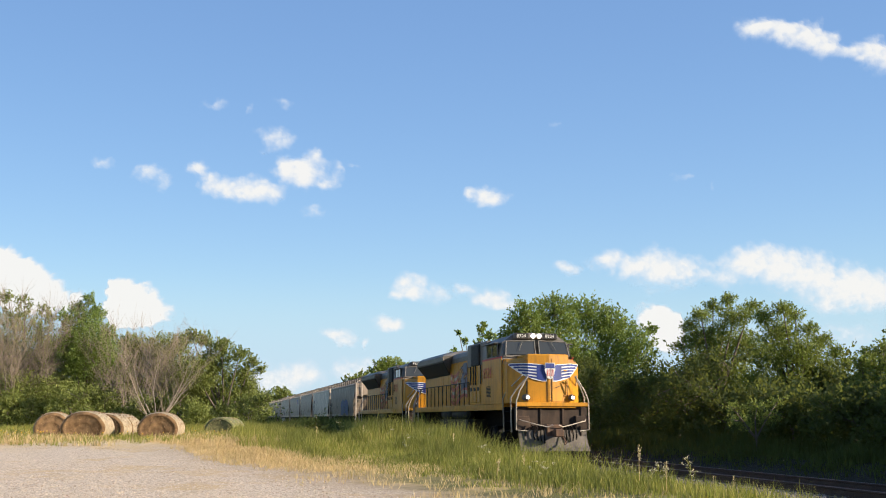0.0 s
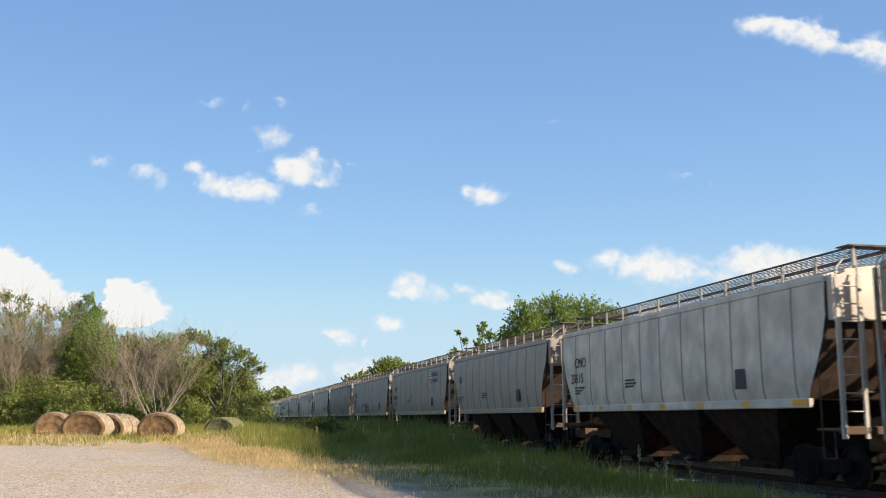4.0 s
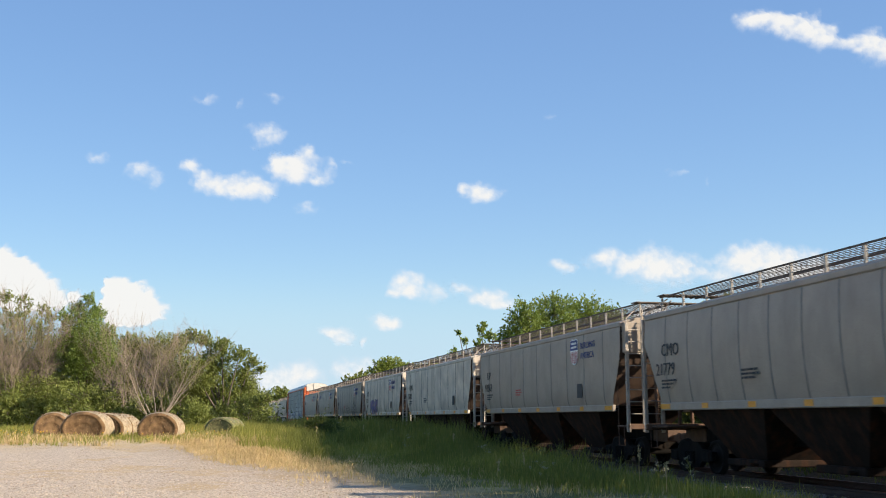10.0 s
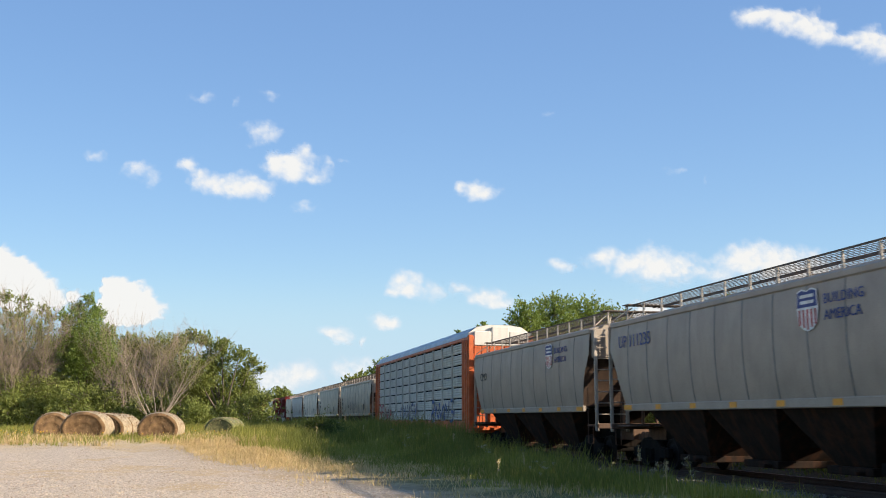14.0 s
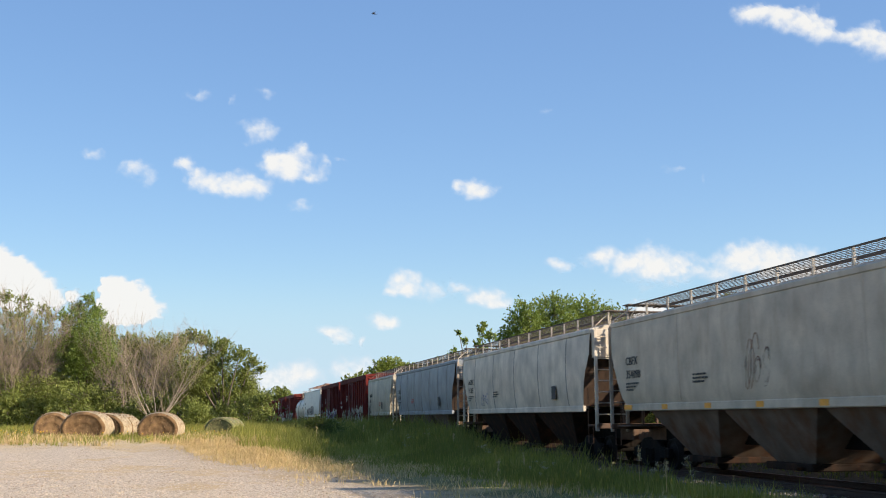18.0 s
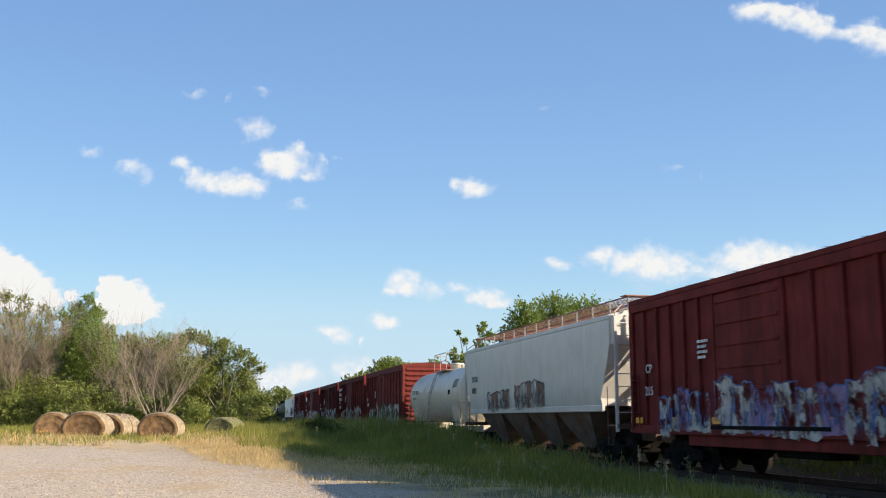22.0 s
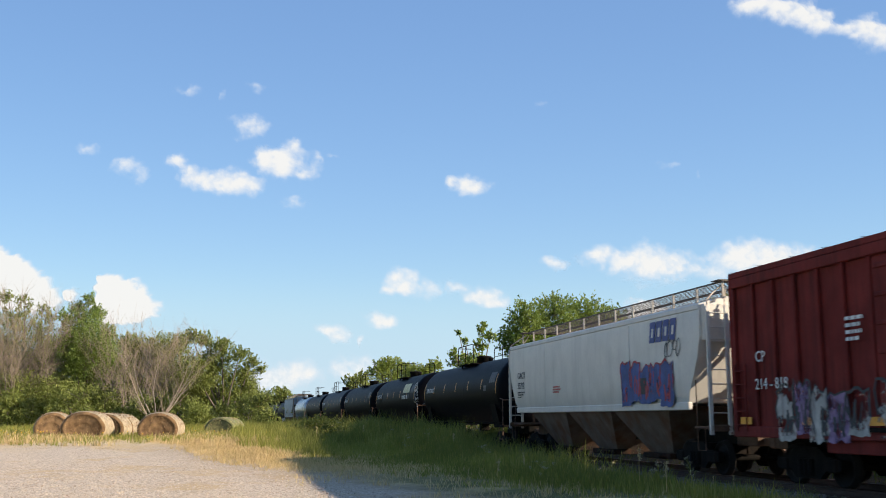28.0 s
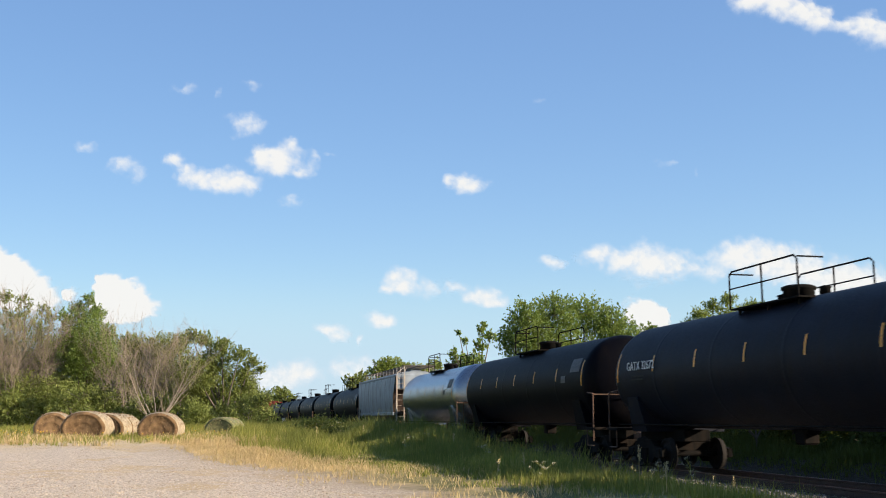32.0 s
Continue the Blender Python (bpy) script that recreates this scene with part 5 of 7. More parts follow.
EMBLEM = surface("pale_yellow_emblem_paint", (0.66, 0.60, 0.34), 0.6, var=0.2)
TANKS = [(24.46, 25.175, TANK_WHITE, True, ("STYX", "70294")), (30.11, 30.99, TANK_BLACK, False, ("SHPX", "201231")), (30.99, 31.83, TANK_BLACK, False, ("TILX", "251413")),
         (31.83, 32.71, TANK_BLACK, False, ("SHQX", "10169")), (32.71, 33.60, TANK_BLUE, False, ("GATX", "32672")), (33.60, 34.49, TANK_BLACK, False, ("", "")),
         (34.49, 35.28, STEEL, False, ("", ""))] + [(36.15 + 0.89 * i, 36.15 + 0.89 * (i + 1), TANK_BLACK, False, ("", "")) for i in range(7)]
for ta, tb, paint, white, (code, num) in TANKS:
    lab = "cream-white tank car with amber reflectors" if white else "polished steel tank car" if paint is STEEL else "black tank car with amber reflector strips"
    car, L = roll_in("tank_car", lab, "tank car", ta, tb, "freight cars")
    build_tank(car, L, paint, 1.5 if not white else 1.45, white)
    if code:
        write(car, code + " " + num, 0.34, L / 2 - 2.3, 2.75, INK if white else CHALK, -1.53)
        bars(car, [0.9, 0.8], L / 2 - 2.6, 2.6, INK if white else TANK_GREY, -1.53, rnd=rnd)
    if num == "251413":
        for k, (e, f) in enumerate(((0.0, 0.85), (0.75, 1.35), (1.25, 2.1))):
            glyph = Shape().loft([[(-1.515 * math.cos(q), -3.4 - e + 0.55 * q, 2.62 + 1.515 * math.sin(q)) for q in (0.22, 0.4, 0.62)], [(-1.515 * math.cos(q), -3.4 - f + 0.55 * q, 2.62 + 1.515 * math.sin(q)) for q in (0.22, 0.4, 0.62)]], closed=False, caps=False)
            part("tank_emblem", glyph, EMBLEM, car, "pale yellow slanted emblem")
        write(car, "REFINED OIL", 0.32, -3.2, 2.58, CHALK, -1.53)
        for k, (za, zb) in enumerate(((2.0, 2.7), (2.4, 3.2), (2.8, 3.5))):
            graffiti(car, -7.3, -8.4, za, zb, None, CHALK, 71 + k, -1.53, 2, True)
# ---- ground ----
def yard_edge(y):
    """Where the gravel yard ends, seen across the track."""
    return 6.8 - y * 0.19


def math_node(t, op, a, b=0.0, c=None):
    n = t.nodes.new("ShaderNodeMath")
    n.operation = op
    for i, v in enumerate((a, b) if c is None else (a, b, c)):
        if hasattr(v, "is_linked"):
            t.links.new(v, n.inputs[i])
        else:
            n.inputs[i].default_value = v
    return n.outputs[0]


def ground_material():
    m, t, p = nodes_of("yard_and_field_ground")
    c = t.nodes.new("ShaderNodeTexCoord")
    s = t.nodes.new("ShaderNodeSeparateXYZ")
    t.links.new(c.outputs["Object"], s.inputs[0])
    x, y = s.outputs[0], s.outputs[1]
    wob = grain(t, 0.35, 5.0, 0.65)
    edge = math_node(t, "SUBTRACT", math_node(t, "MULTIPLY_ADD", y, -0.19, 6.8), x)
    edge = math_node(t, "ADD", edge, math_node(t, "MULTIPLY_ADD", wob, 3.6, -1.8))
    far = math_node(t, "ADD", math_node(t, "SUBTRACT", 37.5, y), math_node(t, "MULTIPLY_ADD", wob, 12.0, -6.0))
    gravel = math_node(t, "MULTIPLY", ramp(t, edge, -0.6, 0.9), ramp(t, far, -5.0, 4.0))
    straw = math_node(t, "MULTIPLY", math_node(t, "MULTIPLY", ramp(t, edge, -4.6, -1.8), ramp(t, y, 17.0, 27.0, 0.1, 1.0)), ramp(t, far, -12.0, -5.0))
    # gravel: pale stones of several greys, patches of fines and dead straw
    v = t.nodes.new("ShaderNodeTexVoronoi")
    v.inputs["Scale"].default_value = 16.0
    t.links.new(c.outputs["Object"], v.inputs["Vector"])
    stone = mix(t, (0.56, 0.455, 0.335), (0.90, 0.765, 0.60), ramp(t, v.outputs["Color"], 0.1, 0.9))
    v2 = t.nodes.new("ShaderNodeTexVoronoi")
    v2.inputs["Scale"].default_value = 34.0
    t.links.new(c.outputs["Object"], v2.inputs["Vector"])
    stone = mix(t, stone, mix(t, (0.33, 0.262, 0.195), (0.96, 0.83, 0.67), ramp(t, v2.outputs["Color"], 0.1, 0.9)), 0.65)
    v3 = t.nodes.new("ShaderNodeTexVoronoi")
    v3.inputs["Scale"].default_value = 22.0
    t.links.new(c.outputs["Object"], v3.inputs["Vector"])
    stone = mix(t, stone, (0.20, 0.155, 0.11), ramp(t, v3.outputs["Distance"], 0.45, 0.75, 0.0, 0.55))
    patch = ramp(t, grain(t, 0.5, 6.0, 0.68, (1, 0.55, 1)), 0.52, 0.63, 0.0, 0.8)
    stone = mix(t, stone, mix(t, (0.42, 0.29, 0.14), (0.66, 0.50, 0.29), ramp(t, grain(t, 9.0, 4.0, 0.6, (1, 3, 1)), 0.3, 0.7)), patch)
    stone = mix(t, stone, mix(t, (0.30, 0.215, 0.13), (0.52, 0.39, 0.24), ramp(t, grain(t, 5.0, 5.0, 0.65), 0.3, 0.7)), ramp(t, edge, 2.5, 0.3, 0.0, 0.85))
    dead = mix(t, (0.52, 0.37, 0.16), (0.76, 0.58, 0.31), ramp(t, grain(t, 7.0, 4.0), 0.3, 0.7))
    green = mix(t, (0.06, 0.075, 0.018), (0.14, 0.145, 0.045), ramp(t, grain(t, 2.5, 5.0), 0.3, 0.7))
    green = mix(t, green, dead, ramp(t, grain(t, 0.8, 4.0), 0.5, 0.7, 0.0, 0.7))
    col = mix(t, green, dead, straw)
    # dark floor beyond the track: dead leaves, with shade put into their colour
    shade_dark_litter = mix(t, (0.022, 0.020, 0.010), (0.055, 0.042, 0.024), ramp(t, grain(t, 6.0, 5.0, 0.65), 0.35, 0.7))
    col = mix(t, col, shade_dark_litter, math_node(t, "MULTIPLY", ramp(t, x, 14.5, 16.0), ramp(t, x, 60.0, 45.0)))
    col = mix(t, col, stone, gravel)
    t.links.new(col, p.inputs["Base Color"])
    p.inputs["Roughness"].default_value = 0.95
    p.inputs["Specular IOR Level"].default_value = 0.15
    bump(t, p, v2.outputs["Distance"], 0.5, 0.03)
    return m


def sheet(name, xs, ys, height, mat):
    nx, ny = len(xs), len(ys)
    v = [(x, y, height(x, y)) for y in ys for x in xs]
    f = [(j * nx + i, j * nx + i + 1, (j + 1) * nx + i + 1, (j + 1) * nx + i) for j in range(ny - 1) for i in range(nx - 1)]
    me = bpy.data.meshes.new(name)
    me.from_pydata(v, [], f)
    me.polygons.foreach_set("use_smooth", [True] * len(f))
    me.materials.append(mat)
    return new(name, me)


xs = [-3000, -1000, -400, -150, -80, -50] + list(np.arange(-36, 30, 0.5)) + [32, 36, 42, 50, 65, 90, 150, 400, 1000, 3000]
ys = [-3000, -1000, -300, -100, -30, -5, 5] + list(np.arange(11, 60, 0.5)) + list(np.arange(60, 130, 2.0)) + [140, 160, 200, 260, 350, 500, 800, 1500, 3000]
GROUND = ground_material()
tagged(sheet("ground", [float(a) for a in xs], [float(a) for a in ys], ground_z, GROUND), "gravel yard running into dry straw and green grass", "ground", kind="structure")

# ---- track ----
BALLAST = surface("grey_ballast", (0.165, 0.145, 0.125), 0.9, var=0.45, scale=14, fine=45, bumps=0.8)
RAIL = surface("rusty_rail_steel", (0.06, 0.03, 0.02), 0.6, metal=0.3, dirt=(0.05, 0.03, 0.025), dirt_amount=0.5, scale=3)
RAIL_TOP = surface("bright_rail_head", (0.45, 0.43, 0.41), 0.25, metal=1.0)
TIE = surface("weathered_wooden_tie", (0.07, 0.055, 0.045), 0.9, scale=5, streak=(6, 0.5, 6), dirt=(0.13, 0.11, 0.09), bumps=0.5, per_object=0.3)
b = Shape()
prof = [(-3.9, -0.52), (-3.2, -0.36), (-2.3, -0.22), (-1.6, -0.19), (1.6, -0.19), (2.2, -0.26), (2.9, -0.45)]
b.loft([[(TRACK_X + x, y, RAIL_Z + z) for x, z in prof] for y in np.concatenate([[-900.0], np.arange(0, 120, 2.0), [900.0]])], closed=False, caps=False)
tagged(new("track_bed", b.mesh("track_bed", BALLAST)), "bed of grey crushed ballast under the track", "ballast", kind="structure")
for s in (-1, 1):
    prof = [(-0.07, -0.172), (0.07, -0.172), (0.07, -0.16), (0.012, -0.14), (0.010, -0.05), (0.036, -0.035), (0.036, -0.006), (0.028, 0), (-0.028, 0), (-0.036, -0.006), (-0.036, -0.035), (-0.010, -0.05), (-0.012, -0.14), (-0.07, -0.16)]
    r = Shape().loft([[(TRACK_X + s * 0.753 + x, y, RAIL_Z + z) for x, z in prof] for y in (-900.0, 0.0, 40.0, 900.0)], soft=False)
    ob = tagged(new("rail", r.mesh("rail", [RAIL, RAIL_TOP])), "long rusty steel rail with a bright head", "rail", "rails of the track")
    for poly in ob.data.polygons:
        if poly.normal.z > 0.9 and poly.center.z > RAIL_Z - 0.003:
            poly.material_index = 1
tie_mesh = Shape().box(-1.3, 1.3, -0.115, 0.115, -0.36, -0.174, 0.012).mesh("tie", TIE)
tr = random.Random(4)
for i in range(150):
    ob = new("railway_tie", tie_mesh)
    ob.matrix_basis = pose(TRACK_X + tr.uniform(-0.03, 0.03), 10 + i * 0.53, RAIL_Z + tr.uniform(-0.008, 0.004), 0, 0, tr.uniform(-1, 1))
    tagged(ob, "weathered dark wooden railway tie", "railway tie", "ties of the track")


# ---- scattered stones ----
def scatter_stones(name, label, spots, mat, seed):
    """Small angular stones in one mesh; spots are (x, y, z, size)."""
    rg = np.random.RandomState(seed)
    base = np.array([(-1, 0, 0), (1, 0, 0), (0, -1, 0), (0, 1, 0), (0, 0, -0.6), (0, 0, 0.8)], float)
    faces = np.array([(0, 2, 5), (2, 1, 5), (1, 3, 5), (3, 0, 5), (2, 0, 4), (1, 2, 4), (3, 1, 4), (0, 3, 4)])
    spots = np.array(spots)
    n = len(spots)
    v = base[None] * rg.uniform(0.6, 1.3, (n, 6, 3))
    a = rg.uniform(0, 6.28, n)
    c, s = np.cos(a), np.sin(a)
    v = np.stack([v[..., 0] * c[:, None] - v[..., 1] * s[:, None], v[..., 0] * s[:, None] + v[..., 1] * c[:, None], v[..., 2]], -1)
    v = v * spots[:, None, 3:4] + spots[:, None, :3]
    f = faces[None] + 6 * np.arange(n)[:, None, None]
    me = bpy.data.meshes.new(name)
    me.from_pydata(v.reshape(-1, 3).tolist(), [], f.reshape(-1, 3).tolist())
    me.materials.append(mat)
    return tagged(new(name, me), label, "stones", kind="stuff")


def island_colours(name, cols, rough=0.9, soft=False, through_light=0.42, fresh=0.3):
    """A material whose loose pieces differ in colour."""
    m, t, p = nodes_of(name)
    g = t.nodes.new("ShaderNodeNewGeometry")
    r = t.nodes.new("ShaderNodeValToRGB")
    e = r.color_ramp.elements
    while len(e) < len(cols):
        e.new(0.5)
    for i, c in enumerate(cols):
        e[i].position = i / (len(cols) - 1)
        e[i].color = (*c, 1)
    t.links.new(g.outputs["Random Per Island"], r.inputs[0])
    col = mix(t, r.outputs[0], [x * 0.6 for x in cols[0]], ramp(t, grain(t, 0.45 if soft else 9.0, 3.0), 0.4, 0.75, 0, 0.4))
    t.links.new(col, p.inputs["Base Color"])
    p.inputs["Roughness"].default_value = rough
    p.inputs["Specular IOR Level"].default_value = 0.25
    if soft:
        tl = t.nodes.new("ShaderNodeBsdfTranslucent")
        t.links.new(mix(t, col, (0.62, 0.66, 0.12), fresh), tl.inputs[0])
        ms = t.nodes.new("ShaderNodeMixShader")
        ms.inputs[0].default_value = through_light
        t.links.new(p.outputs[0], ms.inputs[1])
        t.links.new(tl.outputs[0], ms.inputs[2])
        t.links.new(ms.outputs[0], t.nodes["Material Output"].inputs[0])
    return m


STONES = island_colours("loose_gravel_stones", [(0.30, 0.225, 0.16), (0.66, 0.54, 0.41), (0.50, 0.39, 0.285), (0.80, 0.67, 0.52), (0.42, 0.345, 0.275)])
BALLAST_STONES = island_colours("ballast_stones", [(0.129, 0.114, 0.101), (0.276, 0.247, 0.220), (0.203, 0.177, 0.155), (0.350, 0.309, 0.268)])
rg = np.random.RandomState(8)
spots = []
while len(spots) < 30000:
    y = 12.5 + 28 * rg.rand() ** 1.7
    x = rg.uniform(-0.30 * y - 1, yard_edge(y) - 0.8 - 1.2 * rg.rand())
    spots.append((x, y, ground_z(x, y) + 0.004, 0.007 + 0.014 * rg.rand() ** 2.5))
scatter_stones("loose_gravel", "loose pale gravel on the yard", spots, STONES, 1)
spots = []
while len(spots) < 17000:
    y = 14 + 50 * rg.rand() ** 1.4
    q = rg.uniform(-3.9, 2.6)
    z = float(np.interp(q, [-3.9, -3.2, -2.3, -1.6, 1.6, 2.2, 2.9], [-0.52, -0.36, -0.22, -0.19, -0.19, -0.26, -0.45]))
    spots.append((TRACK_X + q, y, RAIL_Z + z + 0.01, rg.uniform(0.022, 0.045)))
scatter_stones("ballast_stones", "loose grey ballast stones along the track", spots, BALLAST_STONES, 2)


# ---- grass ----
def blades(name, label, spots, mat, seed, lean=0.35, bend=0.5):
    """Grass blades in one mesh; spots are (x, y, z, height, width)."""
    rg = np.random.RandomState(seed)
    s = np.array(spots, float)
    n = len(s)
    a, b = rg.uniform(0, 6.28, n), rg.uniform(0, 6.28, n)
    side = np.stack([np.cos(a), np.sin(a), np.zeros(n)], -1) * s[:, 4:5] / 2
    ld = np.stack([np.cos(b), np.sin(b), np.zeros(n)], -1) * (s[:, 3] * rg.uniform(0, lean, n))[:, None]
    p = s[:, :3]
    up = np.array([0, 0, 1.0])
    h = s[:, 3:4]
    mid = p + up * h * 0.55 + ld * (1 - bend)
    tip = p + up * h + ld * 1.4 - up * h * 0.06
    v = np.stack([p - side, p + side, mid + side * 0.75, mid - side * 0.75, tip], 1)
    k = 5 * np.arange(n)[:, None]
    quads = np.concatenate([k, k + 1, k + 2, k + 3], 1).tolist()
    tris = np.concatenate([k + 3, k + 2, k + 4], 1).tolist()
    me = bpy.data.meshes.new(name)
    me.from_pydata(v.reshape(-1, 3).tolist(), [], quads + tris)
    me.materials.append(mat)
    return tagged(new(name, me), label, "grass", kind="stuff")


GRASS = island_colours("green_grass_blades", [(0.155, 0.177, 0.029), (0.261, 0.259, 0.054), (0.200, 0.217, 0.041), (0.335, 0.308, 0.081), (0.459, 0.373, 0.138)], 0.7, True)
LUSH = island_colours("lush_grass_blades", [(0.090, 0.110, 0.022), (0.155, 0.164, 0.038), (0.128, 0.141, 0.032), (0.225, 0.205, 0.060)], 0.7, True)
STRAW = island_colours("dry_straw_blades", [(0.52, 0.37, 0.17), (0.74, 0.57, 0.32), (0.63, 0.47, 0.24), (0.46, 0.37, 0.14)], 0.8, True, 0.42, 0.04)
# WEED: a darker leaf green, the far side's shade put into the colour
WEED = island_colours("weed_leaves_with_painted_shade", [(0.028, 0.042, 0.011), (0.045, 0.062, 0.017), (0.034, 0.050, 0.011)], 0.8, True)


def tufted(count, region, keep, high, wide, seed, clump=5):
    """Spots for blades in clumps: region is x0, x1, y0, y1; keep gives the odds at a place; high gives a height there."""
    rg = np.random.RandomState(seed)
    out = []
    while len(out) < count:
        x, y = rg.uniform(region[0], region[1]), region[2] + (region[3] - region[2]) * rg.rand() ** 1.25
        if rg.rand() > keep(x, y):
            continue
        h0 = high(x, y) * rg.uniform(0.6, 1.25)
        for _ in range(clump):
            px, py = x + rg.normal(0, 0.09), y + rg.normal(0, 0.09)
            out.append((px, py, ground_z(px, py) - 0.03, h0 * rg.uniform(0.55, 1.1), wide * rg.uniform(0.7, 1.4) * (1 + y / 60)))
    return out


def near_odds(x, y):
    e = yard_edge(y) + 0.3 + 1.2 * noise.noise((x * 0.4, y * 0.4, 0.0))
    near = 1 - smooth(24, 36, y)
    k = smooth(e, e + 2.0, x) * (1 - smooth(9.7 - 0.6 * near, 10.7 - 0.5 * near, x))
    return k * (0.45 + 0.55 * smooth(-0.2, 0.3, noise.noise((x * 0.7, y * 0.5, 5.0))))


def near_height(x, y):
    return (0.13 + 0.30 * smooth(4.6, 7.0, x) + 0.45 * smooth(8.3, 10.0, x) * (1 - smooth(30, 48, y)) * smooth(16, 24, y) + 0.42 * smooth(24, 44, y)) * (0.8 + 0.5 * noise.noise((x * 0.5, y * 0.35, 9.0))) * (1.05 + 0.2 * smooth(16, 21, y))


blades("grass_verge", "tall green grass between the yard and the track", tufted(105000, (1.2, 10.9, 12.5, 95), near_odds, near_height, 0.011, 11), GRASS, 12)
blades("lush_grass", "lush green grass along the track bank", tufted(62000, (2.6, 10.8, 12.5, 90), lambda x, y: near_odds(x, y) * smooth(-0.25, 0.2, noise.noise((x * 0.3, y * 0.2, 2.0))), lambda x, y: near_height(x, y) * 1.15, 0.014, 13), LUSH, 14)
blades("dry_grass", "dry straw-coloured grass at the yard's edge", tufted(52000, (-14, 6, 13, 60), lambda x, y: (0.06 + 0.84 * smooth(18, 27, y)) * smooth(-1.8, 0.2, x - yard_edge(y) + 1.5 * noise.noise((x * 0.4, y * 0.4, 0.0))) * (1 - smooth(0.8, 3.5, x - yard_edge(y))), lambda x, y: 0.15 + 0.08 * noise.noise((x, y, 0)), 0.010, 15), STRAW, 16, 0.7)
blades("field_grass", "field grass round the hay bales", tufted(64000, (-26, 8, 37, 88), lambda x, y: smooth(37, 43, y + 3 * noise.noise((x * 0.2, y * 0.2, 1.0))), lambda x, y: 0.26 + 0.28 * smooth(40, 56, y) * (0.7 + 0.6 * noise.noise((x * 0.3, y * 0.3, 4.0))), 0.014, 17), GRASS, 18)
blades("field_straw", "dry yellow grass round the hay bales", tufted(22000, (-26, 4, 37, 62), lambda x, y: smooth(-0.1, 0.3, noise.noise((x * 0.25, y * 0.4, 8.0))), lambda x, y: 0.3, 0.013, 23), STRAW, 24)
blades("far_side_weeds", "far-side weeds with shade put into their dark colour", tufted(26000, (15.9, 20.5, 16, 70), lambda x, y: smooth(16.4, 18.0, x), lambda x, y: (0.22 + 0.6 * smooth(16.5, 19.5, x)) * (0.75 + 0.9 * noise.noise((x * 0.5, y * 0.5, 3.0))), 0.02, 19), WEED, 20)
# yellow wild flowers
FLOWER = island_colours("yellow_petals", [(0.75, 0.45, 0.02), (0.80, 0.55, 0.05), (0.70, 0.40, 0.02)], 0.6)
rg = np.random.RandomState(31)
spots = []
while len(spots) < 520:
    x, y = rg.uniform(-16, 7), rg.uniform(39, 60)
    if noise.noise((x * 0.35, y * 0.35, 7.0)) + rg.uniform(-0.3, 0.3) > 0.05:
        spots.append((x, y, ground_z(x, y) + rg.uniform(0.18, 0.34), rg.uniform(0.018, 0.036)))
tagged(scatter_stones("wild_flowers", "small yellow wild flowers in the field grass", spots, FLOWER, 33), category="flowers")


# ---- trees ----
BARK = surface("grey_brown_bark", (0.14, 0.11, 0.085), 0.9, var=0.4, scale=5, streak=(6, 6, 0.6), dirt=(0.06, 0.045, 0.035), bumps=0.8)
DEADWOOD = surface("bleached_dead_wood", (0.36, 0.29, 0.22), 0.9, var=0.3, scale=6, bumps=0.4)
LEAF_A = island_colours("mid_green_leaves", [(0.106, 0.166, 0.034), (0.183, 0.254, 0.053), (0.137, 0.202, 0.041), (0.259, 0.299, 0.068)], 0.6, True, 0.3)
LEAF_B = island_colours("olive_leaves", [(0.123, 0.160, 0.040), (0.215, 0.247, 0.064), (0.169, 0.200, 0.048), (0.291, 0.304, 0.088)], 0.6, True, 0.3)
LEAF_E = island_colours("fresh_green_leaves", [(0.120, 0.170, 0.030), (0.215, 0.268, 0.050), (0.168, 0.218, 0.040), (0.310, 0.335, 0.072)], 0.6, True, 0.3)
# LEAF_D: undergrowth green, darkened so thicket shade is part of the colour
LEAF_D = island_colours("undergrowth_leaves_with_painted_shade", [(0.030, 0.046, 0.013), (0.049, 0.071, 0.021), (0.041, 0.057, 0.016)], 0.7, True)
TWIG = island_colours("bare_twigs", [(0.135, 0.105, 0.080), (0.25, 0.20, 0.15), (0.185, 0.145, 0.11)], 0.9)
GREY_WOOD = surface("grey_bare_wood", (0.19, 0.155, 0.12), 0.9, var=0.3, scale=6, bumps=0.4)


def grow(rg, base, height, spread, levels=3, first=4, trunk=0.35, fork=0.25):
    """Limbs of a tree as (points, r0, r1), and the tips where leaves sit."""
    limbs, tips = [], []

    def limb(p, d, length, r, level):
        pts = [p]
        n = 4
        q = p.copy()
        dd = d.copy()
        for _ in range(n):
            dd = (dd + Vector((rg.normal(0, 0.14), rg.normal(0, 0.14), rg.normal(0.04, 0.08)))).normalized()
            q = q + dd * length / n
            pts.append(q.copy())
        limbs.append((pts, r, r * 0.45))
        if level == 0:
            tips.append((pts[-1], length))
            tips.append((pts[2], length))
            return
        kids = first if level == levels else rg.randint(2, 5)
        for i in range(kids):
            k = rg.uniform(0.35, 1.0) if i else 1.0
            s = pts[min(n, max(1, round(k * n)))]
            a = rg.uniform(0, 6.28)
            out = Vector((math.cos(a) * spread, math.sin(a) * spread, rg.uniform(0.25, 0.9)))
            limb(s, (dd * 0.5 + out).normalized(), length * rg.uniform(0.55, 0.85), r * 0.5, level - 1)

    limb(Vector(base), Vector((rg.normal(0, 0.06), rg.normal(0, 0.06), 1)).normalized(), height * fork, trunk, levels)
    return limbs, tips


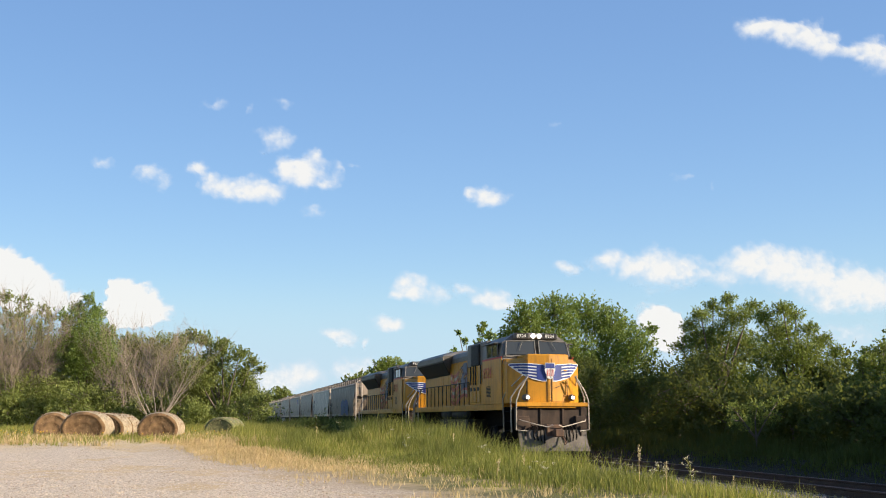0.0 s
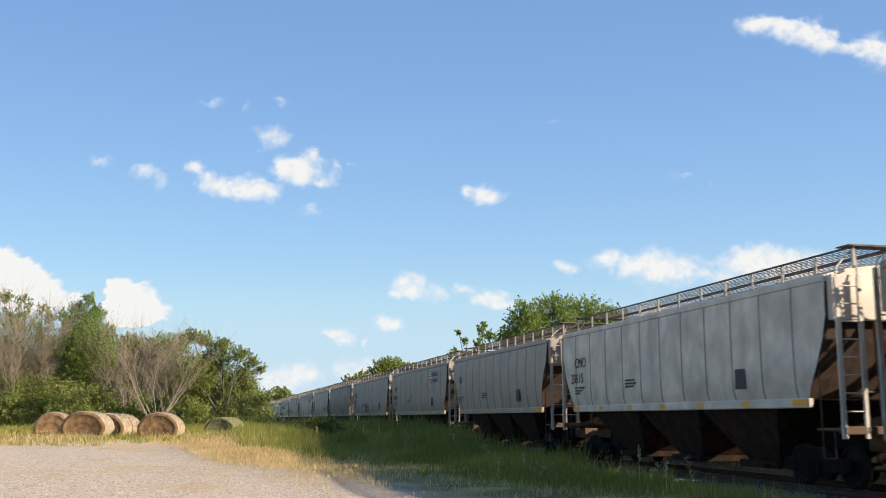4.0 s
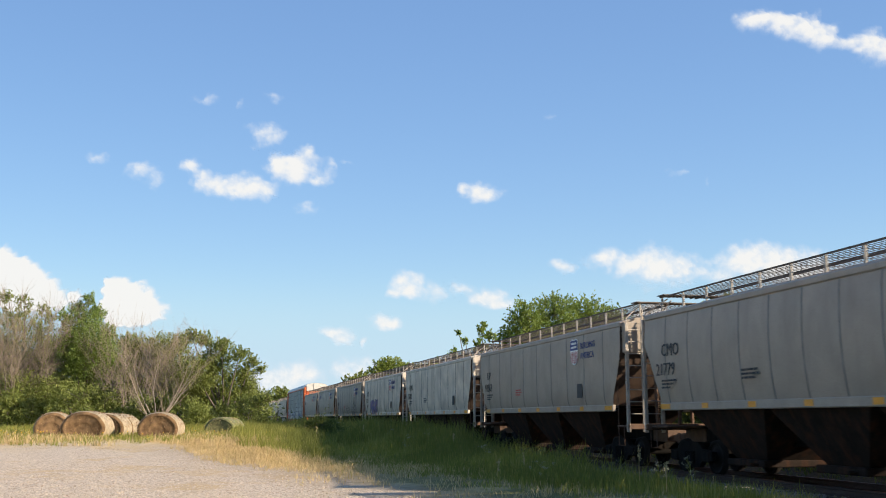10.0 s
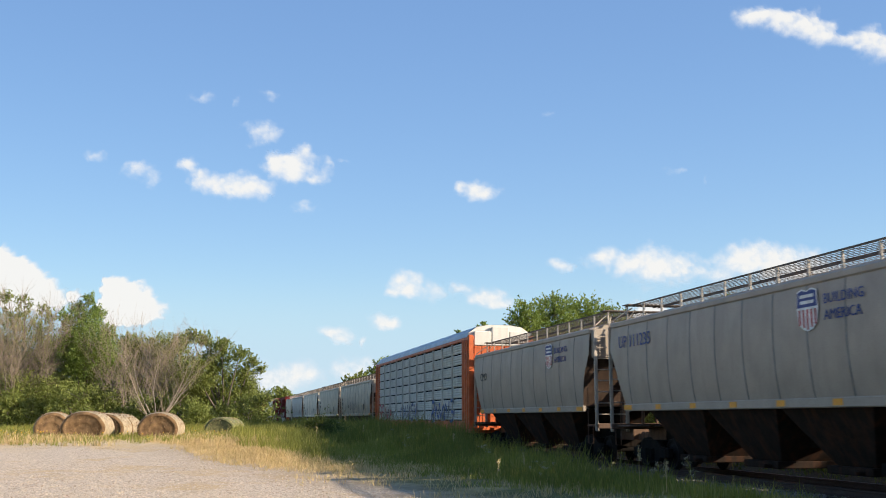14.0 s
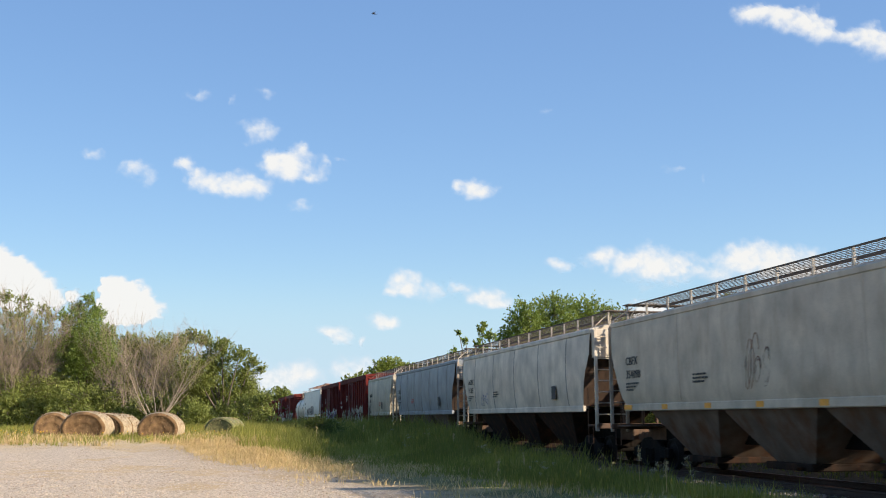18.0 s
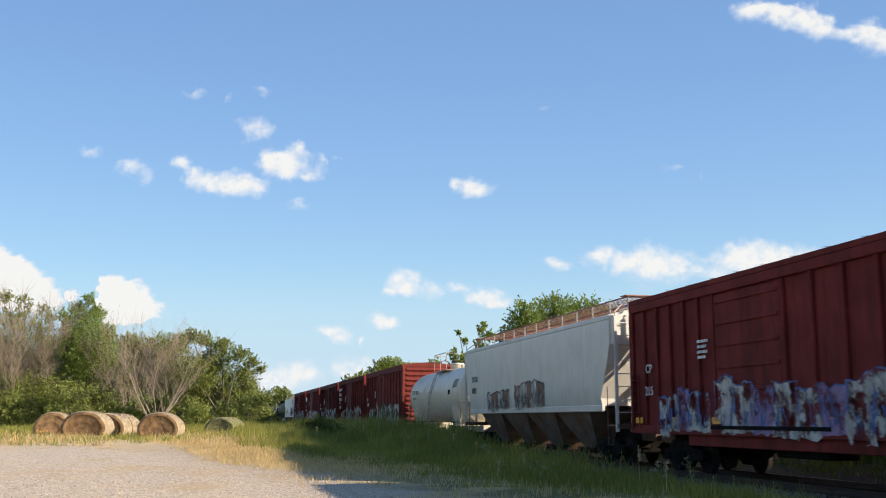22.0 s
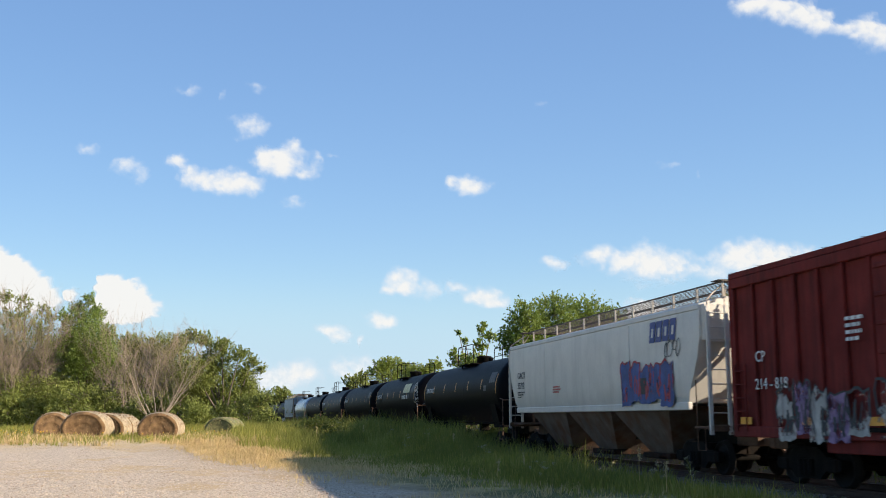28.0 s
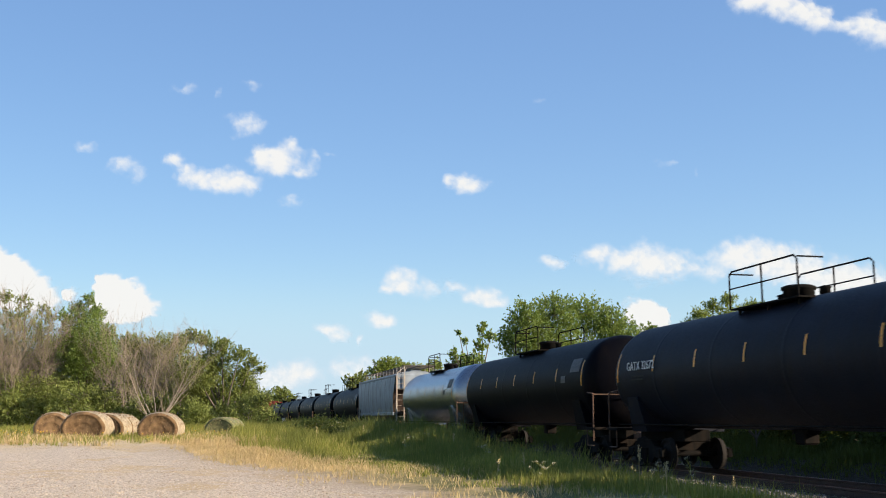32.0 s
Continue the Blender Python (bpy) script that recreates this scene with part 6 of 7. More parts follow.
def leaf_mesh(name, centres, radii, per, size, seed, mat, flat=0.75, up=0.45):
    """Leaves as small blades set along short twigs that spray out and up from clump centres."""
    rg = np.random.RandomState(seed)
    c0 = np.array(centres)
    twigs = max(3, per // 11)
    c = np.repeat(c0, per, 0)
    n = len(c)
    which = np.repeat(np.arange(len(c0)) * twigs, per) + rg.randint(0, twigs, n)
    d = rg.normal(0, 1, (len(c0) * twigs, 3)) + np.array([0, 0, up])
    d /= np.linalg.norm(d, axis=1)[:, None]
    long = np.repeat(np.array(radii), twigs) * rg.uniform(0.45, 1.5, len(d))
    start = rg.normal(0, 0.22, d.shape) * np.repeat(np.array(radii), twigs)[:, None]
    along = rg.uniform(0.1, 1.0, n) ** 0.8
    tw = d[which]
    p = c + start[which] + tw * (long[which] * along)[:, None] * np.array([1, 1, flat])
    p[:, 2] += 0.16 * long[which] * along * along
    p += rg.normal(0, size * 0.45, (n, 3))
    u = rg.normal(0, 0.75, (n, 3)) + tw
    u /= np.linalg.norm(u, axis=1)[:, None]
    w = np.cross(u, rg.normal(0, 1, (n, 3)))
    w /= np.linalg.norm(w, axis=1)[:, None]
    s = size * rg.uniform(0.6, 1.35, n)[:, None]
    v = np.stack([p, p + u * s * 0.5 + w * s * 0.30, p + u * s, p + u * s * 0.5 - w * s * 0.30], 1)
    k = 4 * np.arange(n)[:, None]
    me = bpy.data.meshes.new(name)
    me.from_pydata(v.reshape(-1, 3).tolist(), [], np.concatenate([k, k + 1, k + 2, k + 3], 1).tolist())
    me.materials.append(mat)
    return me


def build_tree(name, label, x, y, height, width, leaf, size, count, seed, bark=BARK, low=0.3, clump=0.8, levels=3, spread=0.9, bare=False, group="trees", skirt=0.0):
    """A tree: tapered trunk and limbs, and a crown of leaf clumps inside an uneven outline."""
    rg = np.random.RandomState(seed)
    t = thing(name, label, "tree", group, pose(x, y, ground_z(x, y) - 0.05))
    limbs, tips = grow(rg, (0, 0, 0), height, spread, levels, trunk=0.022 * height, fork=0.30)
    top = max(p.z for p, _ in tips)
    wid = max(max(abs(p.x), abs(p.y)) for p, _ in tips)
    kz, kx = height * 0.93 / top, width / 2 * 0.9 / wid
    sh = Shape()
    for pts, r0, r1 in limbs:
        sh.tube([(p.x * kx, p.y * kx, p.z * kz) for p in pts], max(r0, 0.012), 6 if r0 > 0.05 else 4, r2=max(r1, 0.008))
    part("trunk", sh, bark, t, "tapered trunk with limbs")
    cs = [(p.x * kx, p.y * kx, p.z * kz) for p, _ in tips if p.z * kz > height * low]
    if skirt:
        for _ in range(int(len(cs) * skirt)):
            a = rg.uniform(0, 6.28)
            r = width / 2 * rg.uniform(0.2, 0.95) ** 0.5
            cs.append((math.cos(a) * r, math.sin(a) * r, height * rg.uniform(0.04, 0.5)))
    rr = [clump * rg.uniform(0.6, 1.35) for _ in cs]
    if not bare:
        part("crown", leaf_mesh("crown", cs, rr, max(4, count // len(cs)), size, seed + 1, leaf), leaf, t, "uneven leafy crown")
    return t


def build_bare_tree(name, label, x, y, height, width, seed, mat=TWIG, wood=DEADWOOD, stems=5, twigs=900, lean=0.0):
    """A leafless tree: many thin rising stems that split into fine twigs."""
    rg = np.random.RandomState(seed)
    t = thing(name, label, "tree", "trees", pose(x, y, ground_z(x, y) - 0.05))
    wood_sh, tw = Shape(), Shape()
    ends = []
    for i in range(stems):
        a = rg.uniform(0, 6.28)
        p = Vector((0, 0, 0))
        d = Vector((math.cos(a) * 0.5 + lean, math.sin(a) * 0.5, 1)).normalized()
        pts = [p]
        for k in range(6):
            d = (d + Vector((rg.normal(0, 0.12), rg.normal(0, 0.12), 0.05)) + Vector((math.cos(a), math.sin(a), 0)) * 0.035).normalized()
            p = p + d * height * 0.12
            pts.append(p)
            for _ in range(2):
                b = rg.uniform(0, 6.28)
                e = (d + Vector((math.cos(b), math.sin(b), 0.2)) * 0.8).normalized()
                q = [p + e * height * 0.05 * j + Vector((0, 0, 0.012 * height * j * j * 0.3)) for j in range(5)]
                wood_sh.tube(q, 0.016 * (1 - k / 8), 4, r2=0.004)
                ends += [(v, e) for v in q[1:]]
        ends += [(v, d) for v in pts[3:]]
        wood_sh.tube(pts, 0.055 * height / 9, 6, r2=0.008)
    part("trunk", wood_sh, wood, t, "pale bare stems")
    for _ in range(twigs):
        v, e = ends[rg.randint(len(ends))]
        d = (e + Vector((rg.normal(0, 0.5), rg.normal(0, 0.5), rg.normal(0.35, 0.3)))).normalized()
        s = d.orthogonal().normalized() * 0.008
        ln = height * rg.uniform(0.08, 0.22)
        m = v + d * ln * 0.5 + Vector((rg.normal(0, 0.05), rg.normal(0, 0.05), 0))
        e2 = v + d * ln + Vector((0, 0, 0.06 * ln))
        tw.add([v - s, v + s, m + s * 0.8, m - s * 0.8, e2], [(0, 1, 2, 3), (3, 2, 4)])
    tagged(part("fine_branching", tw, mat, t, "fine bare twigs"), kind="stuff")
    return t


def seen_at(px, depth_y):
    """Plan place on a sight line: px runs along the picture, depth_y along the track."""
    k = (px - 365.0) / 1810.0
    return depth_y * k * 1.013 / (1 - 0.2252 * k), depth_y


CAM_R = STAND.to_3x3()


def at_sight(px, py, depth_y):
    """The place on a sight line where it crosses that depth along the track."""
    d = CAM_R @ Vector(((px - 784) / 1810, (441 - py) / 1810, -1))
    return Vector((0, 0, EYE_Z)) + d * (depth_y / d.y)


LEAVES = 16     # leaves on a twig


def spray_mesh(name, starts, ways, longs, per, size, seed, mat):
    """Leaves set along single twigs, given by their starts, directions and lengths."""
    rg = np.random.RandomState(seed)
    k = np.repeat(np.arange(len(starts)), per)
    n = len(k)
    tw = np.array(ways)[k]
    f = rg.uniform(0.0, 1.0, n)
    ln = np.array(longs)[k]
    p = np.array(starts)[k] + tw * (ln * f)[:, None]
    p[:, 2] -= 0.12 * ln * f * f
    p += rg.normal(0, 1, (n, 3)) * (ln * 0.13 * (1.15 - f))[:, None]
    u = rg.normal(0, 0.7, (n, 3)) + tw
    u /= np.linalg.norm(u, axis=1)[:, None]
    w = np.cross(u, rg.normal(0, 1, (n, 3)))
    w /= np.linalg.norm(w, axis=1)[:, None]
    s = size * rg.uniform(0.6, 1.35, n)[:, None]
    v = np.stack([p, p + u * s * 0.5 + w * s * 0.30, p + u * s, p + u * s * 0.5 - w * s * 0.30], 1)
    q = 4 * np.arange(n)[:, None]
    me = bpy.data.meshes.new(name)
    me.from_pydata(v.reshape(-1, 3).tolist(), [], np.concatenate([q, q + 1, q + 2, q + 3], 1).tolist())
    me.materials.append(mat)
    return me


def build_broad_tree(label, lobes, depth_y, leaf, size, cover, seed, group, foot=None, wood=BARK, clumps=14, deep=0.6):
    """A tree grown out to given masses of its crown; lobes are (across, down, half width, half height) on its sight lines."""
    rg = np.random.RandomState(seed)
    k = depth_y / 1810 * 1.03
    foot = foot or sum(a for a, b, c, d in lobes) / len(lobes)
    base = at_sight(foot, 741, depth_y)
    base.z = ground_z(base.x, base.y) - 0.05
    t = thing("deciduous_tree", label, "tree", group, Matrix.Translation(base))
    sh = Shape()
    starts, ways, longs = [], [], []
    half = max(c for a, b, c, d in lobes) * k
    low = min((at_sight(a, b, depth_y).z - d * k) for a, b, c, d in lobes) - base.z
    crotch = Vector((0, 0, max(0.5, low * 0.6)))
    trunk_r = 0.022 * max(at_sight(a, b, depth_y).z for a, b, c, d in lobes)
    sh.tube([(0, 0, 0), crotch * 0.5 + Vector((rg.normal(0, 0.05), rg.normal(0, 0.05), 0)), crotch], trunk_r, 8, r2=trunk_r * 0.8)
    for a, b, c, d in lobes:
        m = at_sight(a, b, depth_y + rg.uniform(-deep, deep) * half) - base
        rx, rz = c * k, d * k
        mid = crotch.lerp(m, 0.5) + Vector((rg.normal(0, 0.12), rg.normal(0, 0.12), 0.1)) * rx
        sh.tube([crotch, mid, m], trunk_r * 0.55, 6, r2=0.02)
        for _ in range(clumps):
            v = Vector((rg.normal(), rg.normal(), rg.normal())).normalized() * rg.uniform(0.3, 0.9)
            q = m + Vector((v.x * rx, v.y * rx, v.z * rz))
            sh.tube([m.lerp(q, 0.1), m.lerp(q, 0.6) + Vector((0, 0, 0.05 * rz)), q], max(0.012, trunk_r * 0.16), 4, r2=0.008)
        area = math.pi * rx * rz
        for _ in range(max(6, int(cover * area * 2.4 / (size * size * 0.3) / LEAVES))):
            v = Vector((rg.normal(), rg.normal(), rg.normal())).normalized() * rg.uniform(0.0, 1.0) ** 0.42
            q = m + Vector((v.x * rx, v.y * rx, v.z * rz))
            d = ((q - crotch).normalized() * 0.75 + v * 0.45 + Vector((rg.normal(0, 0.42), rg.normal(0, 0.42), rg.normal(0.18, 0.35)))).normalized()
            ln = (0.35 + 0.5 * (rx * rz) ** 0.5) * rg.uniform(0.5, 1.15)
            starts.append((q - d * ln * 0.6)[:])
            ways.append(d[:])
            longs.append(ln)
    part("trunk", sh, wood, t, "tapered trunk with limbs")
    part("crown", spray_mesh("crown", starts, ways, longs, LEAVES, size, seed + 1, leaf), leaf, t, "uneven leafy crown with gaps")
    return t


# far side of the track
BEYOND = "trees beyond the track"
build_broad_tree("broad leafy green tree on the far side of the track", [(932, 572, 38, 42), (985, 558, 42, 42), (1040, 558, 46, 40), (1085, 582, 40, 42), (1125, 618, 38, 42), (902, 602, 22, 32), (950, 620, 50, 50), (1010, 630, 60, 55), (1080, 650, 60, 50), (1150, 584, 13, 11), (1000, 700, 80, 50), (1090, 715, 70, 50)], 68, LEAF_A, 0.17, 1.9, 1, BEYOND)
build_broad_tree("tall feathery tree with sunlit top beyond the track", [(1290, 528, 15, 13), (1262, 541, 19, 13), (1240, 556, 22, 13), (1330, 541, 18, 12), (1222, 575, 18, 12), (1300, 560, 34, 22), (1204, 612, 20, 9), (1228, 600, 26, 18), (1262, 590, 36, 24), (1250, 630, 42, 30), (1310, 610, 44, 34), (1290, 660, 50, 34), (1230, 660, 36, 26)], 47, LEAF_E, 0.085, 1.9, 2, BEYOND, clumps=11)
build_broad_tree("broad feathery tree with sunlit side beyond the track", [(1385, 545, 22, 13), (1408, 556, 18, 13), (1352, 558, 26, 16), (1432, 582, 20, 14), (1455, 602, 22, 15), (1480, 622, 18, 14), (1496, 642, 14, 13), (1380, 585, 40, 26), (1420, 622, 42, 30), (1360, 625, 44, 34), (1462, 660, 34, 32), (1405, 672, 46, 32), (1440, 705, 44, 26), (1350, 680, 40, 30)], 44, LEAF_E, 0.085, 1.9, 3, BEYOND, clumps=11)
build_broad_tree("feathery tree at the edge of the thicket", [(1540, 624, 20, 13), (1565, 615, 22, 14), (1522, 642, 18, 14), (1550, 650, 34, 28), (1590, 640, 40, 36), (1530, 690, 40, 34), (1580, 700, 50, 50)], 38, LEAF_E, 0.095, 1.6, 4, BEYOND, clumps=11)
build_broad_tree("small sunlit shrub before the dark undergrowth", [(1296, 722, 22, 9), (1340, 718, 30, 11), (1378, 708, 18, 9), (1310, 745, 34, 12), (1360, 738, 24, 12)], 33, LEAF_E, 0.08, 0.9, 5, BEYOND, clumps=10)
build_broad_tree("thin-crowned tree showing over the train", [(854, 582, 9, 16), (868, 596, 12, 12), (848, 610, 14, 12), (838, 640, 26, 18)], 95, LEAF_A, 0.24, 1.8, 6, BEYOND)
build_broad_tree("leaning sparse young tree", [(812, 588, 4, 8), (824, 604, 9, 8), (803, 622, 9, 9), (812, 640, 24, 16)], 104, LEAF_A, 0.24, 1.6, 7, BEYOND, foot=835)
build_broad_tree("leafy green tree farther along the track", [(690, 645, 26, 13), (672, 655, 20, 16), (720, 656, 22, 14), (700, 672, 40, 20)], 140, LEAF_E, 0.24, 2.2, 8, BEYOND)
build_broad_tree("leafy green tree farther along the track", [(770, 648, 16, 12), (748, 658, 26, 14), (740, 675, 34, 18)], 118, LEAF_E, 0.22, 2.2, 9, BEYOND)
build_broad_tree("green tree far along the track", [(625, 674, 18, 12), (645, 666, 14, 10), (640, 690, 28, 16)], 175, LEAF_B, 0.34, 2.2, 10, BEYOND)
build_broad_tree("distant green tree at the end of the view", [(497, 698, 20, 14), (480, 710, 20, 13), (512, 710, 14, 13), (495, 720, 26, 14)], 330, LEAF_B, 0.6, 2.2, 11, BEYOND)
build_broad_tree("distant green tree at the end of the view", [(452, 706, 15, 14), (466, 714, 18, 14), (445, 722, 18, 14)], 345, LEAF_B, 0.6, 2.2, 12, BEYOND)
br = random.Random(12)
# these shrubs get the dark of shaded undergrowth from their leaf colour
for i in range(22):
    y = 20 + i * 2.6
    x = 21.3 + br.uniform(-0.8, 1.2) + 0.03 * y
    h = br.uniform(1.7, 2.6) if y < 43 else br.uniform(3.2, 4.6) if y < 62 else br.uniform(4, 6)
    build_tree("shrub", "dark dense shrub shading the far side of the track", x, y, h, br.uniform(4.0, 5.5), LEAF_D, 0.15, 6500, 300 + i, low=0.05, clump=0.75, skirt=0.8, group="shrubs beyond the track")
# the nearer shrubs of this row are out of view, added to block sun
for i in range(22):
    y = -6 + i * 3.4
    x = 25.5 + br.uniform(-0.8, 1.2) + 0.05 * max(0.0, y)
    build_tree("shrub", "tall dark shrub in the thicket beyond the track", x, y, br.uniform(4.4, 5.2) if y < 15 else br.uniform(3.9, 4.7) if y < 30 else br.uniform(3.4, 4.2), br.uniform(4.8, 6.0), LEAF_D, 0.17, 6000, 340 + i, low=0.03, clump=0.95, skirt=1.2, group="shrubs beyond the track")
for i in range(16):
    y = 78 + i * 9
    x = 25 + 0.02 * y + br.uniform(-1, 1)
    build_tree("shrub", "green roadside shrub beyond the track", x, y, br.uniform(4.0, 5.6), br.uniform(6, 9), LEAF_B, 0.32, 2200, 400 + i, low=0.05, clump=1.1, skirt=0.8, group="shrubs beyond the track")

# unseen trees beside the view, added to cast shade on the thicket
for i in range(8):
    build_tree("deciduous_tree", "unseen tree added to shade the thicket beyond the track", 34.5 + br.uniform(-1, 1.5), -8 + i * 3.9, br.uniform(7.2, 8.2), br.uniform(6, 7.5), LEAF_A, 0.45, 3600, 600 + i, low=0.1, clump=1.5, skirt=0.6, group=BEYOND)

# field edge behind the hay bales
FIELD = "trees at the field edge"
build_broad_tree("tall leafy green tree behind the hay bales", [(158, 528, 9, 12), (138, 546, 15, 13), (172, 552, 15, 14), (114, 560, 11, 13), (150, 568, 27, 20), (190, 592, 15, 18), (122, 602, 25, 24), (166, 612, 32, 26), (150, 620, 50, 46), (186, 645, 36, 42), (122, 640, 34, 44), (160, 692, 58, 38)], 88, LEAF_A, 0.15, 1.75, 21, FIELD, clumps=10)
build_broad_tree("olive-leaved tree behind bare branches", [(240, 622, 36, 30), (290, 618, 36, 28), (322, 608, 22, 18), (262, 655, 56, 40), (312, 662, 40, 36), (230, 695, 46, 34), (290, 700, 56, 32), (225, 610, 20, 20)], 96, LEAF_B, 0.15, 1.6, 22, FIELD, clumps=10)
build_broad_tree("rounded olive-green tree at the field edge", [(338, 592, 13, 10), (362, 600, 18, 13), (392, 612, 22, 14), (424, 628, 20, 13), (446, 640, 15, 11), (461, 652, 9, 9), (378, 642, 36, 26), (428, 664, 30, 22), (348, 660, 34, 32), (394, 690, 44, 28), (440, 690, 16, 22), (338, 700, 38, 28), (402, 718, 48, 20)], 88, LEAF_B, 0.15, 1.8, 23, FIELD, clumps=10)
build_broad_tree("thin-leaved tree among bare branches", [(14, 524, 14, 12), (44, 534, 14, 11), (76, 548, 11, 11), (92, 560, 9, 13), (30, 565, 34, 22), (70, 590, 26, 24), (10, 605, 36, 30), (50, 640, 50, 36), (0, 655, 36, 38), (90, 630, 26, 34)], 95, LEAF_B, 0.15, 1.1, 24, FIELD, clumps=9)
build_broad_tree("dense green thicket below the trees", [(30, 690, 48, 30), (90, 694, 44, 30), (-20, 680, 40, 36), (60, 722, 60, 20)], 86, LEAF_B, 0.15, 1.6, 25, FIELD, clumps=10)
for px, yy, h, w, seed, tw in ((8, 84, 11.2, 5, 41, 2600), (36, 85, 11.0, 5, 49, 2400), (66, 86, 10.4, 5, 42, 2600), (-30, 86, 11.4, 5, 43, 1500), (226, 86, 9.4, 5, 44, 2200), (322, 89, 8.7, 4, 45, 1500), (92, 90, 9.8, 4, 47, 1800), (255, 88, 9.3, 5, 50, 2000)):
    x, y = seen_at(px, yy)
    build_bare_tree("bare_tree", "leafless brown tree at the field edge", x, y, h, w, seed, stems=6, twigs=int(tw * 0.55), wood=GREY_WOOD)
x, y = seen_at(283, 80)
build_bare_tree("dead_tree", "pale dead tree with forked trunk behind the bales", x, y, 8.6, 6, 48, stems=6, twigs=420)
for i in range(14):
    x, y = seen_at(-40 + i * 37 + br.uniform(-9, 9), 80 + br.uniform(0, 7))
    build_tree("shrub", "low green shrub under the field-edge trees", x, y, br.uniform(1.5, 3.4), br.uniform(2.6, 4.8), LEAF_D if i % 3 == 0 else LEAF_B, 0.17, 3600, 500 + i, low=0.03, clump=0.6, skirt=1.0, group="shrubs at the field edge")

# backing shrubs whose dark leaf colour stands for shade deep in the wood
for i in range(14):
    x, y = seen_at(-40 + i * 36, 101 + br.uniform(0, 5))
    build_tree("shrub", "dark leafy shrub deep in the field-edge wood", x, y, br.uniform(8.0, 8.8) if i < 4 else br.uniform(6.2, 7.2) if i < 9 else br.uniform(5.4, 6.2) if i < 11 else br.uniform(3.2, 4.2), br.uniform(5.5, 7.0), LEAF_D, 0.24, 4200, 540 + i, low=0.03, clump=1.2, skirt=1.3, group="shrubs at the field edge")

x, y = seen_at(548, 46)
build_tree("shrub", "low dark shrub standing in the tall grass", x, y, 1.0, 2.6, LEAF_D, 0.09, 5000, 580, low=0.03, clump=0.35, skirt=1.5, group="shrubs at the field edge")

# ---- hay bales ----
HAY = surface("weathered_brown_hay", (0.225, 0.135, 0.064), 0.95, var=0.45, scale=5, fine=26, dirt=(0.16, 0.09, 0.045), dirt_amount=0.5, streak=(1.3, 1.3, 1.3), bumps=1.0)
HAY_END = surface("pale_hay_end", (0.33, 0.265, 0.175), 0.95, var=0.3, scale=7, fine=40, bumps=1.0)
HAY_GREEN = surface("grass_covered_hay", (0.17, 0.17, 0.075), 0.95, var=0.4, scale=6, fine=30, bumps=1.0)


def build_bale(label, px, yy, wide, high, length, turn, end_mat, side_mat, seed, sink=0.25):
    """A round bale, sagged into a dome: a weathered end and a paler rolled side."""
    rg = np.random.RandomState(seed)
    x, y = seen_at(px, yy)
    t = thing("hay_bale", label, "hay bale", "round hay bales", pose(x, y, ground_z(x, y) - sink, 0, 0, turn))
    n = 40
    hz = high + sink
    mid = hz * 0.44

    def ring_at(a, k):
        ring = []
        for j in range(n):
            th = 2 * math.pi * j / n
            w = k * (1 + 0.03 * noise.noise((math.cos(th) * 2, math.sin(th) * 2, a * 2 + seed)))
            c, s = math.cos(th), math.sin(th)
            up = (hz - mid) * s if s > 0 else mid * s * 1.05
            ring.append((a, c * wide / 2 * w * (1.0 if s > 0 else 1.0 + 0.05 * s), max(0.0, mid + up * w)))
        return ring

    h = length / 2
    rings = [ring_at(a, k) for a, k in ((-h, 0.95), (-h + 0.07, 1.0), (-h * 0.5, 1.012), (-h * 0.45, 0.995), (0, 1.01), (h * 0.45, 0.995), (h * 0.5, 1.012), (h - 0.07, 1.0), (h, 0.95))]
    part("rolled_side", Shape().loft(rings, caps=False), side_mat, t, "paler rolled side")
    for s in (-1, 1):
        ring = rings[0] if s < 0 else rings[-1]
        inner = []
        for f, d in ((1.0, 0.0), (0.9, 0.05), (0.82, 0.05), (0.80, 0.02), (0.66, 0.06), (0.6, 0.03), (0.46, 0.07), (0.4, 0.035), (0.22, 0.06), (0.02, 0.03)):
            inner.append([(q[0] + s * (d + 0.05 * noise.noise((q[1] * 2.2 * f, q[2] * 2.2 * f, seed + s))), q[1] * f, mid + (q[2] - mid) * f) for q in ring])
        part("coiled_end", Shape().loft(inner, caps=False), end_mat, t, "weathered brown coiled end")
    tufts = Shape()
    for _ in range(900):
        if rg.rand() < 0.6:
            r, th = rg.uniform(0.1, 1.0) ** 0.6, rg.uniform(0, 2 * math.pi)
            s = -1 if rg.rand() < 0.7 else 1
            p = Vector((s * (h + 0.03), math.cos(th) * wide / 2 * r, max(0.05, mid + math.sin(th) * (hz - mid) * r)))
            d = Vector((s, rg.normal(0, 0.7), rg.normal(-0.5, 0.6))).normalized()
        else:
            th, q = rg.uniform(0.1, math.pi - 0.1), rg.uniform(-h, h)
            p = Vector((q, math.cos(th) * wide / 2, mid + math.sin(th) * (hz - mid)))
            d = Vector((rg.normal(0, 0.6), math.cos(th), math.sin(th) * 0.6)).normalized()
        w = d.orthogonal().normalized() * 0.012
        e = p + d * rg.uniform(0.02, 0.08)
        tufts.add([p - w, p + w, e], [(0, 1, 2)])
    tagged(part("loose_straw", tufts, BALE_STRAW if end_mat is HAY else STRAW, t), kind="stuff")
    return t


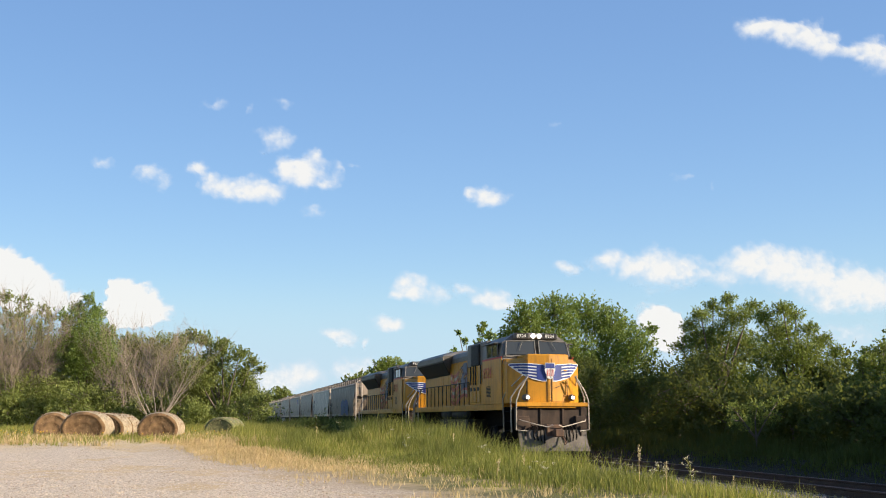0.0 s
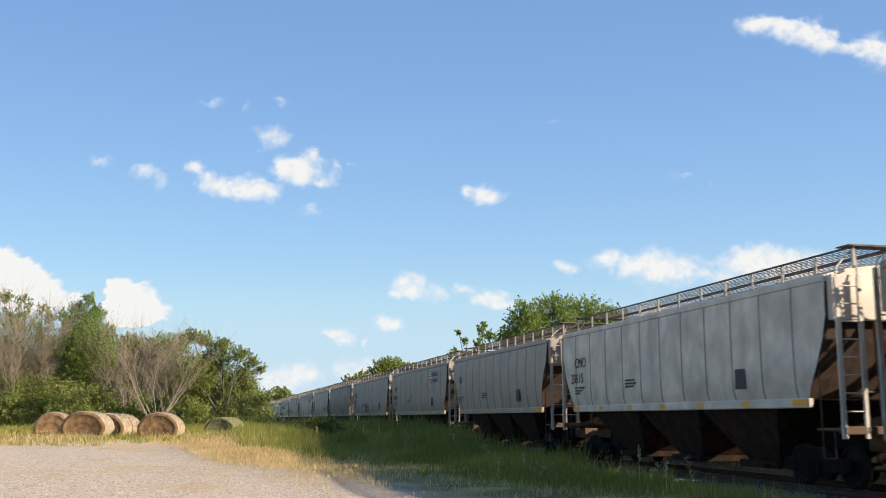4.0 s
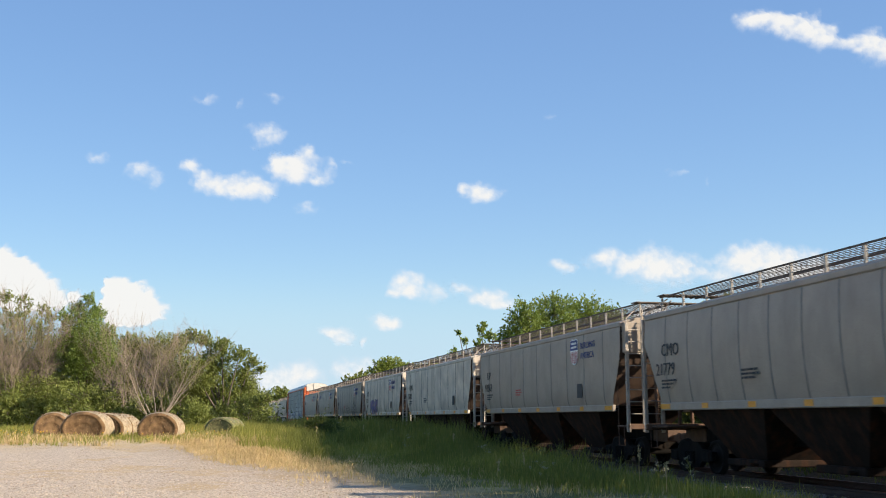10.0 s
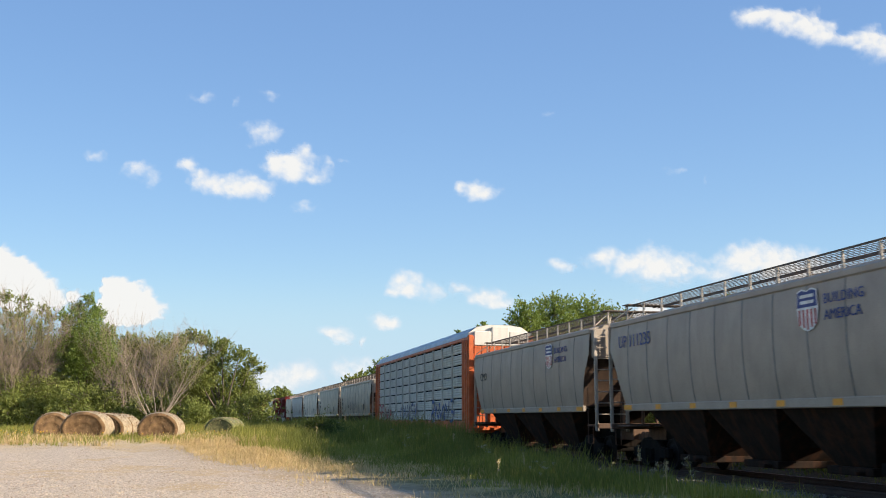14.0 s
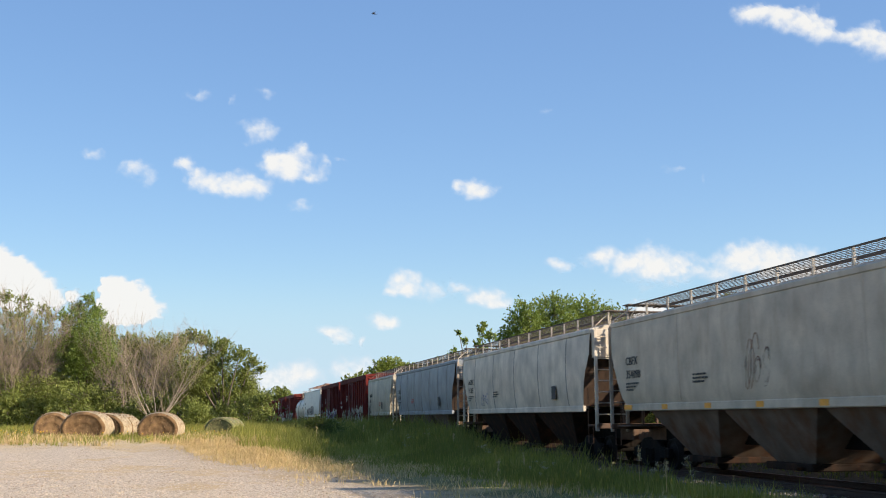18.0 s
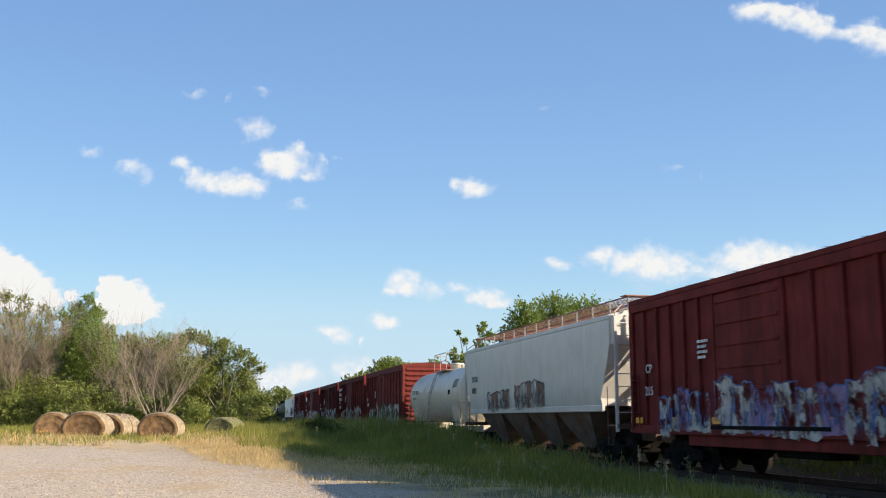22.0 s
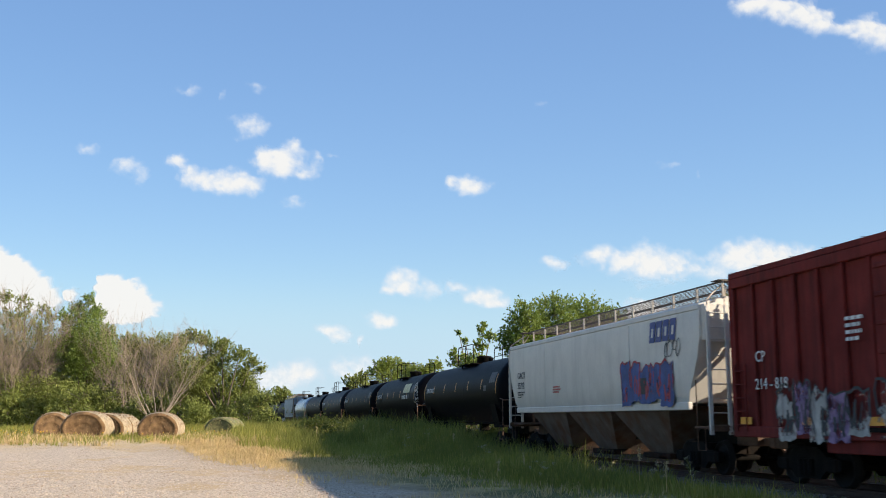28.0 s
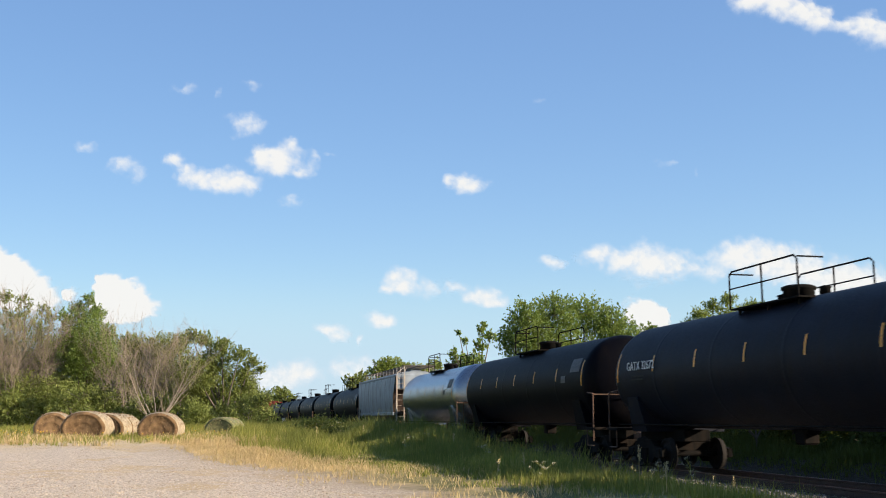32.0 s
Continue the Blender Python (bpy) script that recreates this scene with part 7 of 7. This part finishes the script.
BALE_STRAW = island_colours("weathered_loose_straw", [(0.20, 0.10, 0.045), (0.44, 0.27, 0.13), (0.30, 0.17, 0.08), (0.55, 0.40, 0.23)], 0.95)
WRAP = surface("white_bale_wrap", (0.72, 0.72, 0.70), 0.45, var=0.08)
build_bale("brown weathered round hay bale half hidden by another", 118, 48, 1.6, 1.10, 1.2, 88, HAY, HAY_END, 1)
build_bale("large sagging brown hay bale with a pale side", 172, 45.5, 1.95, 1.10, 1.1, 76, HAY, HAY_END, 2)
build_bale("hay bale with a pale rounded side behind another", 206, 47.5, 1.8, 1.02, 1.1, 76, HAY, HAY_END, 3)
build_bale("hay bale with a pale rounded side behind another", 223, 49.5, 1.8, 1.02, 1.1, 75, HAY, HAY_END, 4)
build_bale("brown weathered round hay bale with pale rim", 292, 45, 1.78, 1.06, 1.0, 76, HAY, HAY_END, 5)
build_bale("green overgrown hay bale sunk in the grass", 396, 52, 1.6, 0.85, 1.5, 70, HAY_GREEN, HAY_GREEN, 6, 0.2)
build_bale("white-wrapped hay bale at the edge of the yard", -19, 46, 1.1, 0.9, 1.4, 75, WRAP, WRAP, 7)

# ---- small things by the track ----
x, y = seen_at(498, 150)
mk = thing("trackside_marker", "small white marker board on a post", "marker post", "", pose(10.6, 146, ground_z(10.6, 146)))
part("post", Shape().box(-0.05, 0.05, -0.05, 0.05, 0, 1.9, 0.01), GALV, mk)
part("board", Shape().box(-0.25, 0.25, -0.07, -0.052, 0.75, 1.85, 0.005), WHITE, mk)


def on_ground(px, py):
    """Where a sight line first meets the ground."""
    d = CAM_R @ Vector(((px - 784) / 1810, (441 - py) / 1810, -1))
    for k in np.arange(8.0, 120.0, 0.1):
        p = Vector((0, 0, EYE_Z)) + d * float(k)
        if p.z <= ground_z(p.x, p.y):
            return p.x, p.y
    return p.x, p.y


def build_weed(x, y, h, seed, seedhead):
    rg = np.random.RandomState(seed)
    t = thing("tall_weed", "tall weed with a pale seed head" if seedhead else "branching weed with small pale flowers", "weed", "weeds by the track", pose(x, y, ground_z(x, y) - 0.03))
    st = Shape()
    tipx, tipy = rg.normal(0, 0.06) * h, rg.normal(0, 0.06) * h
    pts = [(tipx * k * k, tipy * k * k, h * k) for k in (0, 0.3, 0.6, 0.85, 1.0)]
    st.tube(pts, 0.006, 5, r2=0.003)
    ends = [Vector(pts[-1])]
    if not seedhead:
        for _ in range(7):
            k = rg.uniform(0.45, 0.95)
            p = Vector((tipx * k * k, tipy * k * k, h * k))
            e = p + Vector((rg.normal(0, 0.08), rg.normal(0, 0.08), rg.uniform(0.06, 0.16)))
            st.tube([p, (p + e) / 2 + Vector((0, 0, 0.01)), e], 0.003, 4)
            ends.append(e)
    part("stem", st, STRAW if seedhead else GRASS, t)
    hd = Shape()
    for e in ends:
        for _ in range(46 if seedhead else 9):
            o = Vector((rg.normal(0, 0.012), rg.normal(0, 0.012), -rg.uniform(0, 0.24))) if seedhead else Vector((rg.normal(0, 0.025), rg.normal(0, 0.025), rg.normal(0, 0.012)))
            p = e + o
            d = Vector((rg.normal(0, 1), rg.normal(0, 1), 1)).normalized() * (0.03 if seedhead else 0.022)
            s = d.orthogonal() * 0.3
            hd.add([p, p + d * 0.5 + s, p + d, p + d * 0.5 - s], [(0, 1, 2, 3)])
    tagged(part("seed_head" if seedhead else "flower_cluster", hd, SEED if seedhead else PALE_FLOWER, t), kind="stuff")
    lf = []
    for _ in range(14):
        lf.append((rg.normal(0, 0.05), rg.normal(0, 0.05), 0, h * rg.uniform(0.3, 0.6), 0.014))
    a = blades("leaf_tuft", "", lf, GRASS, seed, 0.6)
    for key in list(a.keys()):
        del a[key]
    a.parent = t


SEED = island_colours("pale_seed_heads", [(0.42, 0.34, 0.16), (0.55, 0.46, 0.25)], 0.9)
PALE_FLOWER = island_colours("pale_weed_flowers", [(0.36, 0.34, 0.20), (0.52, 0.48, 0.32)], 0.9)
for i, (px, py, h, sh) in enumerate(((1132, 868, 0.72, True), (1085, 845, 0.42, False), (1100, 850, 0.45, False), (1120, 860, 0.5, False), (1150, 866, 0.5, False), (1165, 872, 0.45, False), (1060, 838, 0.5, False), (1180, 876, 0.5, True),
                                    (1265, 878, 0.48, True), (1225, 880, 0.5, False), (1300, 880, 0.52, True), (1045, 850, 0.45, False), (960, 860, 0.35, False), (880, 850, 0.4, True), (1010, 842, 0.5, False), (930, 840, 0.45, True),
                                    (860, 830, 0.5, False), (800, 810, 0.7, True), (760, 800, 0.75, False), (640, 790, 0.8, True), (720, 812, 0.6, False), (600, 785, 0.85, False), (560, 790, 0.7, True), (690, 795, 0.8, False))):
    x, y = on_ground(px, py)
    build_weed(x, y, h, 700 + i, sh)

# ---- clouds ----
def cloud_material(name, thin, full, lo, hi, most, ragged):
    m, t, p = nodes_of(name)
    t.nodes.remove(p)
    at = t.nodes.new("ShaderNodeAttribute")
    at.attribute_name = "thickness_here"
    d = at.outputs["Fac"]
    k = math_node(t, "ADD", d, math_node(t, "MULTIPLY_ADD", grain(t, 0.03, 7.0, 0.62), 2 * ragged, -ragged))
    soft = t.nodes.new("ShaderNodeMapRange")
    soft.interpolation_type = "SMOOTHSTEP"
    for i, v in ((1, lo), (2, hi), (3, 0.0), (4, most)):
        soft.inputs[i].default_value = v
    t.links.new(k, soft.inputs[0])
    alpha = math_node(t, "MULTIPLY", soft.outputs[0], ramp(t, d, 0.02, 0.22))
    em = t.nodes.new("ShaderNodeEmission")
    t.links.new(mix(t, thin, full, ramp(t, k, 0.25, 0.85)), em.inputs[0])
    tr = t.nodes.new("ShaderNodeBsdfTransparent")
    ms = t.nodes.new("ShaderNodeMixShader")
    t.links.new(alpha, ms.inputs[0])
    t.links.new(tr.outputs[0], ms.inputs[1])
    t.links.new(em.outputs[0], ms.inputs[2])
    t.links.new(ms.outputs[0], t.nodes["Material Output"].inputs[0])
    return m


# both glow: sunlit cloud white and pale horizon blue are emission colours
CLOUD = cloud_material("bright_cumulus", (0.47, 0.505, 0.555), (0.55, 0.545, 0.53), 0.06, 0.92, 0.97, 0.28)
HAZE = cloud_material("horizon_haze", (0.293, 0.42, 0.54), (0.312, 0.43, 0.54), 0.0, 1.0, 0.8, 0.02)
FAR = 3000.0


def sky_point(px, py):
    d = CAM_R @ Vector(((px - 784) / 1810, (441 - py) / 1810, -1))
    return Vector((0, 0, EYE_Z)) + d * FAR


CLOUDS = []


def build_cloud(lobes, drift, seed, label="bright white cumulus cloud drifting in a blue sky", crisp=False):
    """A far sheet of cloud that bulges and thins out at its edges; lobes are (across, down, half width, half height, strength)."""
    x0, x1 = min(a - c * 2.1 for a, b, c, d, e in lobes), max(a + c * 2.1 for a, b, c, d, e in lobes)
    y0, y1 = min(b - d * 2.1 for a, b, c, d, e in lobes), max(b + d * 2.1 for a, b, c, d, e in lobes)
    cx, cy = (x0 + x1) / 2, (y0 + y1) / 2
    k = FAR / 1810
    step = 2.6
    nx, ny = int((x1 - x0) / step) + 2, int((y1 - y0) / step) + 2
    v, dens = [], []
    for j in range(ny):
        for i in range(nx):
            px, py = x0 + (x1 - x0) * i / (nx - 1), y0 + (y1 - y0) * j / (ny - 1)
            q = (px * 0.022, py * 0.026, seed * 3.7)
            wx = px + 13 * noise.fractal(q, 0.9, 2.1, 4)
            wy = py + 10 * noise.fractal((q[0] + 9.1, q[1], q[2]), 0.9, 2.1, 4)
            clear = 1.0
            for a, b, c, d, e in lobes:
                r2 = ((wx - a) / c) ** 2 + ((wy - b) / d) ** 2
                clear *= 1 - min(0.97, e) * math.exp(-0.95 * r2)
            s = 1 - clear
            s += 0.22 * noise.fractal((px * 0.06, py * 0.07, seed * 1.9), 0.9, 2.1, 4) * min(1.0, s * 2.0) - 0.07
            if crisp and s > 0:
                s = 1.05 * smooth(0.16, 0.62, s)
            edge = min(1.0, 10 * min(i, nx - 1 - i) / nx, 10 * min(j, ny - 1 - j) / ny)
            s *= edge if s > 0 else 1.0
            dens.append(s)
            v.append(((px - cx) * k, (cy - py) * k, 40 * max(0, s)))
    f = [(j * nx + i, (j + 1) * nx + i, (j + 1) * nx + i + 1, j * nx + i + 1) for j in range(ny - 1) for i in range(nx - 1) if max(dens[j * nx + i], dens[j * nx + i + 1], dens[(j + 1) * nx + i], dens[(j + 1) * nx + i + 1]) > -0.4]
    me = bpy.data.meshes.new("cloud")
    me.from_pydata(v, [], f)
    me.attributes.new("thickness_here", "FLOAT", "POINT").data.foreach_set("value", dens)
    me.polygons.foreach_set("use_smooth", [True] * len(f))
    me.materials.append(CLOUD)
    ob = tagged(new("cloud", me), label, "cloud", "clouds")
    ob.visible_shadow = False
    a, b = sky_point(cx, cy), sky_point(cx + drift[0], cy + drift[1])
    turn = CAM_R.to_4x4()
    CLOUDS.append((ob, Matrix.Translation(a) @ turn, Matrix.Translation(b) @ turn))
    ob.matrix_basis = CLOUDS[-1][1]
    return ob


def build_haze():
    """A glowing sheet that paints the pale haze low over the horizon."""
    rows, cols = 24, 40
    v, dens = [], []
    for j in range(rows + 1):
        for i in range(cols + 1):
            px, py = -250 + 2100 * i / cols, 430 + 350 * j / rows
            v.append(sky_point(px, py) * 1.06)
            dens.append(smooth(430, 700, py))
    f = [(j * (cols + 1) + i, (j + 1) * (cols + 1) + i, (j + 1) * (cols + 1) + i + 1, j * (cols + 1) + i + 1) for j in range(rows) for i in range(cols)]
    me = bpy.data.meshes.new("haze_backdrop")
    me.from_pydata(v, [], f)
    me.attributes.new("thickness_here", "FLOAT", "POINT").data.foreach_set("value", dens)
    me.materials.append(HAZE)
    ob = tagged(new("backdrop", me), "pale blue haze low over the horizon", "haze", kind="structure")
    ob.visible_shadow = False


build_haze()
THIN = "thin wisp of white cloud fading in a blue sky"
build_cloud([(345, 297, 20, 13, 0.75), (370, 320, 20, 15, 0.7), (402, 335, 30, 16, 0.85), (450, 337, 44, 22, 1.0), (488, 342, 20, 14, 0.7)], (-42, -15), 1)
build_cloud([(518, 295, 28, 20, 1.0), (545, 306, 32, 26, 1.05), (562, 280, 11, 16, 0.8), (580, 325, 14, 12, 0.7), (598, 300, 8, 18, 0.45), (622, 297, 24, 5, 0.3)], (-43, -20), 2)
build_cloud([(484, 238, 32, 17, 0.6), (506, 254, 26, 12, 0.5), (476, 266, 20, 8, 0.35)], (-52, -26), 3)
build_cloud([(377, 183, 30, 12, 0.50)], (-54, -28), 4, THIN)
build_cloud([(503, 183, 24, 11, 0.42)], (-56, -32), 5, THIN)
build_cloud([(443, 194, 11, 8, 0.40)], (-55, -28), 6, THIN)
build_cloud([(187, 289, 19, 12, 0.50)], (-30, -28), 7, THIN)
build_cloud([(266, 308, 30, 15, 0.60), (291, 328, 15, 19, 0.40)], (-45, -14), 8, THIN)
build_cloud([(558, 377, 30, 12, 0.48)], (-40, -18), 9, THIN)
build_cloud([(868, 350, 33, 17, 1.0), (834, 341, 13, 13, 0.75)], (-37, -23), 10)
build_cloud([(1335, 50, 34, 18, 0.95), (1385, 58, 40, 19, 1.0), (1432, 65, 36, 21, 1.05), (1456, 82, 22, 20, 0.9), (1500, 92, 26, 12, 0.75), (1538, 86, 26, 20, 0.95), (1562, 106, 32, 26, 1.0)], (-12, -45), 11)
build_cloud([(1066, 460, 32, 13, 0.8), (1120, 468, 46, 22, 0.95), (1165, 476, 44, 32, 1.0), (1208, 478, 38, 22, 0.8), (1272, 492, 40, 18, 0.5), (1312, 464, 44, 24, 1.0), (1372, 468, 58, 30, 1.05), (1432, 490, 60, 36, 1.1), (1492, 508, 60, 30, 1.05), (1545, 515, 50, 30, 1.0), (1462, 540, 30, 12, 0.6)], (-20, -10), 12)
build_cloud([(1000, 475, 22, 11, 0.8), (1018, 484, 12, 7, 0.6)], (-26, -10), 13)
build_cloud([(716, 500, 25, 18, 1.0), (738, 514, 24, 17, 0.95), (705, 522, 16, 11, 0.85), (776, 520, 24, 22, 0.62)], (-17, -10), 14)
build_cloud([(818, 508, 17, 13, 0.8), (866, 524, 32, 18, 0.92), (888, 540, 22, 12, 0.75)], (-16, -4), 15)
build_cloud([(596, 592, 26, 12, 0.95), (615, 605, 14, 9, 0.8)], (-12, -8), 16)
build_cloud([(648, 612, 8, 10, 0.7)], (-10, -6), 17)
build_cloud([(685, 571, 27, 13, 0.95)], (-13, -6), 18)
build_cloud([(500, 668, 60, 28, 0.65), (546, 662, 28, 20, 0.68), (470, 690, 54, 30, 0.58), (470, 585, 12, 12, 0.24)], (-4, -3), 19, "pale cloud bank low over the trees")
build_cloud([(650, 652, 44, 22, 0.58), (608, 660, 30, 18, 0.51)], (-5, -3), 20, "pale cloud bank low over the trees")
build_cloud([(8, 468, 36, 34, 1.35), (45, 488, 36, 28, 1.3), (84, 504, 28, 20, 1.1), (20, 515, 60, 34, 1.15), (95, 530, 50, 30, 0.8)], (-25, -6), 21, crisp=True)
build_cloud([(140, 525, 18, 13, 0.8)], (-15, -6), 22, crisp=True)
build_cloud([(214, 514, 22, 20, 1.3), (242, 530, 40, 30, 1.35), (270, 550, 32, 26, 1.25), (222, 552, 36, 32, 1.2)], (-23, -8), 23, crisp=True)
build_cloud([(1152, 560, 30, 28, 1.25), (1180, 590, 34, 36, 1.2)], (-24, -10), 24, crisp=True)
build_cloud([(990, 221, 14, 9, 0.45)], (-28, -42), 25, THIN)
build_cloud([(1210, 312, 27, 11, 0.35), (1262, 325, 8, 16, 0.35)], (-28, -24), 26, THIN)
build_cloud([(1290, 600, 130, 26, 0.42), (1500, 590, 90, 24, 0.49)], (-10, -4), 27, THIN)


# ---- a swallow crossing the sky ----
def build_bird():
    b = thing("bird", "small dark swallow flying over the train", "bird")
    part("body", Shape().lathe([(-0.09, 0.002), (-0.075, 0.014), (-0.03, 0.024), (0.03, 0.02), (0.08, 0.006)], 10, (0, 0, 0), "x"), FEATHER, b, "dark blue-black body")
    for s in (-1, 1):
        part("wing", Shape().plate([(-0.03, s * 0.015, 0.004), (-0.045, s * 0.07, 0.05), (-0.01, s * 0.16, 0.085), (0.01, s * 0.10, 0.06), (0.03, s * 0.015, 0.006)], (0, 0, 1), 0.004), FEATHER, b)
    part("tail", Shape().plate([(0.07, -0.008, 0), (0.15, -0.035, 0.004), (0.11, 0, 0.002), (0.15, 0.035, 0.004), (0.07, 0.008, 0)], (0, 0, 1), 0.003), FEATHER, b)
    return b


FEATHER = surface("dark_feathers", (0.035, 0.035, 0.045), 0.6, var=0.3, scale=30)
BIRD = build_bird()


def bird_at(px, py, depth):
    return Matrix.Translation(at_sight(px, py, depth)) @ pose(0, 0, 0, 25, 10, -14)


# ---- movement ----
def motions():
    for car, m in TRAIN:
        walk(car, [(t, Matrix.Translation((0, -run(t), 0)) @ m) for t in range(0, 33, 4)])
    walk(BIRD, [(0, bird_at(2600, 260, 38)), (16.4, bird_at(2100, 256, 38)), (17.0, bird_at(1418, 249, 38)), (17.6, bird_at(949, 230, 38)), (17.8, bird_at(830, 118, 38)), (18.0, bird_at(662, 25, 38)), (18.2, bird_at(460, 46, 38)), (18.6, bird_at(20, -60, 38)), (20, bird_at(-900, -300, 38)), (32, bird_at(-1200, -400, 38))])
    for ob, a, b in CLOUDS:
        walk(ob, [(0, a), (32, b)])


motions()
